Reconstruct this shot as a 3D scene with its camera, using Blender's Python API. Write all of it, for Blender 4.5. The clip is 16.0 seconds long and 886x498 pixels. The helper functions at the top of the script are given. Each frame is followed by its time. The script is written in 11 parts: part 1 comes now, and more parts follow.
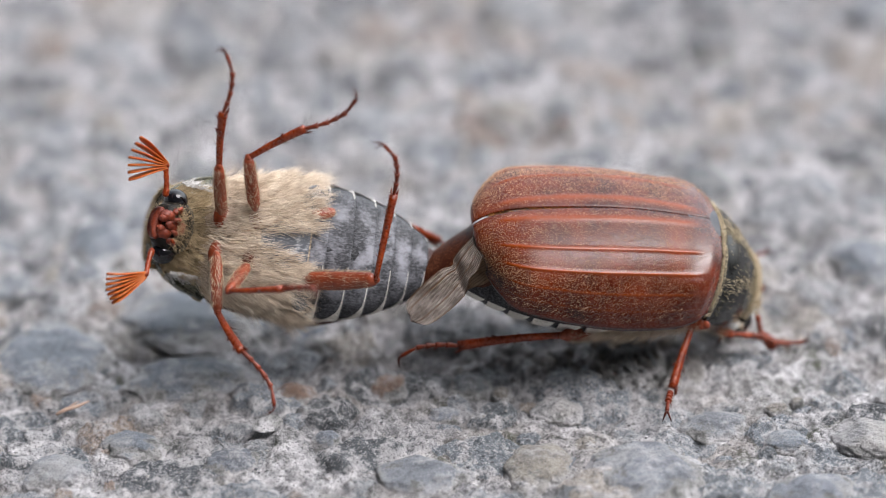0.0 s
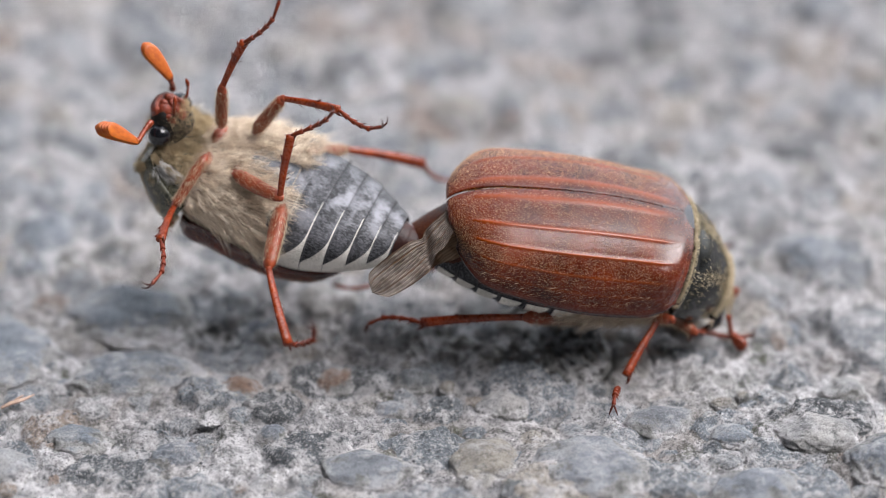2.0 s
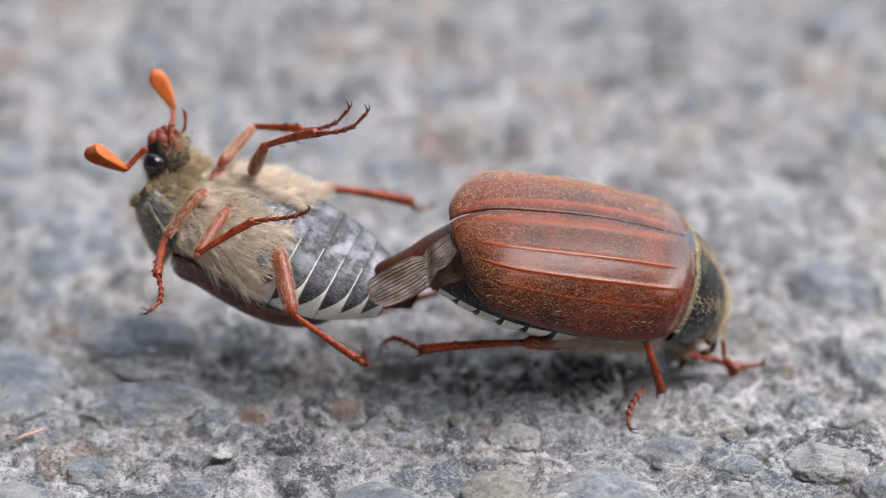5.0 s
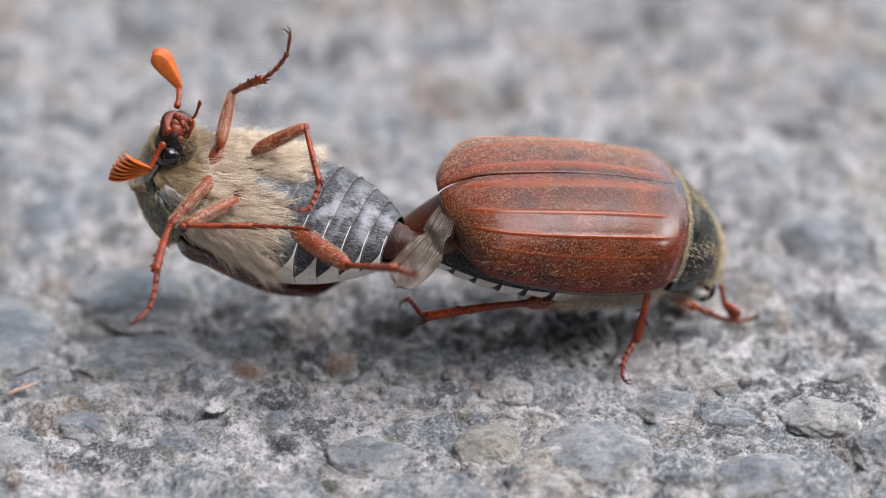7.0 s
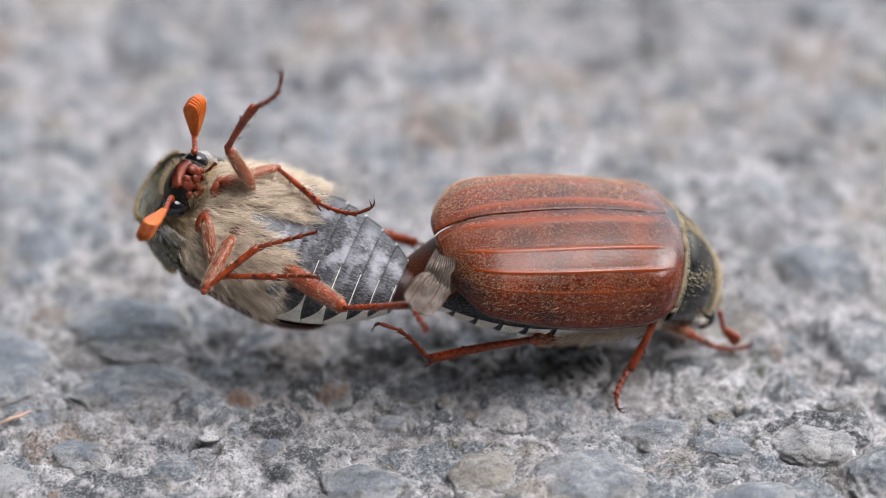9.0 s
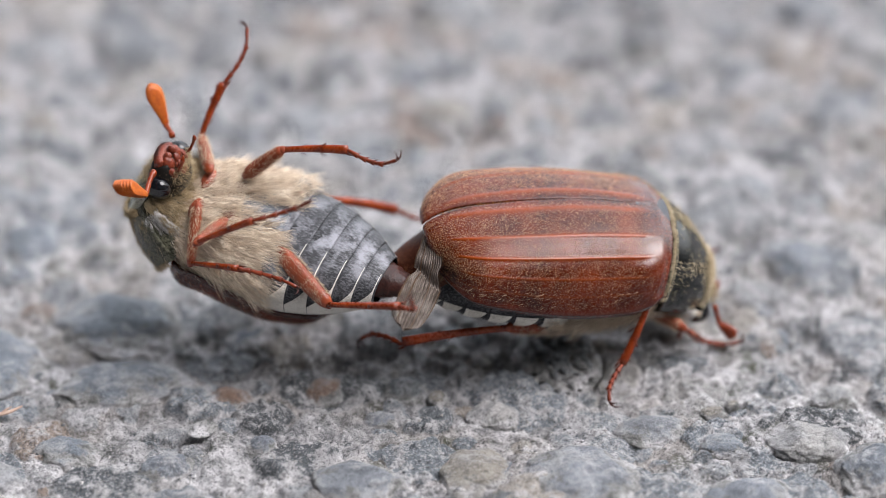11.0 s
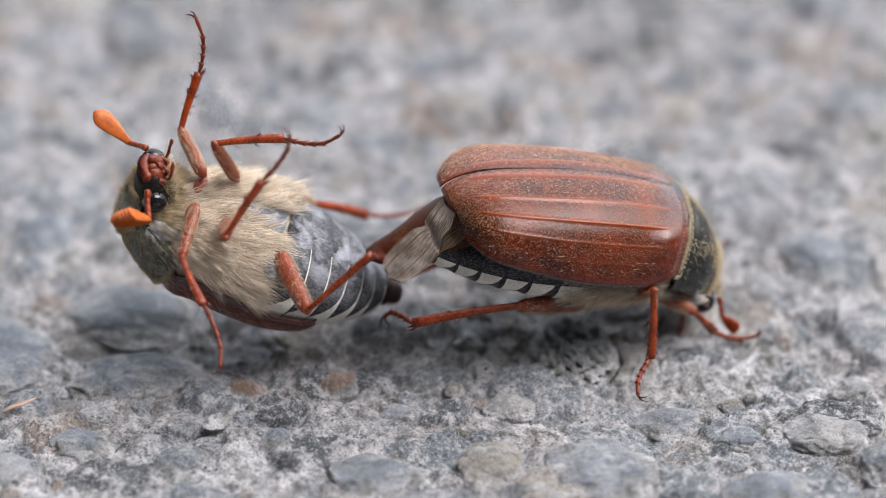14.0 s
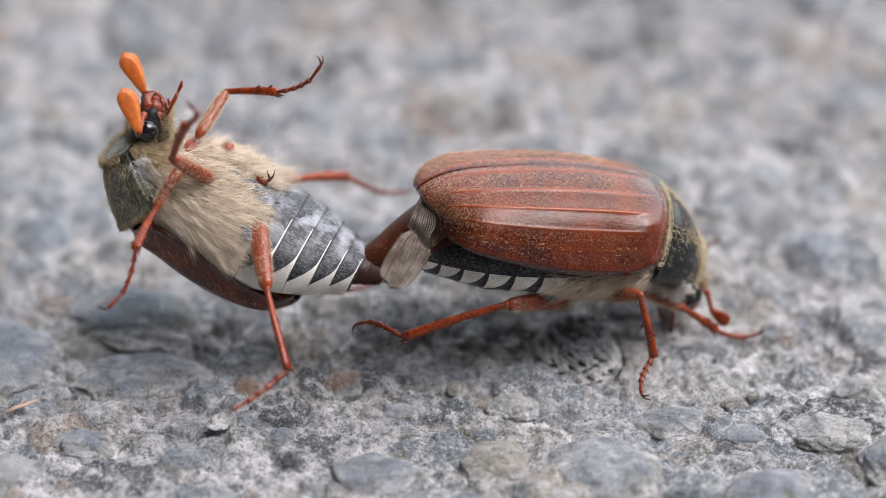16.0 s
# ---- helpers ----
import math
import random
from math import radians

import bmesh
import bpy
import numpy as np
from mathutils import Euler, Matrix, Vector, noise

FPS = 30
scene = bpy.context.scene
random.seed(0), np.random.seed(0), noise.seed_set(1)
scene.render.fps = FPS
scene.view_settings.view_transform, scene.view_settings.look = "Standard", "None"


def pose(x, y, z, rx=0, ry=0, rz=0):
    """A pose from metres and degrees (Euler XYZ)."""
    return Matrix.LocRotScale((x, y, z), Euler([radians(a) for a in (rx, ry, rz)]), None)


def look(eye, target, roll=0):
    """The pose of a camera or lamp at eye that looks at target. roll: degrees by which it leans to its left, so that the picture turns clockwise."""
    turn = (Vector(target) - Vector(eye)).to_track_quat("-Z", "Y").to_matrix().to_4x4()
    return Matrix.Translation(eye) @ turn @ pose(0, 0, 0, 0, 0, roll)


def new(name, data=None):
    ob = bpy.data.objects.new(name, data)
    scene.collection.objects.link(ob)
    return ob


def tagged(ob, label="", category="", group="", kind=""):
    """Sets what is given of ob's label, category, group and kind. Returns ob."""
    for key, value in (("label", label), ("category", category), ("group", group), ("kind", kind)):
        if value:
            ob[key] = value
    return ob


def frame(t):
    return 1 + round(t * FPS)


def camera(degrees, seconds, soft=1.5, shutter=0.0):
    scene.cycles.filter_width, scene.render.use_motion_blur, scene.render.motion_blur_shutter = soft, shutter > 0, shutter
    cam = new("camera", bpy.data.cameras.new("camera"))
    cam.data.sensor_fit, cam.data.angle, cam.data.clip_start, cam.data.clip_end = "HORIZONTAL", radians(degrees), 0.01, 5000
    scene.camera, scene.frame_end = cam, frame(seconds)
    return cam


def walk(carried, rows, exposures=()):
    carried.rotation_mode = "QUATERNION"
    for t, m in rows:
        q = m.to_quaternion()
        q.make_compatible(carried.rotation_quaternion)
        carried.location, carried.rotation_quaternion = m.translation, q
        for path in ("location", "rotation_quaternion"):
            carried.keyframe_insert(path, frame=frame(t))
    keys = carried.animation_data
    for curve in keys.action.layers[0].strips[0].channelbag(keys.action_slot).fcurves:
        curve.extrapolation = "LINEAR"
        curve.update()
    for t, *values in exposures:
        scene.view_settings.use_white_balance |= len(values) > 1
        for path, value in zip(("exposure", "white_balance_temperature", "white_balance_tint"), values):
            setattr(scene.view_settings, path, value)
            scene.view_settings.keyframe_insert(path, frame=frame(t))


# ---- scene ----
# ---------------------------------------------------------------- camera
cam = camera(20.0, 16.0, soft=0.6)
cam.data.dof.use_dof = True
cam.data.dof.focus_distance = 0.1688
cam.data.dof.aperture_fstop = 16.0
walk(cam, [
    (0, pose(0.00142, -0.14363, 0.09419, 60.522, 0.756, 1.589)),
    (0.5, pose(0.00156, -0.14398, 0.09456, 60.425, 0.585, 1.385)),
    (1, pose(0.00232, -0.14363, 0.09436, 60.413, 0.476, 1.338)),
    (1.5, pose(0.00296, -0.14287, 0.09369, 60.348, 0.368, 1.112)),
    (2, pose(0.00220, -0.14352, 0.09421, 60.355, 0.192, 0.800)),
    (2.5, pose(0.00112, -0.14449, 0.09467, 61.009, 0.083, 0.489)),
    (3, pose(0.00181, -0.14415, 0.09510, 61.134, 0.186, 0.811)),
    (5.5, pose(0.00243, -0.14227, 0.09734, 59.900, 0.454, 0.934)),
    (6, pose(0.00273, -0.14174, 0.09685, 59.785, 0.379, 0.946)),
    (6.5, pose(0.00229, -0.14077, 0.09625, 58.814, 0.619, 0.846)),
    (7, pose(0.00278, -0.14247, 0.09650, 59.199, 0.504, 0.940)),
    (7.5, pose(0.00337, -0.14305, 0.09702, 59.589, 0.523, 1.088)),
    (8, pose(0.00260, -0.14304, 0.09721, 59.768, 0.383, 0.888)),
    (8.5, pose(0.00275, -0.14293, 0.09696, 59.877, 0.343, 0.876)),
    (9, pose(0.00278, -0.14249, 0.09668, 59.800, 0.433, 0.825)),
    (9.5, pose(0.00306, -0.14209, 0.09614, 59.735, 0.226, 0.807)),
    (12, pose(0.00028, -0.14251, 0.09497, 60.366, 0.052, -0.011)),
    (12.5, pose(0.00040, -0.14215, 0.09464, 60.516, -0.120, 0.162)),
    (13, pose(0.00022, -0.14219, 0.09462, 60.638, -0.230, 0.319)),
    (13.5, pose(-0.00044, -0.14176, 0.09455, 60.389, -0.225, 0.135)),
    (14, pose(-0.00018, -0.14171, 0.09427, 60.064, -0.050, 0.173)),
    (14.5, pose(-0.00025, -0.14175, 0.09432, 59.877, -0.037, -0.012)),
    (15, pose(-0.00038, -0.14195, 0.09404, 60.068, -0.077, -0.097)),
    (15.5, pose(-0.00049, -0.14183, 0.09422, 60.049, -0.040, -0.078)),
    (16, pose(-0.00082, -0.14159, 0.09459, 59.934, 0.034, -0.042))])

# ---------------------------------------------------------------- light: bright overcast sky
world = bpy.data.worlds.new("overcast")
scene.world = world
world.use_nodes = True
wn, wl = world.node_tree.nodes, world.node_tree.links
sky = wn.new("ShaderNodeTexSky")
sky.sky_type, sky.sun_disc = "NISHITA", False
sky.sun_elevation, sky.sun_rotation = radians(50), radians(106)
sky.air_density, sky.dust_density, sky.ozone_density = 1.0, 4.0, 1.0
veil = wn.new("ShaderNodeHueSaturation")
veil.inputs["Saturation"].default_value = 0.30
wl.new(sky.outputs["Color"], veil.inputs["Color"])
# cloud cover, brightest high behind the beetles, for the sheen on the wing cases
where, towards = wn.new("ShaderNodeTexCoord"), wn.new("ShaderNodeVectorMath")
towards.operation = "DOT_PRODUCT"
towards.inputs[1].default_value = (0.30, 0.72, 0.62)
wl.new(where.outputs["Generated"], towards.inputs[0])
rise = wn.new("ShaderNodeMapRange")
rise.interpolation_type = "SMOOTHSTEP"
rise.inputs["From Min"].default_value, rise.inputs["From Max"].default_value = 0.40, 1.0
rise.inputs["To Min"].default_value, rise.inputs["To Max"].default_value = 0.10, 3.8
wl.new(towards.outputs["Value"], rise.inputs["Value"])
cloud = wn.new("ShaderNodeVectorMath")
cloud.operation = "SCALE"
wl.new(veil.outputs["Color"], cloud.inputs[0])
wl.new(rise.outputs["Result"], cloud.inputs["Scale"])
wl.new(cloud.outputs["Vector"], wn["Background"].inputs["Color"])
wn["Background"].inputs["Strength"].default_value = 0.15

sun = new("sun", bpy.data.lights.new("sun", "SUN"))
sun.data.energy, sun.data.angle, sun.data.color = 2.9, radians(38), (0.985, 0.955, 1.0)
sun.matrix_world = look((0.40, -0.20, 0.89), (0, 0, 0))
scene.view_settings.exposure = 0.38

MM = 0.001


def P(x, y, z, rx=0, ry=0, rz=0):
    """A pose from millimetres and degrees."""
    return pose(x * MM, y * MM, z * MM, rx, ry, rz)


# ---------------------------------------------------------------- materials
def material(name):
    m = bpy.data.materials.new(name)
    m.use_nodes = True
    nt = m.node_tree
    return m, nt.nodes, nt.links, nt.nodes["Principled BSDF"]


def mm_coords(n, l, stretch=(1, 1, 1)):
    """Object coordinates in millimetres."""
    tc, mp = n.new("ShaderNodeTexCoord"), n.new("ShaderNodeMapping")
    mp.inputs["Scale"].default_value = [1000 * s for s in stretch]
    l.new(tc.outputs["Object"], mp.inputs["Vector"])
    return mp.outputs["Vector"]


def noise_tex(n, l, vec, scale, detail=4.0, rough=0.55):
    t = n.new("ShaderNodeTexNoise")
    t.inputs["Scale"].default_value, t.inputs["Detail"].default_value, t.inputs["Roughness"].default_value = scale, detail, rough
    l.new(vec, t.inputs["Vector"])
    return t.outputs["Fac"]


def ramp(n, l, fac, *stops):
    r = n.new("ShaderNodeValToRGB")
    while len(r.color_ramp.elements) < len(stops):
        r.color_ramp.elements.new(0.5)
    for e, (at, c) in zip(r.color_ramp.elements, stops):
        e.position = at
        e.color = (*c, 1) if len(c) == 3 else c
    l.new(fac, r.inputs["Fac"])
    return r.outputs["Color"]


def grey(v):
    return (v, v, v)


def mixed(n, l, fac, a, b, kind="MIX"):
    m = n.new("ShaderNodeMix")
    m.data_type, m.blend_type = "RGBA", kind
    for sock, v in ((m.inputs["Factor"], fac), (m.inputs["A"], a), (m.inputs["B"], b)):
        if isinstance(v, (int, float)):
            sock.default_value = v
        elif isinstance(v, tuple):
            sock.default_value = (*v, 1)
        else:
            l.new(v, sock)
    return m.outputs["Result"]


def sums(n, l, op, a, b):
    m = n.new("ShaderNodeMath")
    m.operation = op
    for sock, v in ((m.inputs[0], a), (m.inputs[1], b)):
        if isinstance(v, (int, float)):
            sock.default_value = v
        else:
            l.new(v, sock)
    return m.outputs["Value"]


def eased(n, l, a):
    """Squeezes 0..1 into 0.2..1."""
    return sums(n, l, "ADD", sums(n, l, "MULTIPLY", a, 0.8), 0.2)


def bumped(n, l, bsdf, height, strength, depth_mm):
    b = n.new("ShaderNodeBump")
    b.inputs["Strength"].default_value, b.inputs["Distance"].default_value = strength, depth_mm * MM
    l.new(height, b.inputs["Height"])
    l.new(b.outputs["Normal"], bsdf.inputs["Normal"])
    l.new(b.outputs["Normal"], bsdf.inputs["Coat Normal"])


def attribute(n, name):
    a = n.new("ShaderNodeAttribute")
    a.attribute_name = name
    return a.outputs["Fac"]


def chitin(name, dark, light, rough=0.3, grain=6.0, coat=0.3, bump=0.05):
    """Horny shell: mottled colour, pits, a thin waxy gloss."""
    m, n, l, b = material(name)
    v = mm_coords(n, l)
    big, fine = noise_tex(n, l, v, 0.9, 3), noise_tex(n, l, v, grain, 5)
    c = ramp(n, l, sums(n, l, "ADD", sums(n, l, "MULTIPLY", big, 0.6), sums(n, l, "MULTIPLY", fine, 0.4)), (0.33, dark), (0.66, light))
    l.new(c, b.inputs["Base Color"])
    l.new(ramp(n, l, fine, (0.3, grey(rough * 0.75)), (0.7, grey(rough * 1.35))), b.inputs["Roughness"])
    b.inputs["Coat Weight"].default_value, b.inputs["Coat Roughness"].default_value = coat * 0.5, 0.16
    b.inputs["Specular IOR Level"].default_value = 0.3
    bumped(n, l, b, fine, 0.6, bump)
    return m


def elytron_material():
    """Red-brown wing case: bare orange ribs, pale down between them, finely wrinkled."""
    m, n, l, b = material("wing_case_shell")
    v = mm_coords(n, l)
    rib = attribute(n, "rib")
    rim = attribute(n, "rim")
    big = noise_tex(n, l, v, 0.35, 3)
    base = ramp(n, l, big, (0.35, (0.038, 0.0032, 0.0004)), (0.65, (0.130, 0.0150, 0.0008)))
    base = mixed(n, l, sums(n, l, "MULTIPLY", rib, 0.8), base, (0.26, 0.045, 0.002))
    base = mixed(n, l, rim, base, (0.045, 0.007, 0.004))
    vs = mm_coords(n, l, (0.55, 1, 1))
    down = n.new("ShaderNodeTexVoronoi")
    down.inputs["Scale"].default_value = 12.5
    l.new(vs, down.inputs["Vector"])
    specks = ramp(n, l, down.outputs["Distance"], (0.22, grey(1)), (0.36, grey(0)))
    patch = ramp(n, l, noise_tex(n, l, v, 1.3, 4), (0.36, grey(0.4)), (0.52, grey(1)))
    bare = sums(n, l, "SUBTRACT", 1.0, rib)
    fac = sums(n, l, "MULTIPLY", sums(n, l, "MULTIPLY", specks, patch), sums(n, l, "MULTIPLY", bare, attribute(n, "down")))
    base = mixed(n, l, sums(n, l, "MULTIPLY", fac, 0.25), base, (0.42, 0.255, 0.135))
    l.new(base, b.inputs["Base Color"])
    rough = mixed(n, l, fac, ramp(n, l, noise_tex(n, l, v, 5, 4), (0.3, grey(0.20)), (0.7, grey(0.34))), (0.5, 0.5, 0.5))
    l.new(rough, b.inputs["Roughness"])
    l.new(ramp(n, l, attribute(n, "down"), (0.1, grey(1.0)), (0.75, grey(0.52))), b.inputs["Coat Weight"])
    b.inputs["Coat Roughness"].default_value = 0.15
    b.inputs["Specular IOR Level"].default_value = 0.14
    wr = noise_tex(n, l, vs, 5.5, 5, 0.75)
    h = sums(n, l, "ADD", sums(n, l, "MULTIPLY", wr, eased(n, l, bare)), sums(n, l, "MULTIPLY", fac, 0.6))
    bumped(n, l, b, h, 0.5, 0.05)
    wax = n.new("ShaderNodeBump")
    wax.inputs["Strength"].default_value, wax.inputs["Distance"].default_value = 0.75, 0.05 * MM
    l.new(sums(n, l, "ADD", sums(n, l, "MULTIPLY", noise_tex(n, l, vs, 5.0, 3, 0.65), attribute(n, "down")), sums(n, l, "MULTIPLY", fac, 0.25)), wax.inputs["Height"])
    l.new(wax.outputs["Normal"], b.inputs["Coat Normal"])
    return m


def downy(name, dark, pale, amount=0.5, scale=7.0, rough=0.6, stretch=(0.4, 1, 1), gloss=0.2, bump=0.06):
    """Dark shell under short pale hairs."""
    m, n, l, b = material(name)
    v, vs = mm_coords(n, l), mm_coords(n, l, stretch)
    hair, big = noise_tex(n, l, vs, scale, 3, 0.7), noise_tex(n, l, v, 0.8, 3)
    lo = 0.62 - 0.25 * amount
    fac = ramp(n, l, sums(n, l, "ADD", sums(n, l, "MULTIPLY", hair, 0.65), sums(n, l, "MULTIPLY", big, 0.35)), (lo, grey(0)), (lo + 0.12, grey(1)))
    l.new(mixed(n, l, fac, dark, pale), b.inputs["Base Color"])
    l.new(ramp(n, l, fac, (0, grey(rough * 0.6)), (1, grey(min(1, rough * 1.4)))), b.inputs["Roughness"])
    b.inputs["Specular IOR Level"].default_value = gloss
    bumped(n, l, b, hair, 0.7, bump)
    return m


def ring_material():
    """Charcoal belly rings with short hair; a silvery sky sheen is painted underneath, broken into patches."""
    m, n, l, b = material("abdomen_shell")
    v, vs = mm_coords(n, l), mm_coords(n, l, (0.4, 1, 1))
    hair, big = noise_tex(n, l, vs, 9, 3, 0.7), noise_tex(n, l, v, 0.75, 3)
    base = mixed(n, l, ramp(n, l, hair, (0.46, grey(0)), (0.62, grey(1))), (0.022, 0.023, 0.025), (0.105, 0.107, 0.115))
    patch = ramp(n, l, sums(n, l, "ADD", sums(n, l, "MULTIPLY", big, 0.8), sums(n, l, "MULTIPLY", hair, 0.2)), (0.44, grey(0.08)), (0.60, grey(1)))
    # reflected sky put into the colour as a pale bluish tone
    base = mixed(n, l, sums(n, l, "MULTIPLY", patch, attribute(n, "painted_sheen")), base, (0.30, 0.305, 0.335))
    l.new(base, b.inputs["Base Color"])
    l.new(ramp(n, l, hair, (0.3, grey(0.3)), (0.7, grey(0.6))), b.inputs["Roughness"])
    b.inputs["Specular IOR Level"].default_value = 0.16
    bumped(n, l, b, hair, 0.7, 0.035)
    return m


def hair_material(name, dark, light, rough=0.5, gloss=0.25):
    m, n, l, b = material(name)
    g = n.new("ShaderNodeNewGeometry")
    l.new(ramp(n, l, g.outputs["Random Per Island"], (0.0, dark), (1.0, light)), b.inputs["Base Color"])
    b.inputs["Roughness"].default_value = rough
    b.inputs["Specular IOR Level"].default_value = gloss
    return m


def eye_material():
    m, n, l, b = material("compound_eye")
    v = mm_coords(n, l)
    d = n.new("ShaderNodeTexVoronoi")
    d.inputs["Scale"].default_value = 14
    l.new(v, d.inputs["Vector"])
    b.inputs["Base Color"].default_value = (0.006, 0.006, 0.008, 1)
    b.inputs["Roughness"].default_value = 0.09
    bumped(n, l, b, d.outputs["Distance"], 0.08, 0.01)
    return m


def antenna_material():
    m, n, l, b = material("antenna_leaf")
    v = mm_coords(n, l, (0.5, 1, 1))
    l.new(ramp(n, l, noise_tex(n, l, v, 5, 4), (0.3, (0.34, 0.066, 0.004)), (0.7, (0.52, 0.125, 0.008))), b.inputs["Base Color"])
    b.inputs["Roughness"].default_value = 0.5
    b.inputs["Subsurface Weight"].default_value = 0.25
    b.inputs["Subsurface Radius"].default_value = (1.0, 0.4, 0.1)
    b.inputs["Subsurface Scale"].default_value = 0.0004
    bumped(n, l, b, noise_tex(n, l, v, 12, 3), 0.4, 0.03)
    return m


def membrane_material(name, dark, pale, dense):
    """Smoky, finely pleated wing skin that lets some light through."""
    m, n, l, b = material(name)
    v = mm_coords(n, l)
    w = n.new("ShaderNodeTexWave")
    w.bands_direction = "Y"
    w.inputs["Scale"].default_value, w.inputs["Distortion"].default_value = 2.7, 3.0
    w.inputs["Detail"].default_value, w.inputs["Detail Scale"].default_value = 2.0, 0.5
    l.new(v, w.inputs["Vector"])
    line = ramp(n, l, w.outputs["Fac"], (0.0, grey(1)), (0.38, grey(0)))
    skin = ramp(n, l, noise_tex(n, l, v, 0.9, 4), (0.38, dark), (0.62, pale))
    skin = mixed(n, l, sums(n, l, "MULTIPLY", line, 0.55), skin, (0.022, 0.016, 0.012))
    vein = attribute(n, "vein")
    l.new(mixed(n, l, vein, skin, (0.075, 0.04, 0.02)), b.inputs["Base Color"])
    l.new(sums(n, l, "MAXIMUM", ramp(n, l, line, (0, grey(dense)), (1, grey(max(dense, 0.96)))), vein), b.inputs["Alpha"])
    b.inputs["Roughness"].default_value = 0.38
    b.inputs["Specular IOR Level"].default_value = 0.02
    bumped(n, l, b, w.outputs["Fac"], 0.8, 0.04)
    return m


def cement_material():
    """Weathered concrete: pale granular cement with grey-blue, dark and sandy stones showing through."""
    m, n, l, b = material("concrete")
    v = mm_coords(n, l)
    big, mid = noise_tex(n, l, v, 0.10, 4), noise_tex(n, l, v, 0.55, 7, 0.68)
    fine, grain = noise_tex(n, l, v, 2.0, 6, 0.78), noise_tex(n, l, v, 5.5, 4, 0.8)
    cem = ramp(n, l, mid, (0.32, (0.13, 0.134, 0.14)), (0.42, (0.29, 0.29, 0.30)), (0.50, (0.49, 0.483, 0.49)), (0.56, (0.70, 0.687, 0.695)), (0.63, (0.87, 0.855, 0.86)))
    cem = mixed(n, l, ramp(n, l, big, (0.48, grey(0)), (0.62, grey(0.45))), cem, (0.40, 0.345, 0.29))
    # dark olive tone in some hollows of the cement
    hollow_tone = sums(n, l, "MULTIPLY", ramp(n, l, noise_tex(n, l, v, 0.16, 3), (0.50, grey(0)), (0.62, grey(1))), ramp(n, l, mid, (0.40, grey(0.85)), (0.52, grey(0))))
    cem = mixed(n, l, hollow_tone, cem, (0.12, 0.128, 0.085))
    rock = ramp(n, l, attribute(n, "tint"), (0.0, (0.12, 0.13, 0.138)), (0.25, (0.195, 0.222, 0.245)), (0.5, (0.27, 0.302, 0.335)), (0.72, (0.38, 0.39, 0.40)), (0.88, (0.47, 0.43, 0.375)), (1.0, (0.33, 0.25, 0.205)))
    rock = mixed(n, l, ramp(n, l, mid, (0.50, grey(0)), (0.57, grey(0.8))), rock, (0.66, 0.65, 0.655))
    show = sums(n, l, "ADD", attribute(n, "stone"), sums(n, l, "MULTIPLY", sums(n, l, "SUBTRACT", fine, 0.5), 1.4))
    c = mixed(n, l, ramp(n, l, show, (0.40, grey(0)), (0.60, grey(1))), cem, rock)
    c = mixed(n, l, ramp(n, l, fine, (0.38, grey(0.75)), (0.46, grey(0))), c, (0.085, 0.088, 0.09))
    c = mixed(n, l, ramp(n, l, fine, (0.54, grey(0)), (0.61, grey(0.65))), c, (0.72, 0.705, 0.71))
    c = mixed(n, l, ramp(n, l, grain, (0.38, grey(0.75)), (0.45, grey(0))), c, (0.08, 0.08, 0.086))
    c = mixed(n, l, ramp(n, l, grain, (0.55, grey(0)), (0.62, grey(0.55))), c, (0.76, 0.75, 0.755))
    l.new(c, b.inputs["Base Color"])
    b.inputs["Roughness"].default_value = 0.85
    b.inputs["Specular IOR Level"].default_value = 0.25
    h = sums(n, l, "ADD", mid, sums(n, l, "ADD", sums(n, l, "MULTIPLY", fine, 0.7), sums(n, l, "MULTIPLY", grain, 0.32)))
    bumped(n, l, b, h, 1.0, 0.85)
    return m


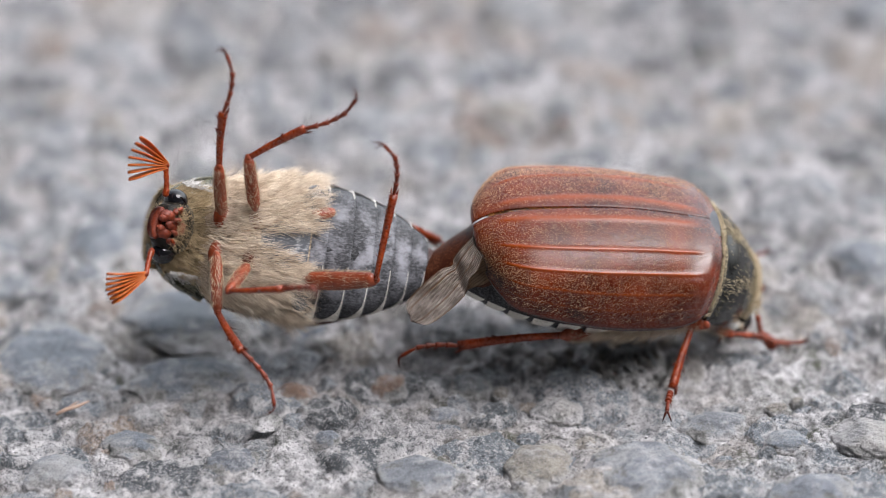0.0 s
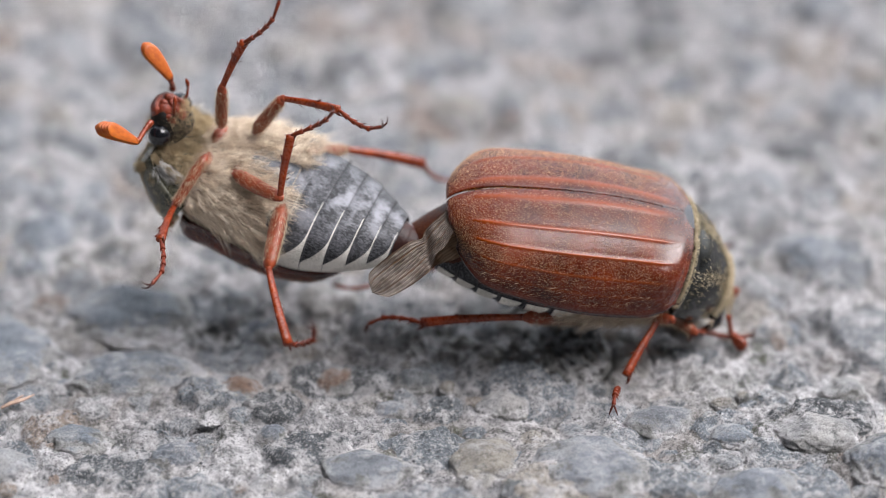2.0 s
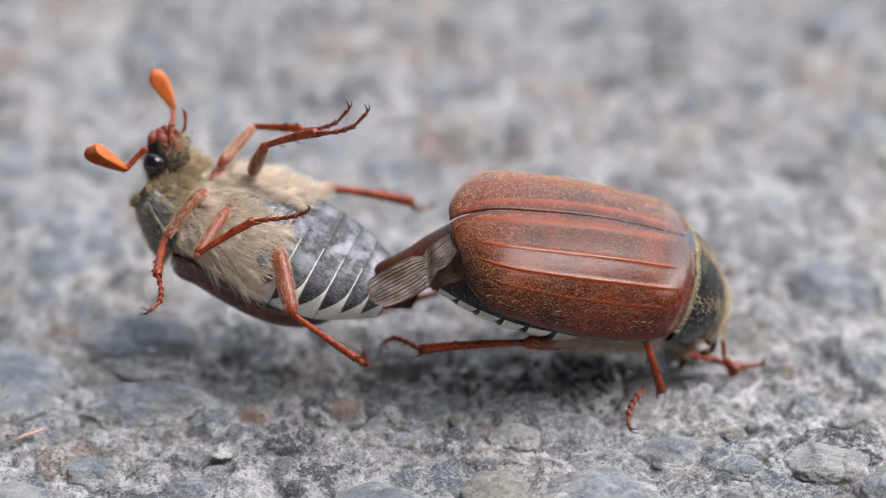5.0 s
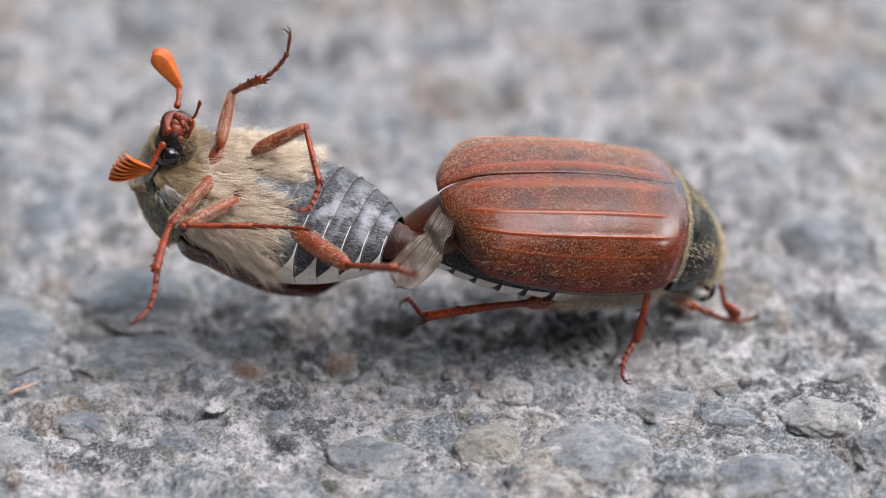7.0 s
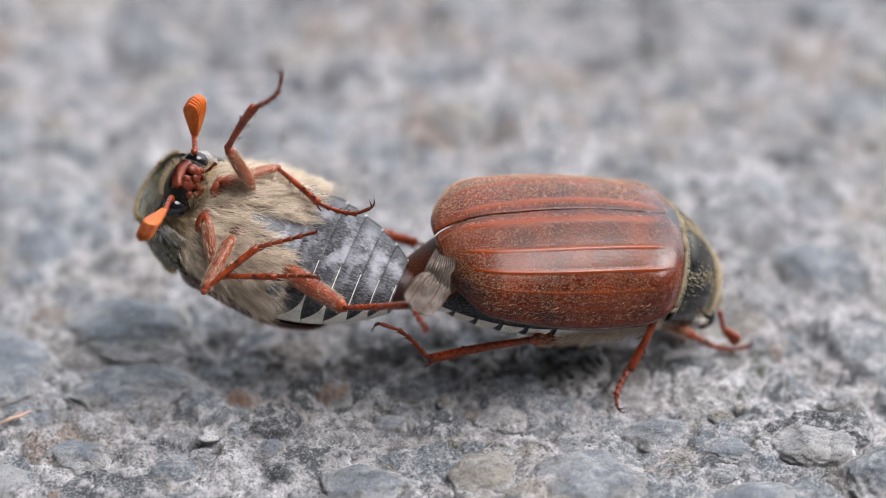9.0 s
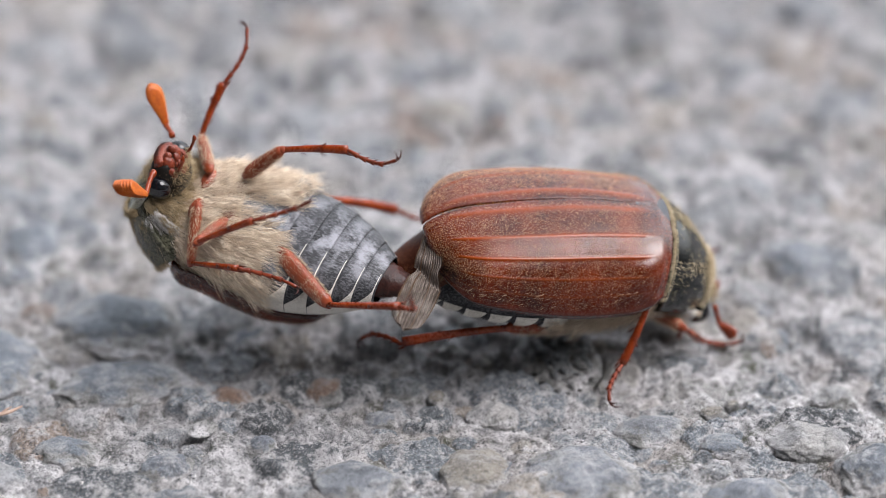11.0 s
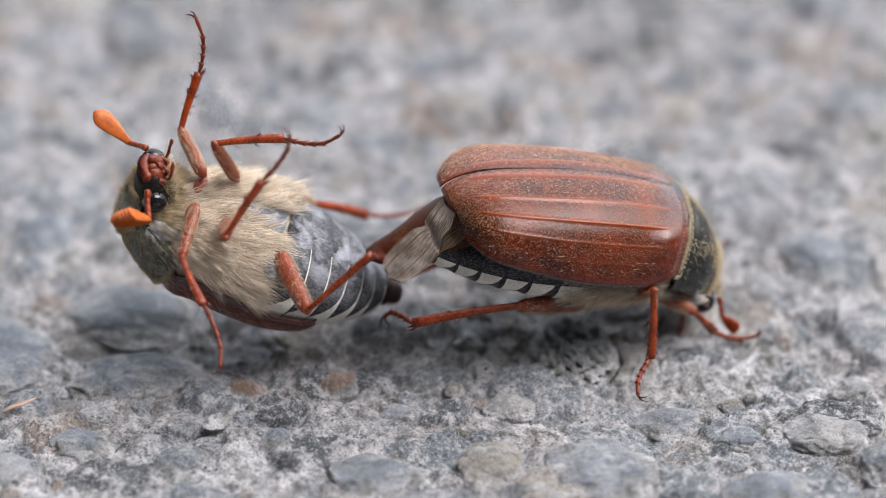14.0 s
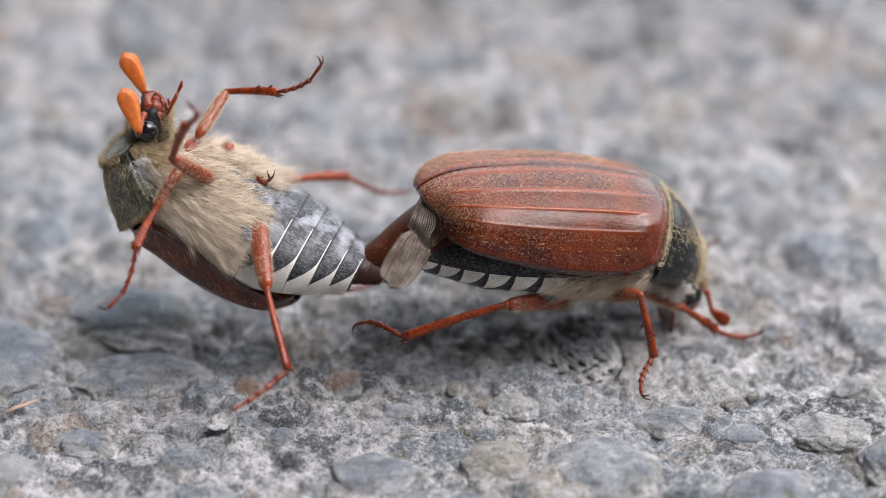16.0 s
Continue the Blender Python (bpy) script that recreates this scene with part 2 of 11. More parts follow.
def stone_material(name, *stops, pale=0.35, dusk=0.55):
    """Aggregate: colour by stone, fine mineral grain, lime film in the hollows."""
    m, n, l, b = material(name)
    geo, mp = n.new("ShaderNodeNewGeometry"), n.new("ShaderNodeMapping")
    mp.inputs["Scale"].default_value = (1000, 1000, 1000)
    l.new(geo.outputs["Position"], mp.inputs["Vector"])
    v = mp.outputs["Vector"]
    oi = n.new("ShaderNodeObjectInfo")
    base = ramp(n, l, oi.outputs["Random"], *stops)
    mid, fine = noise_tex(n, l, v, 0.55, 7, 0.68), noise_tex(n, l, v, 2.6, 6, 0.78)
    tone = noise_tex(n, l, v, 0.33, 3)
    base = mixed(n, l, ramp(n, l, tone, (0.36, grey(dusk)), (0.58, grey(0))), base, (0.15, 0.165, 0.185))
    base = mixed(n, l, ramp(n, l, tone, (0.52, grey(0)), (0.66, grey(0.5))), base, (0.46, 0.45, 0.43))
    c = mixed(n, l, ramp(n, l, fine, (0.36, grey(0.5)), (0.48, grey(0))), base, (0.08, 0.085, 0.093))
    c = mixed(n, l, ramp(n, l, mid, (0.52, grey(0)), (0.64, grey(min(1, pale + 0.35)))), c, (0.56, 0.555, 0.565))
    c = mixed(n, l, ramp(n, l, fine, (0.55, grey(0)), (0.66, grey(pale))), c, (0.68, 0.67, 0.67))
    grain = noise_tex(n, l, v, 6.5, 4, 0.8)
    c = mixed(n, l, ramp(n, l, grain, (0.36, grey(0.5)), (0.46, grey(0))), c, (0.08, 0.082, 0.088))
    c = mixed(n, l, ramp(n, l, grain, (0.55, grey(0)), (0.66, grey(0.4))), c, (0.72, 0.71, 0.71))
    tc, sep = n.new("ShaderNodeTexCoord"), n.new("ShaderNodeSeparateXYZ")
    l.new(tc.outputs["Object"], sep.inputs["Vector"])
    rise = sums(n, l, "ADD", sums(n, l, "MULTIPLY", sep.outputs["Z"], 1000), sums(n, l, "MULTIPLY", sums(n, l, "SUBTRACT", mid, 0.5), 2.2))
    film = ramp(n, l, mid, (0.36, (0.20, 0.205, 0.195)), (0.46, (0.40, 0.395, 0.385)), (0.53, (0.60, 0.59, 0.595)), (0.61, (0.78, 0.765, 0.77)))
    film = mixed(n, l, ramp(n, l, fine, (0.38, grey(0.75)), (0.46, grey(0))), film, (0.085, 0.088, 0.09))
    film = mixed(n, l, ramp(n, l, grain, (0.38, grey(0.7)), (0.45, grey(0))), film, (0.08, 0.08, 0.086))
    c = mixed(n, l, ramp(n, l, rise, (0.48, grey(1)), (0.68, grey(0))), c, film)
    l.new(c, b.inputs["Base Color"])
    l.new(ramp(n, l, fine, (0.3, grey(0.55)), (0.7, grey(0.85))), b.inputs["Roughness"])
    b.inputs["Specular IOR Level"].default_value = 0.3
    h = sums(n, l, "ADD", mid, sums(n, l, "ADD", sums(n, l, "MULTIPLY", fine, 0.7), sums(n, l, "MULTIPLY", grain, 0.3)))
    bumped(n, l, b, h, 1.0, 0.55)
    return m


SHELL = elytron_material()
LEG = chitin("leg_shell", (0.09, 0.009, 0.002), (0.30, 0.044, 0.005), 0.28, 5, 0.5, 0.06)
THIGH = chitin("thigh_shell", (0.12, 0.018, 0.006), (0.33, 0.066, 0.022), 0.38, 6, 0.6, 0.06)
FOOT = chitin("foot_shell", (0.085, 0.011, 0.004), (0.24, 0.036, 0.007), 0.32, 5, 0.3, 0.05)
LEG_DARK = chitin("dark_leg_shell", (0.05, 0.010, 0.005), (0.15, 0.026, 0.009), 0.35, 5, 0.25, 0.05)
CLAW = chitin("claw_shell", (0.03, 0.008, 0.006), (0.10, 0.02, 0.01), 0.3, 8, 0.3, 0.02)
FACE = chitin("face_shell", (0.07, 0.009, 0.004), (0.27, 0.052, 0.022), 0.36, 7, 0.35, 0.10)
TAIL_SHELL = chitin("tail_shell", (0.012, 0.004, 0.003), (0.06, 0.015, 0.009), 0.45, 6, 0.15, 0.08)
PYGIDIUM = downy("tail_plate_shell", (0.045, 0.012, 0.006), (0.15, 0.058, 0.028), 0.42, 9, 0.5, gloss=0.12, bump=0.03)
PRONOTUM = downy("pronotum_shell", (0.005, 0.006, 0.006), (0.11, 0.098, 0.06), 0.27, 6.0, 0.26, gloss=0.55, bump=0.015)
SKULL = downy("skull_shell", (0.010, 0.009, 0.008), (0.10, 0.075, 0.045), 0.4, 9, 0.55, gloss=0.12, bump=0.03)
SCUTELLUM = chitin("scutellum_shell", (0.04, 0.044, 0.05), (0.10, 0.107, 0.12), 0.5, 8, 0.1, 0.02)
PRONOTUM_OLIVE = downy("olive_shield_shell", (0.03, 0.031, 0.02), (0.16, 0.152, 0.095), 0.58, 12, 0.4, gloss=0.45, bump=0.03)
RINGS = ring_material()
CHEST = downy("chest_shell", (0.14, 0.11, 0.08), (0.50, 0.41, 0.29), 0.7, 6, 0.5)
PLATE = downy("chest_plate_shell", (0.10, 0.11, 0.125), (0.36, 0.37, 0.39), 0.4, 8, 0.35)
WHITE = downy("white_scale_hair", (0.46, 0.44, 0.39), (0.74, 0.72, 0.66), 0.85, 14, 0.8)
SIDE = downy("side_plate_shell", (0.16, 0.165, 0.175), (0.50, 0.49, 0.47), 0.55, 12, 0.6)
FUR = hair_material("cream_fur", (0.44, 0.32, 0.21), (1.0, 0.90, 0.75))
FUR_TAN = hair_material("tan_fur", (0.22, 0.15, 0.07), (0.62, 0.50, 0.32))
FUR_BEIGE = hair_material("beige_fur", (0.36, 0.28, 0.16), (0.80, 0.69, 0.49))
FUR_PALE = hair_material("pale_bristles", (0.45, 0.34, 0.22), (0.75, 0.62, 0.45))
FUR_WHITE = hair_material("silver_fur", (0.42, 0.41, 0.40), (0.80, 0.79, 0.76))
AMBER = hair_material("amber_bristles", (0.20, 0.07, 0.008), (0.50, 0.22, 0.03))
SCALE_HAIR = hair_material("scale_hair", (0.14, 0.036, 0.010), (0.72, 0.43, 0.23), 0.36, 0.45)
EYE = eye_material()
ANTENNA = antenna_material()
MEMBRANE = membrane_material("wing_membrane", (0.085, 0.066, 0.054), (0.21, 0.178, 0.155), 0.90)
FOLD = membrane_material("folded_wing", (0.10, 0.060, 0.036), (0.22, 0.155, 0.105), 1.0)
CEMENT = cement_material()
STONE_GREY = stone_material("grey_stone", (0.0, (0.18, 0.205, 0.24)), (0.3, (0.26, 0.29, 0.335)), (0.55, (0.36, 0.375, 0.39)), (0.75, (0.42, 0.41, 0.39)), (1.0, (0.50, 0.49, 0.48)))
STONE_BLUE = stone_material("blue_stone", (0.0, (0.17, 0.20, 0.232)), (1.0, (0.25, 0.29, 0.335)), pale=0.2)
STONE_DARK = stone_material("dark_stone", (0.0, (0.115, 0.128, 0.136)), (1.0, (0.17, 0.184, 0.194)), pale=0.12)
STONE_BEIGE = stone_material("beige_stone", (0.0, (0.31, 0.28, 0.235)), (1.0, (0.42, 0.385, 0.325)), pale=0.2, dusk=0.4)
STONE_BROWN = stone_material("brown_stone", (0.0, (0.22, 0.135, 0.095)), (1.0, (0.32, 0.21, 0.15)), pale=0.1, dusk=0.12)
STONE_PALE = stone_material("pale_stone", (0.0, (0.30, 0.325, 0.36)), (1.0, (0.36, 0.39, 0.43)), pale=0.3, dusk=0.8)


# ---------------------------------------------------------------- mesh helpers (millimetres)
class Shape:
    """Vertices and faces gathered from pieces."""

    def __init__(self):
        self.v, self.f, self.n = [], [], 0
        self.attrs = {}

    def add(self, verts, faces, **attrs):
        verts = np.asarray(verts, float).reshape(-1, 3)
        self.v.append(verts)
        self.f += [tuple(i + self.n for i in f) for f in faces]
        for k, val in attrs.items():
            self.attrs.setdefault(k, []).append((self.n, np.asarray(val, float).ravel()))
        self.n += len(verts)
        return self

    def grid(self, p, close_v=False, **attrs):
        """A sheet from points p[u, v]."""
        nu, nv = p.shape[:2]
        faces = []
        for i in range(nu - 1):
            for j in range(nv if close_v else nv - 1):
                k = (j + 1) % nv
                faces.append((i * nv + j, i * nv + k, (i + 1) * nv + k, (i + 1) * nv + j))
        return self.add(p.reshape(-1, 3), faces, **attrs)

    def tube(self, pts, radii, n=10, flat=1.0, side=(0, 0, 1), caps=True):
        """A tapering tube along pts; flat squeezes it along side."""
        pts = np.asarray(pts, float)
        radii = np.asarray(radii, float)
        t = np.gradient(pts, axis=0)
        t /= np.linalg.norm(t, axis=1, keepdims=True) + 1e-12
        s = np.asarray(side, float)
        rings = []
        for p, d, r in zip(pts, t, radii):
            b = s - d * (s @ d)
            if np.linalg.norm(b) < 1e-3:
                b = np.cross(d, (0.3, 0.9, 0.2))
            b /= np.linalg.norm(b)
            a = np.cross(b, d)
            ang = np.linspace(0, 2 * np.pi, n, endpoint=False)
            rings.append(p + r * (np.cos(ang)[:, None] * a + flat * np.sin(ang)[:, None] * b))
        self.grid(np.array(rings), close_v=True)
        if caps:
            base = self.n - len(pts) * n
            self.f.append(tuple(base + i for i in range(n - 1, -1, -1)))
            self.f.append(tuple(base + (len(pts) - 1) * n + i for i in range(n)))
        return self

    def ball(self, c, r, nu=12, nv=16):
        th, ph = np.linspace(0.02, np.pi - 0.02, nu), np.linspace(0, 2 * np.pi, nv, endpoint=False)
        d = np.stack([np.cos(th)[:, None] + 0 * ph, np.sin(th)[:, None] * np.cos(ph), np.sin(th)[:, None] * np.sin(ph)], -1)
        self.grid(np.asarray(c) + d * np.asarray(r), close_v=True)
        base = self.n - nu * nv
        self.f.append(tuple(base + i for i in range(nv)))
        self.f.append(tuple(base + (nu - 1) * nv + i for i in range(nv - 1, -1, -1)))
        return self

    def strands(self, roots, dirs, length, width, rng, droop=(0, 0, 0), spread=0.25, tufts=0):
        """Fine tapered hairs, each a slim three-sided blade bent once, gathered into tufts."""
        roots, dirs = np.asarray(roots, float), np.asarray(dirs, float)
        k = len(roots)
        d = dirs + rng.normal(0, spread, (k, 3))
        d /= np.linalg.norm(d, axis=1, keepdims=True)
        d2 = d + np.asarray(droop) + rng.normal(0, spread * 0.8, (k, 3))
        d2 /= np.linalg.norm(d2, axis=1, keepdims=True)
        ln = length * rng.uniform(0.6, 1.2, (k, 1))
        a = np.cross(d, rng.normal(0, 1, (k, 3)))
        a /= np.linalg.norm(a, axis=1, keepdims=True)
        b = np.cross(d, a)
        w = width * rng.uniform(0.7, 1.3, (k, 1))
        m = roots + d * ln * 0.5
        tip = m + d2 * ln * 0.5
        if tufts:
            heads = rng.choice(k, min(tufts, k), replace=False)
            own = np.argmin(((roots[:, None] - roots[heads][None]) ** 2).sum(-1), 1)
            lift = dirs / np.linalg.norm(dirs, axis=1, keepdims=True)
            turn = rng.normal(0, 0.42, (len(heads), 3)) + lift[heads]
            goal = roots[heads] + turn * length
            pull = 0.62 * rng.uniform(0.5, 1.0, (k, 1))
            m = m + (0.45 * pull) * (goal[own] - tip) * 0.6
            tip = tip + pull * (goal[own] - tip)
        tri = [a, -0.5 * a + 0.87 * b, -0.5 * a - 0.87 * b]
        v = np.stack([roots + t * w for t in tri] + [m + t * w * 0.75 for t in tri] + [tip], 1)
        faces = []
        for i in range(k):
            o = i * 7
            for p in range(3):
                q = (p + 1) % 3
                faces += [(o + p, o + q, o + 3 + q, o + 3 + p), (o + 3 + p, o + 3 + q, o + 6)]
        return self.add(v.reshape(-1, 3), faces)

    def stretched(self, k, about):
        self.v = [(v - about) * k + about for v in self.v]
        return self

    def mesh(self, name, mat, scale=1.0, offset=(0, 0, 0), smooth=True):
        me = bpy.data.meshes.new(name)
        v = (np.concatenate(self.v) * scale + np.asarray(offset, float)) * MM
        me.from_pydata(v.tolist(), [], self.f)
        me.materials.append(mat)
        me.polygons.foreach_set("use_smooth", [smooth] * len(me.polygons))
        for k, runs in self.attrs.items():
            vals = np.zeros(self.n)
            for at, val in runs:
                vals[at:at + len(val)] = val
            me.attributes.new(k, "FLOAT", "POINT").data.foreach_set("value", vals)
        me.update()
        return me


HAIRY = {"shield_fringe", "shield_down", "throat_wool", "chest_wool", "seam_bristles", "thigh_hair", "side_hair", "head_hair", "bristles", "case_down"}


def part(name, shape, mat, parent, label="", scale=1.0, offset=(0, 0, 0), smooth=True):
    """One mesh object under a thing or a part. Its origin sits at -offset of the shape."""
    ob = new(name, shape.mesh(name, mat, scale, offset, smooth))
    ob.parent = parent
    return tagged(ob, label=label, kind="stuff" if name in HAIRY else "")


def smooth_step(x, a, b):
    u = np.clip((np.asarray(x, float) - a) / (b - a), 0, 1)
    return u * u * (3 - 2 * u)


def value_noise(x, y, cell, seed):
    r = np.random.default_rng(seed).random((97, 89))
    u, v = x / cell + 1000, y / cell + 1000
    i, j = np.floor(u).astype(int), np.floor(v).astype(int)
    a, b = u - i, v - j
    a, b = a * a * (3 - 2 * a), b * b * (3 - 2 * b)
    g = lambda p, q: r[p % 97, q % 89]
    return (g(i, j) * (1 - a) + g(i + 1, j) * a) * (1 - b) + (g(i, j + 1) * (1 - a) + g(i + 1, j + 1) * a) * b - 0.5


# ---------------------------------------------------------------- the beetle's body, head towards +x, back up
def elytron(side):
    """One wing case with ribs, a raised rim and a rolled hind end; side -1 is its right."""
    nu, nv = 150, 130
    s, q = np.linspace(0, 1, nu)[:, None], np.linspace(0, 1, nv)[None, :]
    phi = q * np.pi / 2 * 1.06
    x = 8.5 - 17.0 * s + 0.55 * np.sin(phi) ** 2 * (1 - s) * -1.2 + 0.9 * smooth_step(s, 0.8, 1) * np.sin(phi) ** 3
    w = 5.15 + 1.25 * np.sin(np.pi * np.clip(s * 0.86 + 0.07, 0, 1)) ** 0.9
    tt = np.clip((s - 0.74) / 0.265, 0, 1)
    end = 1 - 0.58 * (1 - np.sqrt(1 - tt ** 2.4)) - 0.07 * smooth_step(-s, -0.05, 0.0)
    top = 3.92 + 0.75 * np.sin(np.pi * np.clip(s * 0.85 + 0.06, 0, 1)) - 0.75 * smooth_step(s, 0.25, 1.0)
    rim_z = 0.45 - 0.65 * smooth_step(s, 0.0, 0.14) + 0.85 * smooth_step(s, 0.32, 1.0)
    y = w * end * np.sin(np.minimum(phi, np.pi / 2)) ** 0.80
    c = np.cos(phi)
    z = rim_z + (top * end ** 0.9 - rim_z) * np.sign(c) * np.abs(c) ** 0.82
    ribs = np.zeros((nu, nv))
    for at, wide, tall in ((0.035, 0.022, 0.15), (0.27, 0.017, 0.17), (0.47, 0.017, 0.17), (0.66, 0.015, 0.09), (0.82, 0.013, 0.05)):
        fade = smooth_step(s, 0.05, 0.16) * (1 - smooth_step(s, 0.86, 0.95))
        bow = at + 0.02 * np.sin(np.pi * s)
        g = np.exp(-(((q - bow) / wide) ** 2)) * fade
        ribs = np.maximum(ribs, g * (tall / 0.17))
    lift = 0.07 * ribs
    rim = smooth_step(q, 0.935, 0.97) + 0 * s
    lift = lift + 0.13 * np.exp(-(((q - 0.965) / 0.018) ** 2))
    hump = np.exp(-(((s - 0.10) / 0.06) ** 2) - (((q - 0.62) / 0.16) ** 2))
    lift = lift + 0.30 * hump
    nrm = np.stack([0 * y, np.sin(phi) + 0 * s, np.cos(phi) + 0 * s], -1)
    p = np.stack([x + 0 * q, y, z], -1) + nrm * lift[..., None]
    p[..., 1] += 0.03 + 0.10 * smooth_step(s, 0.35, 0.95)
    inner = p - nrm * 0.16
    p[..., 1] *= side
    inner[..., 1] *= side
    down = np.clip(1.15 - 0.9 * smooth_step(-s, -0.21, -0.06), 0, 1) * (1 - rim * 0.8) + 0 * q
    sh = Shape()
    ring = np.concatenate([p, inner[:, ::-1]], 1)
    at = lambda a: np.concatenate([a, a[:, ::-1]], 1)
    sh.grid(ring, close_v=True, rib=at(ribs), rim=at(rim), down=at(down))
    n2 = 2 * nv
    for base in (0, (nu - 1) * n2):
        for j in range(nv - 1):
            f = (base + j, base + j + 1, base + n2 - 2 - j, base + n2 - 1 - j)
            sh.f.append(f if base else f[::-1])
    return sh, p, ribs, down


def case_down(p, ribs, down, side, count, rng):
    """Short pale scale hairs lying flat between the ribs of a wing case, in drifts, and a few long bristles near its rim."""
    nu, nv = ribs.shape
    i, j = rng.uniform(1, nu - 2, count), rng.uniform(2, nv * 0.93, count)
    a, b = i.astype(int), j.astype(int)
    drift = value_noise(i * 0.11, j * 0.09, 1.9, 41) + 0.7 * value_noise(i * 0.11, j * 0.09, 0.8, 42)
    chance = down[a, b] * (1 - smooth_step(ribs[a, b], 0.15, 0.6)) * np.clip(0.72 + 0.55 * drift, 0.2, 1)
    keep = rng.random(count) < chance * (1 - 0.8 * smooth_step(b / nv, 0.58, 0.85))
    i, j, a, b = i[keep], j[keep], a[keep], b[keep]
    fi, fj = (i - a)[:, None], (j - b)[:, None]
    root = (p[a, b] * (1 - fi) + p[a + 1, b] * fi) * (1 - fj) + (p[a, b + 1] - p[a, b]) * fj + p[a, b] * fj
    back, across = p[a + 1, b] - p[a, b], p[a, b + 1] - p[a, b]
    back /= np.linalg.norm(back, axis=1, keepdims=True)
    across /= np.linalg.norm(across, axis=1, keepdims=True) + 1e-9
    up = np.cross(back, across) * -side
    up *= np.sign((up * np.stack([0 * i, root[:, 1], root[:, 2] + 1.0], -1)).sum(1))[:, None]
    k = len(i)
    turn = rng.normal(0, 0.45, (k, 1))
    way = back * np.cos(turn) + across * np.sin(turn)
    wide = np.cross(way, up)
    ln, w = rng.uniform(0.06, 0.11, (k, 1)), rng.uniform(0.007, 0.013, (k, 1))
    foot = root + up * 0.012
    mid = foot + way * ln * 0.5 + up * 0.022
    v = np.stack([foot, mid + wide * w, mid - wide * w, foot + way * ln + up * rng.uniform(0.012, 0.05, (k, 1)), mid + up * 0.02], 1)
    base = np.arange(k) * 5
    faces = [(o, o + 1, o + 4) for o in base] + [(o + 1, o + 3, o + 4) for o in base] + [(o + 3, o + 2, o + 4) for o in base] + [(o + 2, o, o + 4) for o in base]
    sh = Shape().add(v.reshape(-1, 3), faces)
    e = rng.integers(0, nu - 20, 46)
    f = (nv * rng.uniform(0.80, 0.93, 46)).astype(int)
    out = np.stack([0 * e - 0.75, 0.75 * side + 0 * e, 0.35 + 0 * e], -1)
    sh.strands(p[e, f], out, 0.75, 0.013, rng, spread=0.12)
    return sh


def suture_fringe(rng):
    """Amber bristles along the inner edge of a wing case."""
    s = rng.uniform(0.3, 0.93, 520)
    x = 8.5 - 17.0 * s
    top = 3.80 + 0.75 * np.sin(np.pi * np.clip(s * 0.85 + 0.06, 0, 1)) - 0.75 * smooth_step(s, 0.25, 1.0)
    tt = np.clip((s - 0.66) / 0.345, 0, 1)
    end = 1 - 0.62 * (1 - np.sqrt(1 - tt ** 2.6))
    root = np.stack([x, -0.04 - 0.2 * smooth_step(s, 0.35, 0.95), top * end ** 0.9 - 0.10], -1)
    d = np.stack([-0.55 + 0 * s, 0.75 + 0 * s, 0.25 + 0 * s], -1)
    return Shape().strands(root, d, 0.55, 0.02, rng, spread=0.12)


def belly_section(x):
    """Half width, top and bottom of the hind body at x."""
    u = np.clip((1.8 - np.asarray(x, float)) / 9.8, 0, 1.3)
    w = 5.55 - 0.4 * u - 2.75 * u ** 2.6
    top = 2.0 - 2.9 * u ** 1.6
    bottom = -4.75 - 0.35 * np.sin(np.pi * np.clip(u, 0, 1)) + 0.55 * u ** 3
    return w, top, bottom


def belly_point(x, th, grow=1.0, lift=0.0):
    """th: 0 at the right flank (-y), pi/2 underneath, pi at the left flank, 3pi/2 on the back."""
    w, top, bottom = belly_section(x)
    mid = -1.2 - 0.12 * (1.8 - x)
    c, s = np.cos(th), np.sin(th)
    y = -w * np.sign(c) * np.abs(c) ** 0.82
    z = np.where(s > 0, mid - (mid - bottom) * np.abs(s) ** 0.86, mid + (top - mid) * np.abs(s) ** 0.8)
    return np.stack([x + 0 * th, y * grow - lift * c, (z - mid) * grow + mid - lift * s], -1)


RING_X = (2.0, -0.1, -2.0, -3.7, -5.3, -6.7, -8.0)


def abdomen_ring(i):
    x0, x1 = RING_X[i], RING_X[i + 1] - 0.25
    th = np.linspace(0, 2 * np.pi, 56, endpoint=False)
    prof = [(x0 + 0.3, 0.93), (x0, 0.965), (x0 - 0.3, 0.985), ((x0 + x1) / 2, 1.0), (x1 + 0.2, 1.012), (x1, 1.01), (x1 - 0.05, 0.985), (x1 + 0.1, 0.95)]
    # strength of the painted sky sheen, greatest along the belly's middle
    painted_sheen = np.array((0.1, 0.2, 0.5, 1, 1, 0.9, 0.6, 0.2))[::-1, None] * np.exp(-(((th - np.pi / 2) / 0.72) ** 2))
    return Shape().grid(np.array([belly_point(x, th, g) for x, g in prof])[::-1], close_v=True, painted_sheen=painted_sheen)


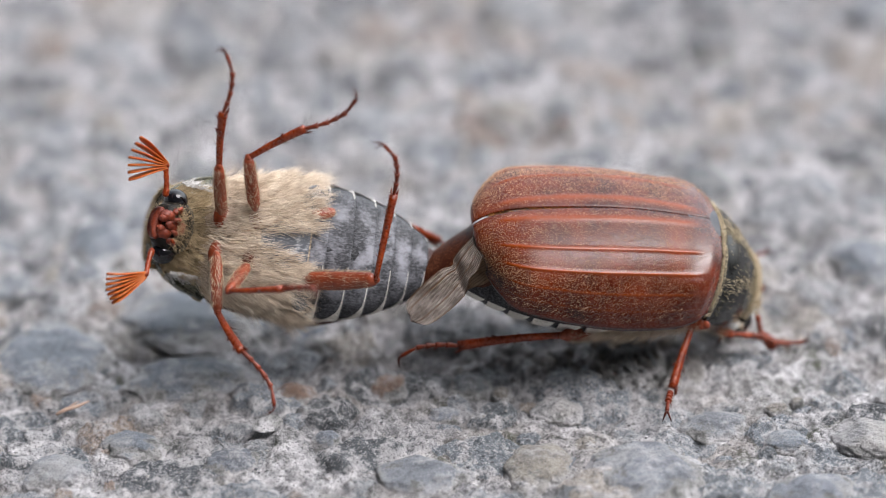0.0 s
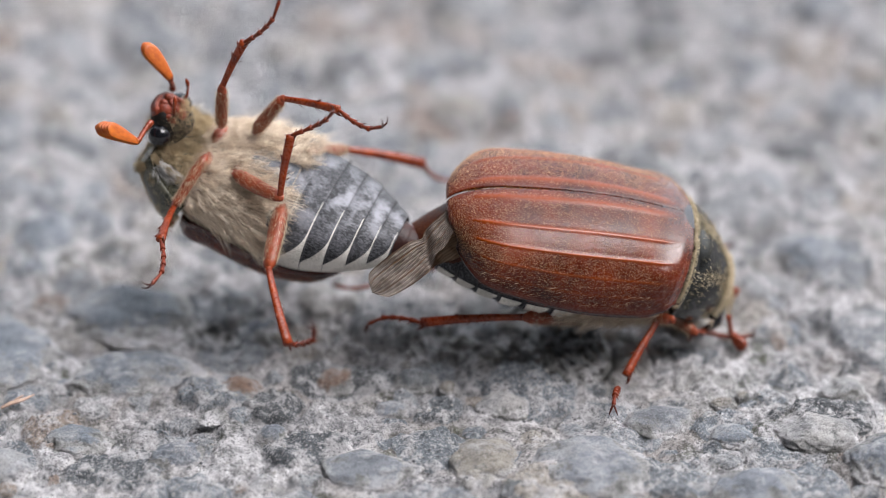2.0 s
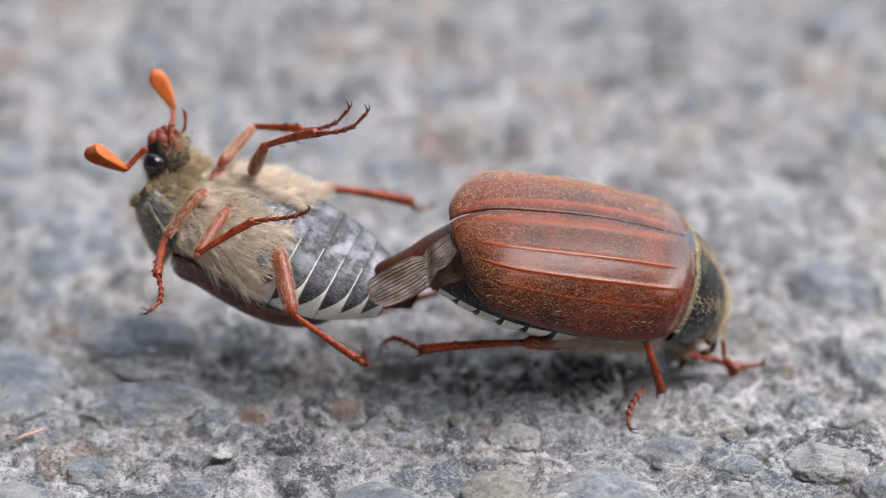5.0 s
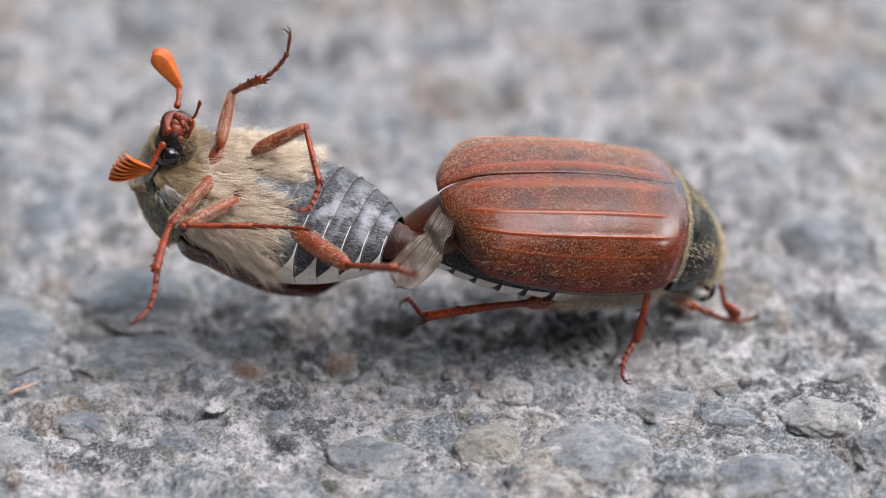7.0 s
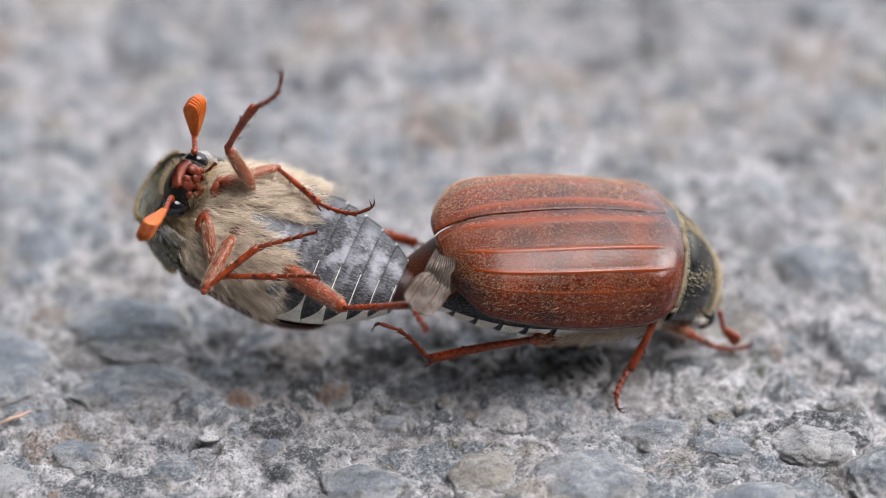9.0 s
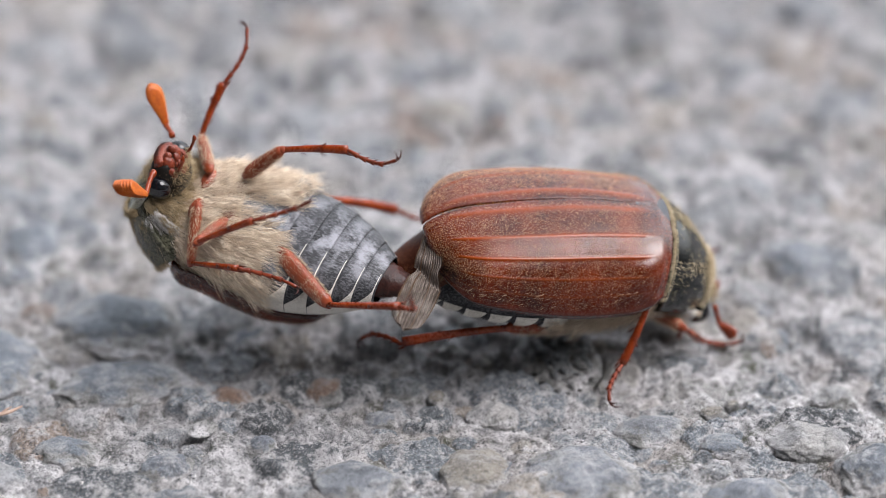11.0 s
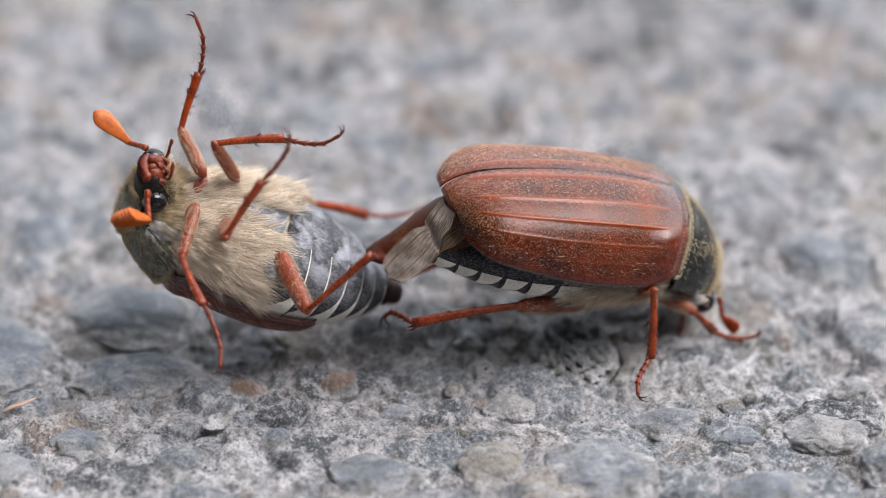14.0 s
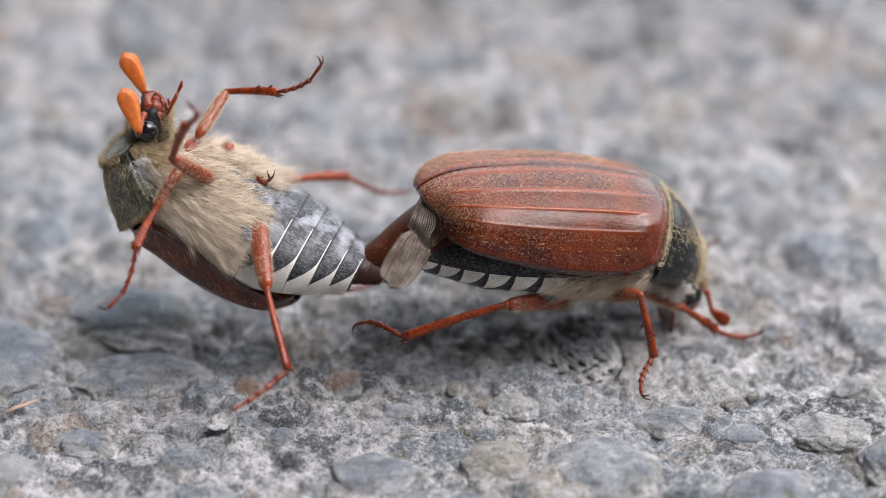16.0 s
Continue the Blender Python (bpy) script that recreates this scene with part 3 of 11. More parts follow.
def flank_patch(i, side, small):
    """White triangle of scale hair on the flank, running out along the ring's hind edge."""
    x0, x1 = RING_X[i], RING_X[i + 1] - 0.25
    v = np.linspace(0, 1, 26)[:, None]
    u = np.linspace(0, 1, 6)[None, :]
    th = -0.5 + 1.9 * v
    if small:
        th = 0.08 + 0.66 * v
    elif side > 0:
        th = -0.12 + 0.75 * v
    if side > 0:
        th = np.pi - th
    front = 0.10 * (1 - 0.75 * v) + 0.76 * np.clip(1 - np.maximum(v - 0.28, 0) / 0.40, 0, 1) ** 2.0
    if small:
        front = 0.06 + 0.66 * (1 - v) ** 0.6
    x = x1 + 0.06 + (x0 - x1) * front * u
    p = belly_point(x, th + 0 * u, 1.016, 0.03)
    return Shape().grid(p if side < 0 else p[::-1])


def chest_point(x, th, lift=0.0):
    """The chest under the wing cases, from the hind coxae to the neck."""
    u = np.clip((np.asarray(x, float) - 0.6) / 8.2, 0, 1)
    w = 5.45 - 0.5 * u - 1.0 * u ** 3
    bottom = -5.1 + 0.15 * u + 1.3 * u ** 5
    top, mid = 1.4 + 0 * u, -0.9
    c, s = np.cos(th), np.sin(th)
    y = -w * np.sign(c) * np.abs(c) ** 0.85
    z = np.where(s > 0, mid - (mid - bottom) * np.abs(s) ** 0.82, mid + (top - mid) * np.abs(s))
    return np.stack([x + 0 * th, y - lift * c, z - lift * s], -1)


def chest():
    th = np.linspace(0, 2 * np.pi, 56, endpoint=False)
    xs = np.linspace(0.6, 8.8, 22)
    p = np.array([chest_point(x, th) for x in xs])
    for i, k in ((0, 0.9), (21, 0.82), (20, 0.95)):
        p[i, :, 1:] = (p[i, :, 1:] + (0, 0.9)) * k - (0, 0.9)
    return Shape().grid(p[::-1], close_v=True)


def chest_fur(rng, count, length):
    """Dense wool on the chest, combed backwards, parted along a bare middle plate."""
    x = rng.uniform(1.0, 9.0, count)
    th = rng.uniform(0.10, np.pi - 0.10, count)
    bare = (np.abs(th - np.pi / 2) < 0.20 - 0.03 * x) & (x < 5.0)
    x, th = x[~bare], th[~bare]
    root = chest_point(x, th, -0.03)
    c, s = np.cos(th), np.sin(th)
    d = np.stack([-0.88 + 0 * c, -0.38 * c, -0.48 * s], -1)
    return Shape().strands(root, d, length, 0.018, rng, droop=(-0.45, 0, 0.2), spread=0.26, tufts=len(x) // 18)


def chest_plate():
    x, th = np.linspace(0.9, 4.6, 12)[:, None], np.linspace(-1, 1, 9)[None, :]
    wide = 0.30 * np.clip(1 - ((x - 2.2) / 2.6) ** 2, 0.1, 1) ** 0.5
    return Shape().grid(chest_point(x + 0 * th, np.pi / 2 + th * wide, 0.10 - 0.05 * th ** 2)[::-1])


def coxa(x, y, z, sx, sy, sz):
    return Shape().ball((x, y, z), (sx, sy, sz), 10, 14)


def pronotum_point(s, phi, lift=0.0):
    """Shield over the front chest: s 0 at the hind edge, 1 at the neck."""
    w = 4.75 - 0.35 * s - 1.6 * s ** 2.2
    x = 8.1 + 4.3 * s + 0.35 * np.cos(phi) * (1 - s) * -0.9
    top = 3.65 - 0.8 * s - 1.5 * s ** 2
    low = -1.3 - 0.3 * s
    c = np.cos(phi)
    y = w * np.sin(np.clip(phi, -np.pi / 2, np.pi / 2)) * (1 + 0 * s)
    z = low + (top - low) * np.sign(c) * np.abs(c) ** 0.72
    n = np.stack([0.25 * s + 0 * phi, np.sin(phi) + 0 * s, np.cos(phi) + 0 * s], -1)
    return np.stack([x + 0 * phi, y, z], -1) + n * lift


def pronotum():
    s, phi = np.linspace(0, 1, 30)[:, None], np.linspace(-np.pi / 2, np.pi / 2, 50)[None, :]
    p = pronotum_point(s, phi)
    edge = 0.10 * np.exp(-((s / 0.05) ** 2)) + 0.08 * np.exp(-(((s - 1) / 0.05) ** 2))
    groove = -0.16 * np.exp(-((phi / 0.10) ** 2)) * np.sin(np.pi * s)
    p = p + np.stack([0 * p[..., 0], np.sin(phi) + 0 * s, np.cos(phi) + 0 * s], -1) * (edge + groove)[..., None]
    under = p.copy()
    under[..., 2] = np.minimum(p[..., 2] - 0.25, -1.2) - 1.7 * np.cos(phi) ** 0.8 * (1 - 0.25 * s)
    under[..., 1] *= 0.97
    sh = Shape()
    sh.grid(np.concatenate([p, under[:, ::-1]], 1)[::-1], close_v=True)
    n2 = 100
    sh.f.append(tuple(range(n2)))
    sh.f.append(tuple(29 * n2 + i for i in range(n2 - 1, -1, -1)))
    return sh


def slimmed(shape):
    """Narrows a neck shield towards the head and lets it slope down."""
    for v in shape.v:
        s = np.clip((v[:, 0] - 8.1) / 4.3, 0, 1.2)
        v[:, 1] *= 1 - 0.16 * s ** 2
        v[:, 2] -= 0.75 * s ** 2
    return shape


def pronotum_fringe(rng, count):
    phi = rng.uniform(-1.5, 1.5, count)
    s = np.where(rng.random(count) < 0.5, rng.uniform(0.0, 0.05, count), rng.uniform(0.9, 1.0, count))
    root = pronotum_point(s, phi, 0.05)
    d = np.stack([np.where(s < 0.5, -0.95, 0.9), 0.22 * np.sin(phi), 0.22 * np.cos(phi)], -1)
    return Shape().strands(root, d, 0.5, 0.02, rng, spread=0.22)


def pronotum_down(rng, count):
    """Lying golden hair in two broad bands and along the sides."""
    phi, s = rng.uniform(-1.55, 1.55, count), rng.uniform(0.02, 0.98, count)
    patchy = value_noise(3.2 * s, 2.6 * phi + 50, 0.6, 43)
    keep = rng.random(count) < 0.01 + 0.55 * np.exp(-(((np.abs(phi) - 0.98 + 0.25 * s) / 0.14) ** 2)) * (0.25 + 0.75 * s) + 0.3 * np.exp(-((phi / 0.16) ** 2)) + 0.4 * smooth_step(s + patchy * 0.4, 0.74, 1.0) + 0.06 * patchy
    phi, s = phi[keep], s[keep]
    d = pronotum_point(s - 0.03, phi) - pronotum_point(s, phi)
    d = d / np.linalg.norm(d, axis=1, keepdims=True) + 0.24 * np.stack([0.25 * s, np.sin(phi), np.cos(phi)], -1)
    return Shape().strands(pronotum_point(s, phi, -0.01), d, 0.55, 0.016, rng, spread=0.16)


def throat_fur(rng, count):
    """Wool under the shield and round the front legs."""
    x, th = rng.uniform(8.4, 12.4, count), rng.uniform(0.45, np.pi - 0.45, count)
    c, s = np.cos(th), np.sin(th)
    r = 1 - 0.22 * (x - 8.4) / 4.6
    root = np.stack([x, -4.0 * r * c, -1.4 - 1.75 * r * s], -1)
    d = np.stack([-0.5 + 0 * c, -0.5 * c, -0.7 * s], -1)
    return Shape().strands(root, d, 1.05, 0.016, rng, droop=(-0.4, 0, 0.1), spread=0.3, tufts=110)


def head_shape():
    """Skull, widest at the eyes, running into a shovel-like face."""
    prof = [(12.0, 0.6, 1.4), (12.4, 2.0, 1.7), (13.2, 2.2, 1.65), (14.0, 2.0, 1.4), (14.6, 1.6, 1.1), (15.0, 1.45, 0.9)]
    th = np.linspace(0, 2 * np.pi, 32, endpoint=False)
    rows = []
    for x, w, h in prof:
        c, s = np.cos(th), np.sin(th)
        rows.append(np.stack([x + 0 * th, w * np.sign(c) * np.abs(c) ** 0.85, -1.9 - 0.28 * max(0, x - 12.6) + h * np.sign(s) * np.abs(s) ** 0.85], -1))
    sh = Shape().grid(np.array(rows), close_v=True)
    sh.f.append(tuple(range(31, -1, -1)))
    sh.f.append(tuple(5 * 32 + i for i in range(32)))
    return sh


def clypeus_shape():
    """Turned-up plate in front of the face."""
    u, v = np.linspace(0, 1, 10)[:, None], np.linspace(-1, 1, 17)[None, :]
    w = 1.42 - 0.15 * u
    x = 14.3 + 1.35 * u - 0.25 * u * v ** 4
    y = w * v * (1 - 0.10 * u)
    z = -2.05 - 0.55 * u + 0.55 * np.maximum(np.abs(v) ** 6, u ** 6) - 0.25 * v ** 2
    top = np.stack([x + 0 * v, y + 0 * u, z], -1)
    low = top + (0, 0, -0.5)
    sh = Shape().grid(np.concatenate([top, low[:, ::-1]], 1), close_v=True)
    sh.f.append(tuple(range(33, -1, -1)))
    sh.f.append(tuple(9 * 34 + i for i in range(34)))
    return sh


def mouth_shape():
    """Lumpy jaws, lip and chin under the face plate."""
    sh = Shape()
    for sd in (-1, 1):
        sh.ball((14.75, 0.62 * sd, -3.05), (0.72, 0.52, 0.55), 10, 12)
        sh.ball((15.3, 0.38 * sd, -3.15), (0.36, 0.30, 0.34), 8, 10)
        sh.ball((14.1, 1.05 * sd, -3.25), (0.55, 0.36, 0.42), 8, 10)
        sh.tube([(14.0, 0.55 * sd, -3.6), (14.5, 0.5 * sd, -3.95), (14.95, 0.42 * sd, -3.9)], (0.24, 0.2, 0.08), 8)
    sh.ball((13.9, 0, -3.3), (0.95, 0.85, 0.55), 10, 12)
    sh.ball((14.7, 0, -3.5), (0.5, 0.34, 0.30), 8, 10)
    return sh


def palp_shape(sd):
    p = np.array([(14.2, 0.9 * sd, -3.5), (14.5, 1.25 * sd, -4.1), (15.0, 1.4 * sd, -4.5), (15.5, 1.25 * sd, -4.9), (15.9, 1.1 * sd, -5.1)])
    return Shape().tube(p, (0.10, 0.12, 0.11, 0.17, 0.06), 8)


def stalk_shape(length):
    """Beaded foot of the antenna."""
    x = np.linspace(0, length, 19)
    r = 0.17 + 0.05 * np.abs(np.sin(np.linspace(0, 4 * np.pi, 19)))
    r[0], r[-1], r[1:5] = 0.14, 0.2, 0.26
    return Shape().tube(np.stack([x, 0.05 * np.sin(x * 2), 0 * x], 1), r, 10)


def leaf_shape(length, bow, width):
    """One leaf of the antenna's fan."""
    n = 13
    u = np.linspace(0, 1, n)
    pts = np.stack([length * u, bow * np.sin(u * 1.7) * 0.5, 0.06 * np.sin(u * 3)], 1)
    r = width * (0.34 + 0.86 * u ** 0.9) * np.sqrt(np.clip(1 - u ** 6, 0.02, 1))
    return flat_leaf(pts, r)


def flat_leaf(pts, r):
    """Leaf thin across y, broad in z."""
    ang = np.linspace(0, 2 * np.pi, 12, endpoint=False)
    rows = [p + np.stack([0 * ang, 0.095 * np.cos(ang), q * np.sin(ang)], 1) for p, q in zip(pts, r)]
    sh = Shape().grid(np.array(rows), close_v=True)
    n = len(pts)
    sh.f.append(tuple(range(11, -1, -1)))
    sh.f.append(tuple((n - 1) * 12 + i for i in range(12)))
    return sh


def femur_shape(length, width, rng):
    """Flattened thigh, thickest past its middle."""
    u = np.linspace(0, 1, 15)
    r = width * (0.68 + 0.22 * np.sin(np.pi * u ** 0.85) ** 0.7 - 0.10 * u)
    r[0], r[1], r[-1] = width * 0.34, width * 0.58, width * 0.46
    pts = np.stack([length * u, 0 * u, 0.10 * width * np.sin(np.pi * u)], 1)
    sh = Shape().tube(pts, r, 14, flat=0.8, side=(0, 1, 0))
    sh.ball((length, 0, 0), (0.34, 0.26, 0.34), 8, 10)
    return sh


def femur_hair(length, width, rng, count):
    u, a = rng.uniform(0.08, 0.92, count), rng.uniform(0, 2 * np.pi, count)
    r = width * (0.65 + 0.22 * np.sin(np.pi * u ** 0.85) ** 0.7 - 0.10 * u)
    root = np.stack([length * u, 0.8 * r * np.sin(a), r * np.cos(a)], 1)
    d = np.stack([0.75 + 0 * u, 0.3 * np.sin(a), 0.3 * np.cos(a)], 1)
    return Shape().strands(root, d, 0.42, 0.010, rng, spread=0.16)


def tibia_shape(length, width, teeth, rng):
    """Shin widening to its end, with outer teeth, end spurs and bristles."""
    u = np.linspace(0, 1, 13)
    r = width * (0.62 + 0.40 * u + 0.10 * np.exp(-((u / 0.06) ** 2)))
    pts = np.stack([length * u, 0 * u, 0.07 * length * (u * (1 - u))], 1)
    sh = Shape().tube(pts, r, 12, flat=0.72, side=(0, 1, 0))
    spikes, bristles = [], Shape()
    for at in teeth:
        b = np.array([length * at, 0, width * 0.7])
        spikes.append(("tooth", Shape().tube([b, b + (0.16, 0, 0.16), b + (0.34, 0, 0.30)], (width * 0.45, width * 0.28, 0.03), 7)))
    for sd in (-1, 1):
        b = np.array([length * 0.97, sd * width * 0.4, -width * 0.5])
        spikes.append(("spur", Shape().tube([b, b + (0.3, sd * 0.06, -0.14), b + (0.62, sd * 0.1, -0.18)], (0.10, 0.075, 0.015), 6)))
    for _ in range(26):
        at, a = rng.uniform(0.25, 0.97), rng.uniform(0, 2 * np.pi)
        b = np.array([length * at, 0.5 * width * np.sin(a), width * 0.75 * np.cos(a)])
        d = np.array([0.8, 0.6 * np.sin(a), 0.75 * np.cos(a)]) * rng.uniform(0.28, 0.5)
        bristles.tube([b, b + d], (0.035, 0.006), 4)
    return sh, spikes, bristles


def tarsus_shape(length, rng, curl):
    """Foot of five beads, bent towards its end; one shape a bead."""
    beads = []
    at, turn = np.zeros(3), -curl * 0.5
    lens = np.array([0.21, 0.17, 0.16, 0.16, 0.30]) * length * 1.03
    for i, ln in enumerate(lens):
        sh = Shape()
        d = np.array([math.cos(turn), 0, math.sin(turn)])
        e = at + d * ln
        if i < 4:
            sh.tube([at, at + d * ln * 0.2, at + d * ln * 0.75, at + d * ln * 0.96, e], (0.11, 0.135, 0.19, 0.225, 0.13), 9)
            for sd in (-1, 1):
                b = at + d * ln * 0.9 + np.array([0, sd * 0.12, 0.12])
                sh.tube([b, b + d * 0.24 + np.array([0, sd * 0.14, 0.14])], (0.05, 0.008), 4)
        else:
            sh.tube([at, at + d * ln * 0.3, at + d * ln * 0.85, e], (0.10, 0.12, 0.155, 0.12), 9)
        beads.append(sh)
        at = e
        turn += curl * (0.25 if i < 3 else 0.8)
    return beads, at, turn


def claw_shape(at, turn, sd):
    pts, p, a = [], np.array(at, float), turn - 0.1
    for i in range(7):
        pts.append(p.copy())
        p = p + 0.15 * np.array([math.cos(a), sd * (0.5 - 0.06 * i), math.sin(a)])
        a += 0.30
    return Shape().tube(pts, (0.085, 0.085, 0.075, 0.06, 0.045, 0.03, 0.008), 6)


def wing_shape():
    """Tip of a folded hind wing: fan pleats, a crossfold and a crumpled root."""
    u, v = np.linspace(0, 1, 70)[:, None], np.linspace(-1, 1, 91)[None, :]
    wide = 0.75 + 0.62 * np.sin(np.pi * np.clip(u * 0.72 + 0.10, 0, 1))
    wide = wide * np.sqrt(np.clip(1 - np.clip((u - 0.90) / 0.10, 0, 1) ** 2.2, 0.03, 1))
    wide = 0.88 * wide * (1 - 0.30 * np.exp(-(((u - 0.36) / 0.07) ** 2)))
    cross = u - 0.36 - 0.10 * v
    fold = np.exp(-((cross / 0.045) ** 2))
    pleat = np.abs(np.mod(v * 5.5 + 0.5 * np.sin(3 * u + v), 1) - 0.5) * 2
    x = 8.3 * u + 0.35 * v * (1 - u)
    y = wide * v + 0.35 * np.sin(u * 4) - 0.25 * smooth_step(-cross, 0.0, 0.3) * v
    z = 0.38 * v ** 2 * u - 0.50 * fold + 0.75 * np.maximum(-cross, 0) + 0.3 * np.maximum(cross, 0) + 0.45 * v * np.sin(5.5 * u + 0.4)
    z = z + (0.06 + 0.10 * (1 - u)) * pleat + 0.05 * np.sin(9 * u + 4 * v)
    nerve = np.maximum(np.exp(-(((v + 0.55) / 0.035) ** 2)), np.exp(-(((v - 0.15 - 0.3 * u) / 0.025) ** 2)))
    nerve = np.maximum(nerve + 0 * u, np.exp(-(((np.abs(v) - 0.97) / 0.03) ** 2)) + 0 * u)
    return Shape().grid(np.stack([x, y + 0 * u, z], -1), vein=nerve)


def wing_fold():
    """Folded hind wings peeping out behind the wing cases, pleated and drooping."""
    u, v = np.linspace(0, 1, 44)[:, None], np.linspace(-1, 1, 81)[None, :]
    wide = 3.1 - 1.3 * u ** 1.3
    pleat = np.abs(np.mod(v * 4.5 + 0.6 * np.sin(4 * u + 2 * v), 1) - 0.5) * 2
    x = -6.0 - 3.4 * u + 0.7 * u * v ** 2
    y = wide * v - 0.7 * u
    z = 2.35 - 3.3 * u ** 1.35 - 1.7 * np.abs(v) ** 2.2 + 0.16 * pleat * (0.4 + u) + 0.12 * np.sin(7 * u + 5 * v)
    top = np.stack([x, y, z], -1)
    return Shape().grid(top, vein=np.exp(-(((v + 0.3) / 0.03) ** 2)) + 0 * u)


def tail_shape(pts, radii, flat):
    return Shape().tube(pts, radii, 24, flat=flat, side=(0, 0, 1))


kids = {}
LEG_NAMES = {"F": "front", "M": "middle", "H": "hind"}


def limb(beetle, key, lens, width, scale, rng):
    """Thigh, shin and foot, each posed on its own."""
    kind = key[-2]
    which = LEG_NAMES[kind]
    fl, tl, sl = (v / scale for v in lens)
    femur = part("femur", femur_shape(fl, width, rng), THIGH, beetle, f"red-brown downy thigh of the {which} leg", scale)
    part("thigh_hair", femur_hair(fl, width, rng, 800), FUR_PALE, femur, "pale bristles", scale)
    teeth = (0.62, 0.86) if kind == "F" else (0.55, 0.9)
    shin, spikes, bristles = tibia_shape(tl, width * (0.55 if kind == "F" else 0.52), teeth if kind == "F" else (0.62,), rng)
    tibia = part("tibia", shin, LEG, beetle, f"red-brown toothed shin of the {which} leg", scale)
    for nm, sp in spikes:
        part(nm, sp, LEG_DARK, tibia, "", scale)
    part("bristles", bristles, LEG_DARK, tibia, "short dark bristles", scale)
    beads, at, turn = tarsus_shape(sl * 0.93, rng, 0.45)
    tarsus = part("tarsus", beads[0], FOOT, beetle, f"slim jointed foot of the {which} leg", scale)
    for bead in beads[1:]:
        part("foot_joint", bead, FOOT, tarsus, "", scale)
    for sd in (-1, 1):
        part("claw", claw_shape(at, turn, sd), CLAW, tarsus, "dark hooked claw", scale)
    for nm, ob in (("femur", femur), ("tibia", tibia), ("tarsus", tarsus)):
        kids[f"{key}_{nm}"] = ob


def beetle_body(beetle, scale, shift, seed, fur, fur_len, pron_at, head_at, belly_at, case=(1, 1, 1), deep=1.0, drop=0.0, taper=0.0):
    """All of the body but the limbs. shift carries the common axes into the beetle's own; the *_at are the joints of its moving parts."""
    rng = np.random.default_rng(seed)
    sft = np.array(shift, float)

    def at(joint):
        return sft - np.array(joint, float)

    for side in (1, -1):
        shell, skin, ribs, bare = elytron(side)
        hairs = case_down(skin, ribs, bare, side, 27000 if seed == 12 else 2500, rng)
        for sh in (shell, hairs):
            sh.stretched(case, (8.5, 0, 0))
            for v in sh.v:
                v[:, 1] *= 1 - taper * smooth_step(-v[:, 0], -1.0, 7.0)
        wc = part("wing_case", shell, SHELL, beetle, "red-brown ribbed wing case with pale down", scale, sft + np.array((0, 0, -drop)))
        part("case_down", hairs, SCALE_HAIR, wc, "short pale scale hairs", scale, sft + np.array((0, 0, -drop)))
        if side < 0:
            part("seam_bristles", suture_fringe(rng).stretched(case, (8.5, 0, 0)), AMBER, wc, "amber bristles along the seam", scale, sft + np.array((0, 0, -drop)))
    sc = Shape()
    u, v = np.linspace(0, 1, 10)[:, None], np.linspace(-1, 1, 13)[None, :]
    wide = 1.45 * np.sqrt(np.clip(1 - u ** 2.2, 0.003, 1))
    sc.grid(np.stack([8.5 - 2.3 * u + 0 * v, wide * v, 4.02 + 0.30 * u - 0.35 * (wide * v / 1.45) ** 2 + 0 * u], -1))
    part("scutellum", sc, SCUTELLUM, beetle, "small grey downy triangular plate", scale, sft)
    ch = part("chest", chest().stretched((1, 1, deep), (0, 0, -0.6)), CHEST, beetle, "cream woolly chest", scale, sft)
    part("chest_wool", chest_fur(rng, fur, fur_len).stretched((1, 1, deep), (0, 0, -0.6)), FUR, ch, "dense cream wool", scale, sft)
    part("chest_plate", chest_plate().stretched((1, 1, deep), (0, 0, -0.6)), PLATE, ch, "bare grey breast plate", scale, sft)
    for side in (-1, 1):
        part("coxa", coxa(0.9, 2.6 * side, -0.6 - 3.5 * deep, 1.1, 2.3, 0.75), PLATE, ch, "grey downy hip plate", scale, sft)
        part("coxa", coxa(7.7, 1.45 * side, -0.6 - 3.45 * deep, 0.6, 1.1, 0.6), THIGH, ch, "brown hip joint", scale, sft)
        part("coxa", coxa(5.0, 1.5 * side, -0.6 - 3.9 * deep, 0.85, 1.1, 0.6), LEG_DARK, ch, "dark hip joint", scale, sft)

    lean = (1, 0.96 if seed == 11 else 1, deep)
    ab = new("abdomen", Shape().tube([(1.6, 0, -1.4), (-3, 0, -1.7), (-7.4, 0, -2.6)], (3.2, 3.2, 1.4), 20).mesh("abdomen", RINGS, scale, at(belly_at)))
    ab.parent = beetle
    ab.location = Vector(belly_at) * MM
    tagged(ab, label="dark grey ringed abdomen with white flank triangles")
    for i in range(6):
        part("abdomen_ring", abdomen_ring(i).stretched(lean, (0, 0, -0.6)), RINGS, ab, "", scale, at(belly_at))
        for side in (-1, 1):
            part("white_triangle", flank_patch(i, side, seed == 12).stretched(lean, (0, 0, -0.6)), WHITE, ab, "chalk-white triangle of scale hair", scale, at(belly_at))

    neck = slimmed if seed == 12 else (lambda shape: shape)
    pn = part("pronotum", neck(pronotum()), PRONOTUM_OLIVE if seed == 11 else PRONOTUM, beetle, "olive-grey downy neck shield" if seed == 11 else "glossy black neck shield with golden down", scale, at(pron_at))
    pn.location = Vector(pron_at) * MM
    part("shield_fringe", neck(pronotum_fringe(rng, 2600)), FUR_TAN if seed == 11 else FUR_BEIGE, pn, "yellowish fringe of hair", scale, at(pron_at))
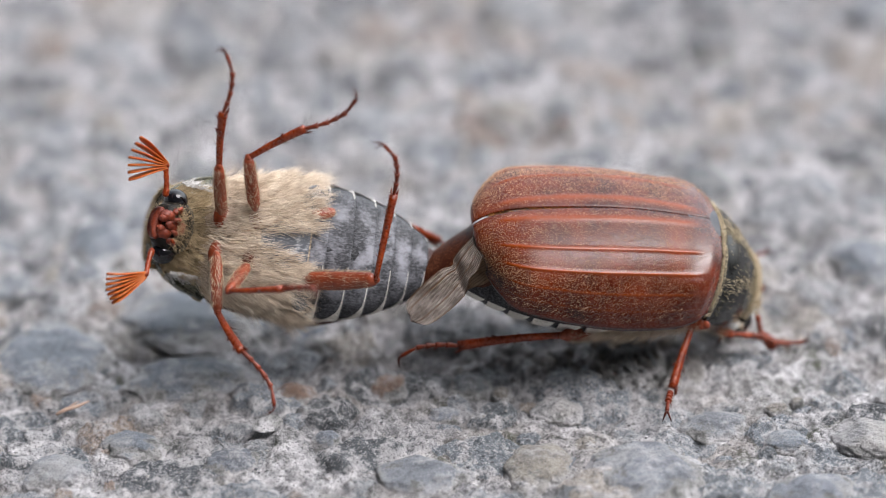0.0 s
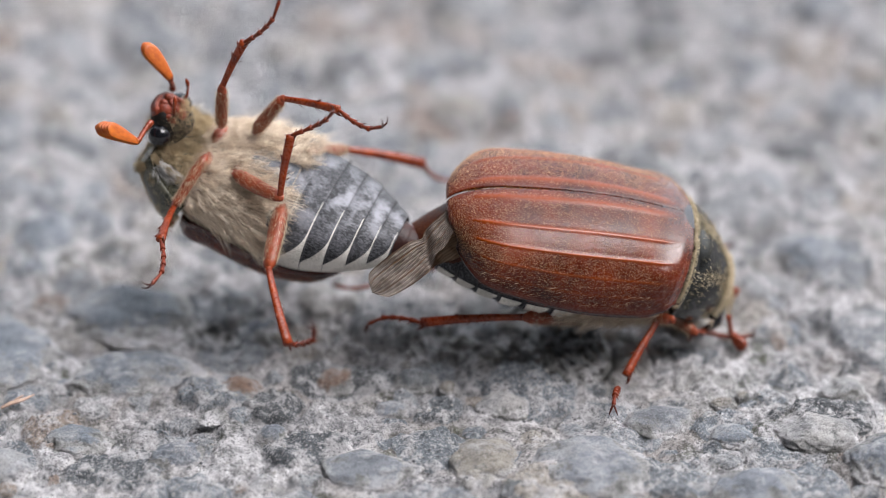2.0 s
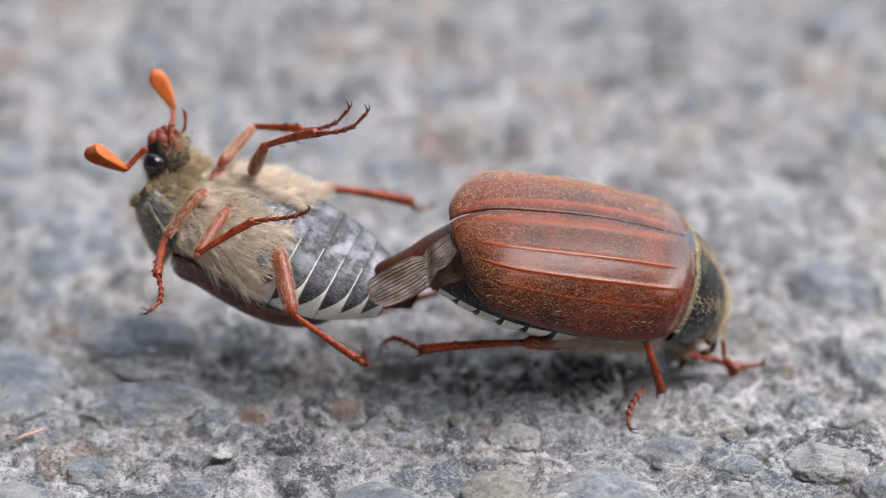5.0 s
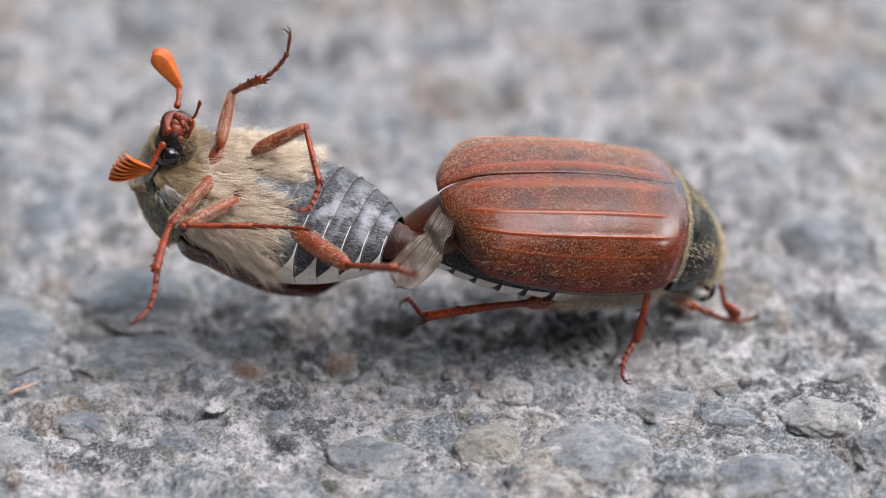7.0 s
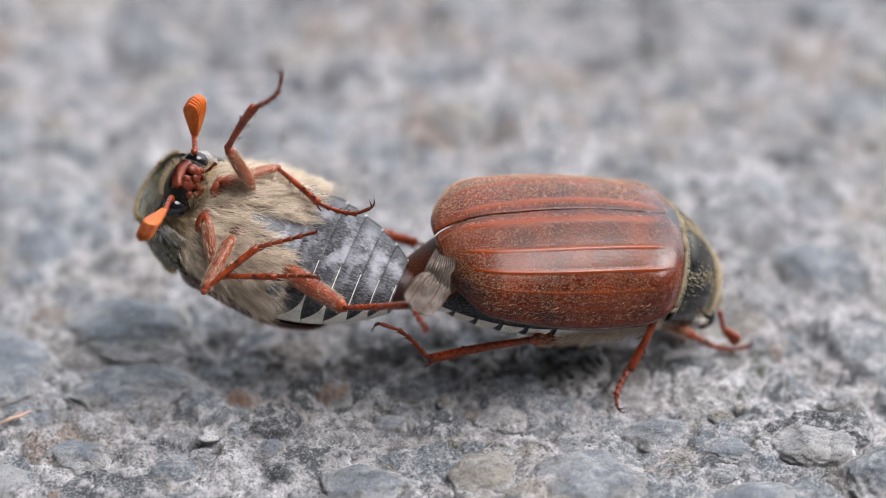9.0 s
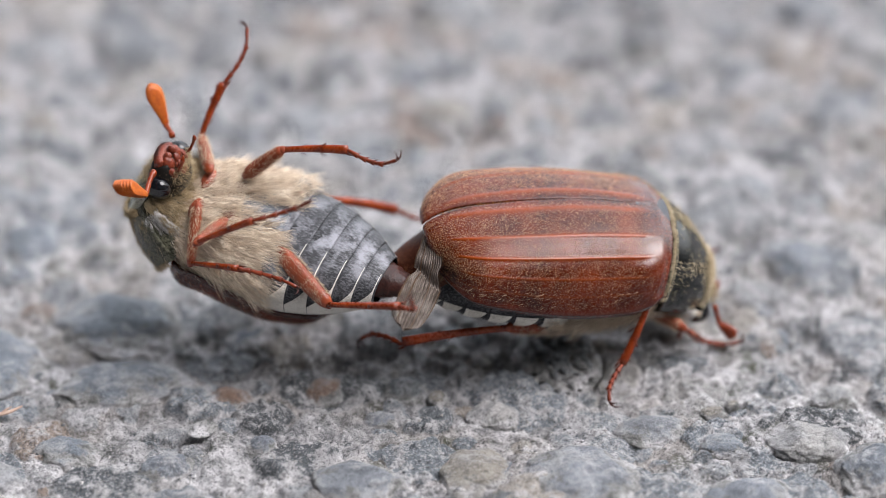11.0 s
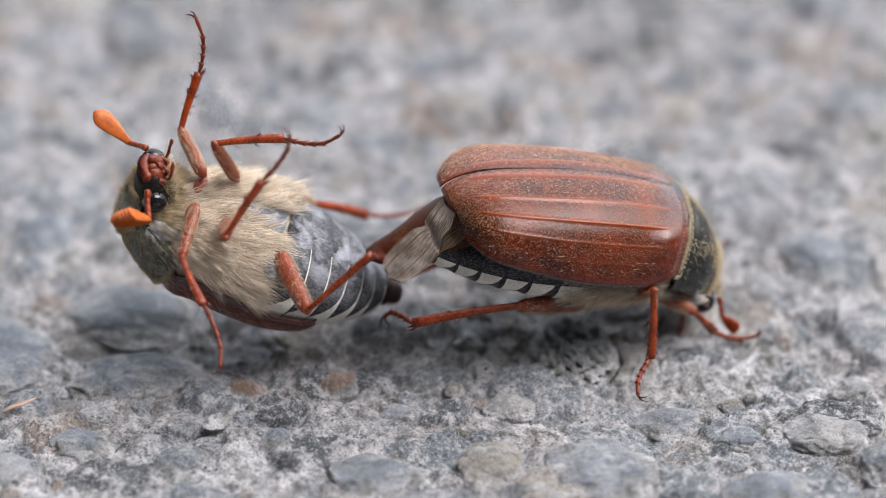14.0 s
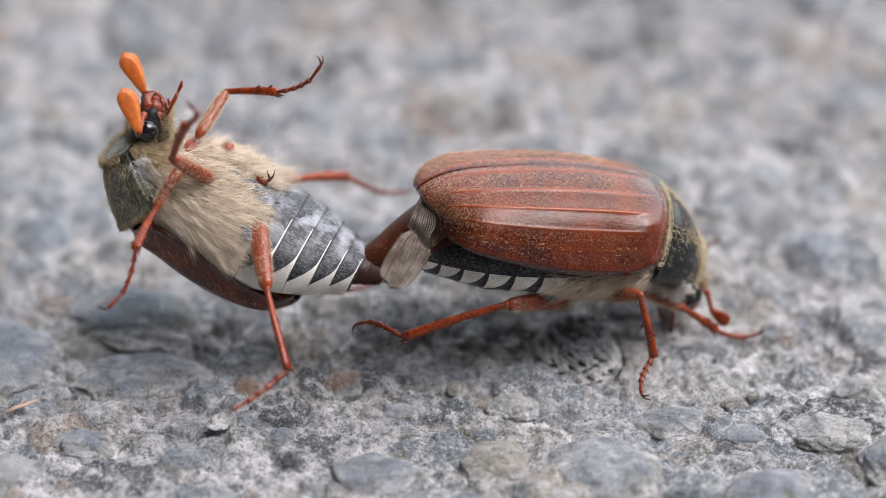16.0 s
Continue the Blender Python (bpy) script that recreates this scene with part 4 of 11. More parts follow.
    part("shield_down", neck(pronotum_down(rng, 9000)), FUR_TAN if seed == 11 else FUR_BEIGE, pn, "lying golden down", scale, at(pron_at))
    part("throat_wool", throat_fur(rng, 4200 if seed == 11 else 2000), FUR_TAN if seed == 11 else FUR, pn, "cream wool under the shield", scale, at(pron_at))

    for side in (-1, 1):
        plate = Shape().ball((0, 0, 0), (0.85, 0.12, 0.55), 12, 18)
        plate.v = [v @ np.array([(1, 0, -0.25), (0, 1, 0), (0.2, 0.45 * side, 1)]) + (10.3, 3.0 * side, -2.0) for v in plate.v]
        part("side_plate", plate, SIDE, pn, "pale grey downy side plate", scale, at(pron_at))
        k = 420
        ua, ub = rng.uniform(-1, 1, k), rng.uniform(-1, 1, k)
        root = np.stack([10.2 + 1.5 * ua, (3.45 - 0.25 * ub) * side, -2.1 - 0.15 * ua - 0.85 * ub], -1)
        dr = np.tile(np.array((-0.8, 0.42 * side, -0.35)), (k, 1))
        part("side_hair", Shape().strands(root, dr, 0.75, 0.017, rng, droop=(-0.3, 0, -0.2), spread=0.2, tufts=26), FUR_WHITE, pn, "silvery white hair beside the shield", scale, at(pron_at))

    hd = part("head", head_shape(), SKULL, beetle, "dark downy head", scale, at(head_at))
    hd.location = Vector(head_at) * MM
    part("clypeus", clypeus_shape(), FACE, hd, "red-brown turned-up face plate", scale, at(head_at))
    part("mouth", mouth_shape(), FACE, hd, "red-brown mouthparts", scale, at(head_at))
    for side in (-1, 1):
        part("eye", Shape().ball((13.6, 2.05 * side, -2.3), (0.9, 0.82, 0.92), 16, 22), EYE, hd, "shiny black compound eye", scale, at(head_at))
        part("palp", palp_shape(side), LEG, hd, "short orange feeler", scale, at(head_at))
    u = rng.uniform(12.2, 14.5, 3000)
    a = rng.uniform(0, 2 * np.pi, 3000)
    far = (np.abs(np.cos(a)) < 0.72) | (u < 12.8)
    u, a = u[far], a[far]
    root = np.stack([u, 2.0 * np.cos(a), -1.9 - 0.28 * (u - 12.6) + 1.5 * np.sin(a)], -1)
    dr = np.stack([0.2 + 0 * u, 0.8 * np.cos(a), 0.8 * np.sin(a)], -1)
    part("head_hair", Shape().strands(root, dr, 0.6, 0.016, rng, spread=0.35), FUR_TAN, hd, "short golden hair", scale, at(head_at))
    return pn, hd, ab


def leaf_pose(k, spread, roll=0):
    """A leaf's place in the fan, k from -0.5 to 0.5; spread is the angle to which the fan is opened, roll its turn about the stalk."""
    return P(0, 0, 0, roll) @ P(0, k * 0.34, 0, 0, 8 * k, k * spread)


def antenna(beetle, key, stalk_len, leaf_len, scale, leaves, spread, side, mat=ANTENNA):
    st = part("antenna_stalk", stalk_shape(stalk_len / scale), LEG, beetle, "red beaded antenna stalk", scale)
    hub = part("antenna_club", Shape().ball((0.05, 0, 0), (0.26, 0.30, 0.24), 8, 10), LEG, beetle, "orange fan of antenna leaves", scale)
    for i in range(leaves):
        k = (i - (leaves - 1) / 2) / max(1, leaves - 1)
        leaf = part("antenna_leaf", leaf_shape(leaf_len / scale * (1 - 0.10 * abs(k)), 0.5 * side, 0.66), mat, hub, "", scale)
        leaf.matrix_basis = leaf_pose(k, spread)
        kids.setdefault(f"{key}_leaves", []).append((k, leaf))
    kids[f"{key}_stalk"], kids[f"{key}_club"] = st, hub
    return st, hub


# the beetle on its back
MS = 0.9
male = tagged(new("beetle"), "cockchafer beetle lying on its back, woolly chest, kicking red legs", "beetle", "pair of beetles")
rng_m = np.random.default_rng(5)
pn, hd, ab = beetle_body(male, MS, (-3.6, 0, 0), 11, 12500, 2.0, (3.9, 0, -0.6), (5.2, 0, -0.6), (-2.2, 0, -0.8), (0.83, 0.88, 0.84), 0.95, 0.35, 0.26)
kids["pronotum"], kids["head"], kids["abdomen"] = pn, hd, ab
part("tail", tail_shape([(-7.2, 0, -2.5), (-8.1, 0, -2.7), (-8.45, 0, -2.8), (-8.6, 0, -2.82), (-8.7, 0, -2.85), (-9.05, 0, -2.9), (-9.2, 0, -2.92), (-9.3, 0, -2.95), (-9.8, 0, -3.0), (-10.2, 0, -3.0)], (1.6, 1.6, 1.5, 1.42, 1.36, 1.34, 1.26, 1.14, 1.05, 0.8), 0.8), TAIL_SHELL, ab, "dark red-brown tail end joined to its mate", MS, np.array((-3.6, 0, 0)) - (-2.2, 0, -0.8))
for key in ("FN", "FF", "MN", "MF", "HN", "HF"):
    lens = {"F": (4.2, 4.1, 4.6), "M": (4.4, 4.6, 4.7), "H": (5.6, 6.0, 5.4)}[key[0]]
    limb(male, key, lens, {"F": 0.66, "M": 0.70, "H": 0.86}[key[0]], MS, rng_m)
for key, side in (("AN", -1), ("AF", 1)):
    antenna(male, key, 2.1, 3.1, MS, 7, 14, side)

# the beetle on its feet
female = tagged(new("beetle"), "cockchafer beetle standing on its feet, ribbed red-brown wing cases", "beetle", "pair of beetles")
rng_f = np.random.default_rng(6)
FPN, FHD, FAB = (8.3, 0, -0.6), (11.6, 0, -1.0), (1.5, 0, -0.9)
pn, hd, ab = beetle_body(female, 1.0, (0, 0, 0), 12, 9000, 1.75, FPN, FHD, FAB, deep=0.78)
pn.matrix_basis = P(*FPN, 0, 14, 0)
hd.matrix_basis = P(11.3, 0, -1.3, 0, 44, 0)
part("tail", tail_shape([(-4.6, 0, -1.0), (-6.0, 0, -1.1), (-7.4, 0, -1.35), (-8.6, 0, -1.95), (-9.8, 0, -2.7), (-10.8, 0, -3.3), (-11.7, 0, -3.7), (-12.4, 0, -3.9)], (2.9, 3.0, 2.7, 2.1, 1.55, 1.2, 0.9, 0.4), 0.8), PYGIDIUM, ab, "brown tail plate narrowing to its end", 1.0, -np.array(FAB))
part("wing_fold", wing_fold(), FOLD, female, "brown crumpled folded wing under the wing cases")
wing = part("hind_wing", wing_shape(), MEMBRANE, female, "crumpled smoky wing tip sticking out behind")
kids["wing"] = wing
for key in ("fFR", "fFL", "fMR", "fML", "fHR", "fHL"):
    lens = {"F": (3.8, 3.6, 3.4), "M": (4.6, 4.8, 3.2), "H": (5.6, 7.4, 4.4)}[key[1]]
    limb(female, key, lens, {"F": 0.62, "M": 0.62, "H": 0.74}[key[1]], 1.0, rng_f)
for side in (-1, 1):
    st, hub = antenna(female, f"f{side}", 1.7, 1.4, 0.8, 6, 6, side, LEG)
    st.matrix_basis = P(13.2, 1.7 * side, -3.4, 0, 65, 22 * side)
    hub.matrix_basis = P(13.9, 2.0 * side, -4.9, 0, 20, 30 * side)

# ---------------------------------------------------------------- the ground
# stones that stand out: x, y, top height, half width, half depth, half height, turn, material, label
MARKED = (
    (-22.0, 4.9, 0.95, 4.8, 2.9, 1.5, 8, STONE_BLUE, 0, "flat blue-grey stone set in the concrete"),
    (-23.0, 12.5, 1.3, 5.4, 4.2, 1.6, -10, STONE_BLUE, 0, "blue-grey stone set in the concrete"),
    (-31.8, 7.5, 1.2, 4.4, 4.9, 1.8, 5, STONE_BLUE, 0, "blue-grey stone set in the concrete"),
    (-14.2, 3.2, 0.7, 1.7, 1.6, 1.3, 20, STONE_BROWN, 0, "olive-brown stone"),
    (-7.6, 4.0, 0.8, 1.5, 1.9, 1.3, -15, STONE_BROWN, 0, "rusty brown stone"),
    (-2.0, 3.9, 0.9, 1.5, 1.7, 1.2, 10, STONE_DARK, 0, "dark grey stone"),
    (0.2, 2.8, 0.8, 0.85, 0.8, 0.75, -20, STONE_BEIGE, 0, "small beige pebble"),
    (-3.7, 0.5, 0.6, 1.15, 1.0, 0.85, 0, STONE_GREY, 0, "round grey pebble"),
    (8.6, 8.2, 1.3, 3.4, 4.4, 1.9, 12, STONE_DARK, 1, "dark stone full of pores"),
    (4.0, 1.2, 0.7, 1.9, 1.5, 1.0, -12, STONE_GREY, 0, "grey stone"),
    (2.7, -5.2, 0.75, 2.9, 2.6, 1.7, 15, STONE_BEIGE, 0, "yellowish rounded stone"),
    (9.8, -6.8, 1.5, 4.3, 3.6, 2.1, -5, STONE_PALE, 0, "large pale blue-grey stone"),
    (14.6, -0.6, 0.8, 2.5, 1.8, 1.2, 12, STONE_GREY, 0, "grey stone"),
    (19.4, -2.4, 0.6, 1.7, 1.3, 1.0, -8, STONE_BLUE, 0, "blue-grey stone"),
    (19.1, 1.4, 0.55, 1.0, 0.7, 0.7, 8, STONE_BEIGE, 0, "pale beige pebble"),
    (20.5, 2.3, 0.5, 0.5, 0.45, 0.5, 0, STONE_BEIGE, 0, "tiny beige pebble"),
    (25.0, -1.8, 0.9, 3.0, 2.2, 1.3, -18, STONE_GREY, 0, "grey broken stone"),
    (29.5, -5.2, 1.2, 2.9, 2.6, 1.7, 20, STONE_GREY, 0, "grey stone"),
    (27.6, 3.4, 0.7, 1.6, 1.3, 1.0, 0, STONE_GREY, 0, "grey stone"),
    (-17.8, -5.0, 0.6, 2.2, 1.5, 1.2, 12, STONE_GREY, 0, "grey stone"),
    (-24.6, -3.0, 0.5, 2.4, 1.6, 1.2, -10, STONE_BLUE, 0, "blue-grey stone"),
    (-11.6, -2.6, 0.7, 1.1, 1.2, 0.9, 0, STONE_GREY, 0, "greenish grey pebble"),
    (-5.2, -6.8, 1.0, 3.6, 2.4, 1.5, 6, STONE_PALE, 0, "pale grey stone"),
    (20.5, -8.8, 1.1, 3.4, 2.6, 1.5, 14, STONE_GREY, 0, "grey stone"),
    (-29.5, -6.6, 0.8, 2.6, 2.1, 1.4, 0, STONE_GREY, 0, "grey stone"),
    (27.5, 21.5, 1.4, 3.2, 3.6, 2.0, 0, STONE_BLUE, 0, "blue-grey stone"),
    (16.0, 33.0, 1.4, 3.0, 3.6, 2.0, 0, STONE_DARK, 0, "dark grey stone"),
    (0.5, 46.0, 1.2, 2.4, 2.6, 1.6, 0, STONE_BEIGE, 0, "beige stone"),
    (5.0, 44.0, 0.9, 1.0, 1.2, 0.9, 0, STONE_BROWN, 0, "reddish pebble"),
    (-7.0, 24.0, 1.3, 2.6, 3.2, 1.8, 0, STONE_DARK, 0, "dark grey stone"),
    (-24.0, 34.0, 1.3, 2.6, 3.4, 1.8, 0, STONE_DARK, 0, "dark grey stone"),
    (-31.0, 24.0, 1.3, 2.9, 3.6, 1.8, 0, STONE_BLUE, 0, "blue-grey stone"),
)
GX0, GX1, GY0, GY1 = -46.0, 50.0, -22.0, 100.0


def spread_axis(a, b, step, far):
    fine = np.arange(a, b + step / 2, step)
    out, d, x = [], step, 0.0
    while x < far:
        d *= 1.35
        x += d
        out.append(x)
    out = np.array(out)
    return np.concatenate([a - out[::-1], fine, fine[-1] + out])


def rough_skin(x, y):
    """Height of the bare cement in millimetres."""
    h = 1.0 * value_noise(x, y, 14.0, 1) + 0.8 * value_noise(x, y, 6.0, 2) + 0.7 * value_noise(x + 0.5 * y, y, 2.7, 3)
    h = h + 0.60 * value_noise(x, y - 0.4 * x, 1.2, 4) + 0.45 * value_noise(x, y, 0.6, 5) + 0.26 * value_noise(x + 0.3 * y, y, 0.33, 6)
    far = smooth_step(y, 14, 30)
    return h + far * (1.5 * value_noise(x, y, 7.0, 7) + 1.0 * value_noise(x, y, 3.6, 15)) - 0.75


def scatter(rng, tries, big_share, box, small, big):
    """Centres and radii of stones that hardly overlap."""
    got = np.zeros((0, 3))
    for k in range(tries):
        r = rng.uniform(*big) if k < tries * big_share else rng.uniform(*small)
        p = np.array([rng.uniform(box[0], box[1]), rng.uniform(box[2], box[3]), r])
        if len(got) and (((got[:, :2] - p[:2]) ** 2).sum(1) < (0.86 * (got[:, 2] + r)) ** 2).any():
            continue
        got = np.concatenate([got, p[None]])
    return got


LUMPS = scatter(np.random.default_rng(33), 5200, 0.30, (-45, 49, -20, 95), (0.5, 1.5), (1.6, 4.2))
LUMP_RND = np.random.default_rng(34).random((len(LUMPS), 3))


def lumps_at(x, y):
    """Nearness to the next lump (0 middle, 1 rim), its radius and its random numbers."""
    shape = x.shape
    x, y = x.ravel(), y.ravel()
    wx = x + 0.9 * value_noise(x, y, 1.9, 11) + 0.5 * value_noise(x, y, 0.8, 12)
    wy = y + 0.9 * value_noise(x, y, 1.9, 13) + 0.5 * value_noise(x, y, 0.8, 14)
    best, who = np.full(len(x), 9.0), np.zeros(len(x), int)
    for i, (a, b, r) in enumerate(LUMPS):
        m = np.nonzero((np.abs(wx - a) < 1.3 * r) & (np.abs(wy - b) < 1.3 * r))[0] if len(x) < 4000 else None
        if m is None:
            i0, i1 = np.searchsorted(wx_sorted[0], (a - 1.3 * r, a + 1.3 * r)) if wx_sorted else (0, len(x))
            m = wx_sorted[1][i0:i1] if wx_sorted else np.arange(len(x))
            m = m[np.abs(wy[m] - b) < 1.3 * r]
        d = np.sqrt((wx[m] - a) ** 2 + ((wy[m] - b) / (0.75 + 0.35 * LUMP_RND[i, 2])) ** 2) / r
        near = d < best[m]
        best[m[near]], who[m[near]] = d[near], i
    return best.reshape(shape), LUMPS[who, 2].reshape(shape), LUMP_RND[who].reshape(*shape, 3)


wx_sorted = None


def relief(x, y, full=False):
    """Height of the ground and, with full, how much it is stone and which stone."""
    global wx_sorted
    x, y = np.asarray(x, float), np.asarray(y, float)
    if x.size >= 4000:
        fx, fy = x.ravel(), y.ravel()
        w = fx + 0.9 * value_noise(fx, fy, 1.9, 11) + 0.5 * value_noise(fx, fy, 0.8, 12)
        order = np.argsort(w)
        wx_sorted = (w[order], order)
    d, r, rnd = lumps_at(x, y)
    dome = np.sqrt(np.clip(1 - d ** 2, 0, 1))
    flat = dome ** 0.55
    stone = r * (0.18 + 0.30 * rnd[..., 0]) * flat - 0.25 * r * rnd[..., 1]
    stone = stone + 0.16 * value_noise(x, y, 0.7, 8) * flat + 0.30 * value_noise(x, y, 1.8, 9) * flat
    skin = rough_skin(x, y)
    on = smooth_step(1.0 - d, 0.0, 0.16)
    h = skin + on * np.maximum(stone, -0.15) - 0.34 * np.exp(-(((d - 1.0) / 0.09) ** 2))
    for a, b, top, w, dd, _, turn, _, pores, _ in MARKED:
        ca, sa = math.cos(radians(turn)), math.sin(radians(turn))
        u = np.hypot(((x - a) * ca + (y - b) * sa) / w, ((y - b) * ca - (x - a) * sa) / dd)
        near = 1 - smooth_step(u, 0.85, 1.35)
        if pores:
            h = h - 1.6 * (1 - smooth_step(u, 0.8, 1.05))
        else:
            h = h + 0.75 * near * ((top - 1.6) * 0.75 + 0.35 * (h - skin) + 0.5 * (skin + 0.4) - h)
    return (h, on, rnd[..., 2]) if full else h


def build_ground():
    ax = spread_axis(GX0, GX1, 0.19, 3.0e5)
    ay = spread_axis(GY0, GY1, 0.45, 3.0e5)
    ay = np.sort(np.concatenate([ay[(ay < -14) | (ay > 18)], np.arange(-13.9, 18, 0.17)]))
    x, y = np.meshgrid(ax, ay, indexing="ij")
    near = (1 - smooth_step(np.abs(x - 2) - 48, 0, 400)) * (1 - smooth_step(np.abs(y - 39) - 61, 0, 400))
    h, on, tint = relief(x, y, True)
    z = h * np.maximum(near, 0.0) - 0.4 * (1 - near)
    sh = Shape().grid(np.stack([x, y, z], -1), stone=on, tint=tint)
    g = new("ground", sh.mesh("ground", CEMENT))
    return tagged(g, "rough weathered grey concrete with exposed aggregate stones", "ground", kind="structure")


def stone_mesh(seed, detail, rough, pores=0.0):
    """A worn stone of unit radius, broken facets rounded."""
    rng = np.random.default_rng(seed)
    bm = bmesh.new()
    bmesh.ops.create_icosphere(bm, subdivisions=detail, radius=1.0)
    cuts = rng.normal(0, 1, (6, 3))
    cuts /= np.linalg.norm(cuts, axis=1, keepdims=True)
    depth = rng.uniform(0.72, 0.98, 6)
    off = Vector(rng.uniform(-50, 50, 3))
    for v in bm.verts:
        p = np.array(v.co)
        for c, d in zip(cuts, depth):
            over = p @ c - d
            if over > 0:
                p = p - c * over * 0.6
        q = Vector(p)
        p = p * (1 + rough * noise.noise(q * 1.7 + off) + 0.5 * rough * noise.noise(q * 4.1 + off) + 0.25 * rough * noise.noise(q * 9.0 + off) + 0.12 * rough * noise.noise(q * 19.0 + off))
        if pores:
            f = noise.voronoi(q * 5.5 + off)[0][0]
            p = p * (1 - pores * (1 - min(1.0, f / 0.5) ** 2))
        v.co = Vector(p * MM)
    me = bpy.data.meshes.new("stone")
    bm.to_mesh(me)
    bm.free()
    me.polygons.foreach_set("use_smooth", [True] * len(me.polygons))
    return me


def place_stone(ground, me, mat, x, y, z, w, d, h, turn, label=""):
    ob = new("stone", me)
    if not me.materials:
        me.materials.append(mat)
    ob.parent = ground
    ob.matrix_basis = Matrix.LocRotScale(Vector((x, y, z)) * MM, Euler((0, 0, radians(turn))), (w, d, h))
    return tagged(ob, label=label)


ground = build_ground()
rng_g = np.random.default_rng(21)
taken = []
for i, (x, y, top, w, d, h, turn, mat, pores, label) in enumerate(MARKED):
    me = stone_mesh(100 + i, 6 if pores else 5, 0.12 if pores else 0.17, 0.22 if pores else 0.0)
    me.materials.append(mat)
    place_stone(ground, me, mat, x, y, top - (0.0 if pores else 0.58) - h * 0.93, w, d, h, turn, label)
    taken.append((x, y, max(w, d)))

STONES = []
for i in range(14):
    me = stone_mesh(300 + i, 4, 0.18)
    me.materials.append((STONE_GREY, STONE_GREY, STONE_BLUE, STONE_GREY, STONE_DARK, STONE_PALE, STONE_BEIGE)[i % 7])
    STONES.append(me)
count = 0
for k in range(2600):
    r = rng_g.uniform(1.6, 3.2) if k < 400 else rng_g.uniform(0.6, 1.6)
    x, y = rng_g.uniform(-42, 46), rng_g.uniform(-16, 92)
    half = 33 + 0.22 * y
    if abs(x) > half or any((x - a) ** 2 + (y - b) ** 2 < (0.80 * (r + c)) ** 2 for a, b, c in taken):
        continue
    taken.append((x, y, r))
    h = r * rng_g.uniform(0.45, 0.75)
    top = float(relief(np.array(x), np.array(y))) + r * rng_g.uniform(-0.26, -0.04)
    me = STONES[rng_g.integers(len(STONES))]
    place_stone(ground, me, None, x, y, top - h * 0.9, r * rng_g.uniform(0.9, 1.25), r * rng_g.uniform(0.8, 1.1), h, rng_g.uniform(0, 360))
    count += 1
    if count >= 240:
        break


def build_grit():
    """Sand grains and chips lying in the hollows, too many to count."""
    sh = Shape()
    base = np.array([(1, 0, 0), (-1, 0, 0), (0, 1, 0), (0, -1, 0), (0, 0, 1), (0, 0, -1)], float)
    fc = [(0, 2, 4), (2, 1, 4), (1, 3, 4), (3, 0, 4), (2, 0, 5), (1, 2, 5), (3, 1, 5), (0, 3, 5)]
    n = 15000
    x, y = rng_g.uniform(-36, 38, n), rng_g.uniform(-14, 24, n)
    z = relief(x, y)
    r = 0.03 + 0.13 * rng_g.random(n) ** 4
    for i in range(n):
        q = base * rng_g.uniform(0.6, 1.4, (6, 1)) * r[i]
        a = rng_g.uniform(0, 6.28)
        rot = np.array([(math.cos(a), -math.sin(a), 0), (math.sin(a), math.cos(a), 0), (0, 0, 0.7)])
        sh.add(q @ rot.T + (x[i], y[i], z[i] + r[i] * 0.2), fc)
    m, nn, l, b = material("grit")
    g = nn.new("ShaderNodeNewGeometry")
    l.new(ramp(nn, l, g.outputs["Random Per Island"], (0.0, (0.10, 0.105, 0.115)), (0.4, (0.30, 0.30, 0.30)), (0.8, (0.44, 0.43, 0.41)), (1.0, (0.52, 0.505, 0.48))), b.inputs["Base Color"])
    b.inputs["Roughness"].default_value = 0.9
    b.inputs["Specular IOR Level"].default_value = 0.1
    ob = new("grit", sh.mesh("grit", m, smooth=False))
    return tagged(ob, "loose grey and whitish sand grains on the concrete", "grit", kind="stuff")


build_grit()

# a pale flake and a bit of straw lie on the concrete
fl = Shape().ball((0, 0, 0), (1.05, 0.75, 0.16), 10, 14)
flake = tagged(new("stone_flake", fl.mesh("stone_flake", STONE_PALE)), "thin pale stone flake lying on the concrete", "stone")
flake.matrix_world = P(-15.6, -1.7, 0.25, 14, -6, 20)
tw = Shape().tube([(-1.3, 0, 0), (-0.5, 0.08, 0.05), (0.4, -0.04, 0.04), (1.35, 0.12, 0.0)], (0.12, 0.20, 0.17, 0.07), 8, flat=0.6)
tw.tube([(-0.4, 0.1, 0.05), (0.3, 0.32, 0.08), (0.7, 0.42, 0.05)], (0.09, 0.08, 0.03), 6)
STRAW = chitin("straw", (0.26, 0.17, 0.125), (0.46, 0.34, 0.27), 0.6, 6, 0.0, 0.05)
straw = tagged(new("straw", tw.mesh("straw", STRAW)), "short split bit of dry brown straw", "straw")
straw.matrix_world = P(-29.2, 0.2, 0.25, 0, 0, 38)


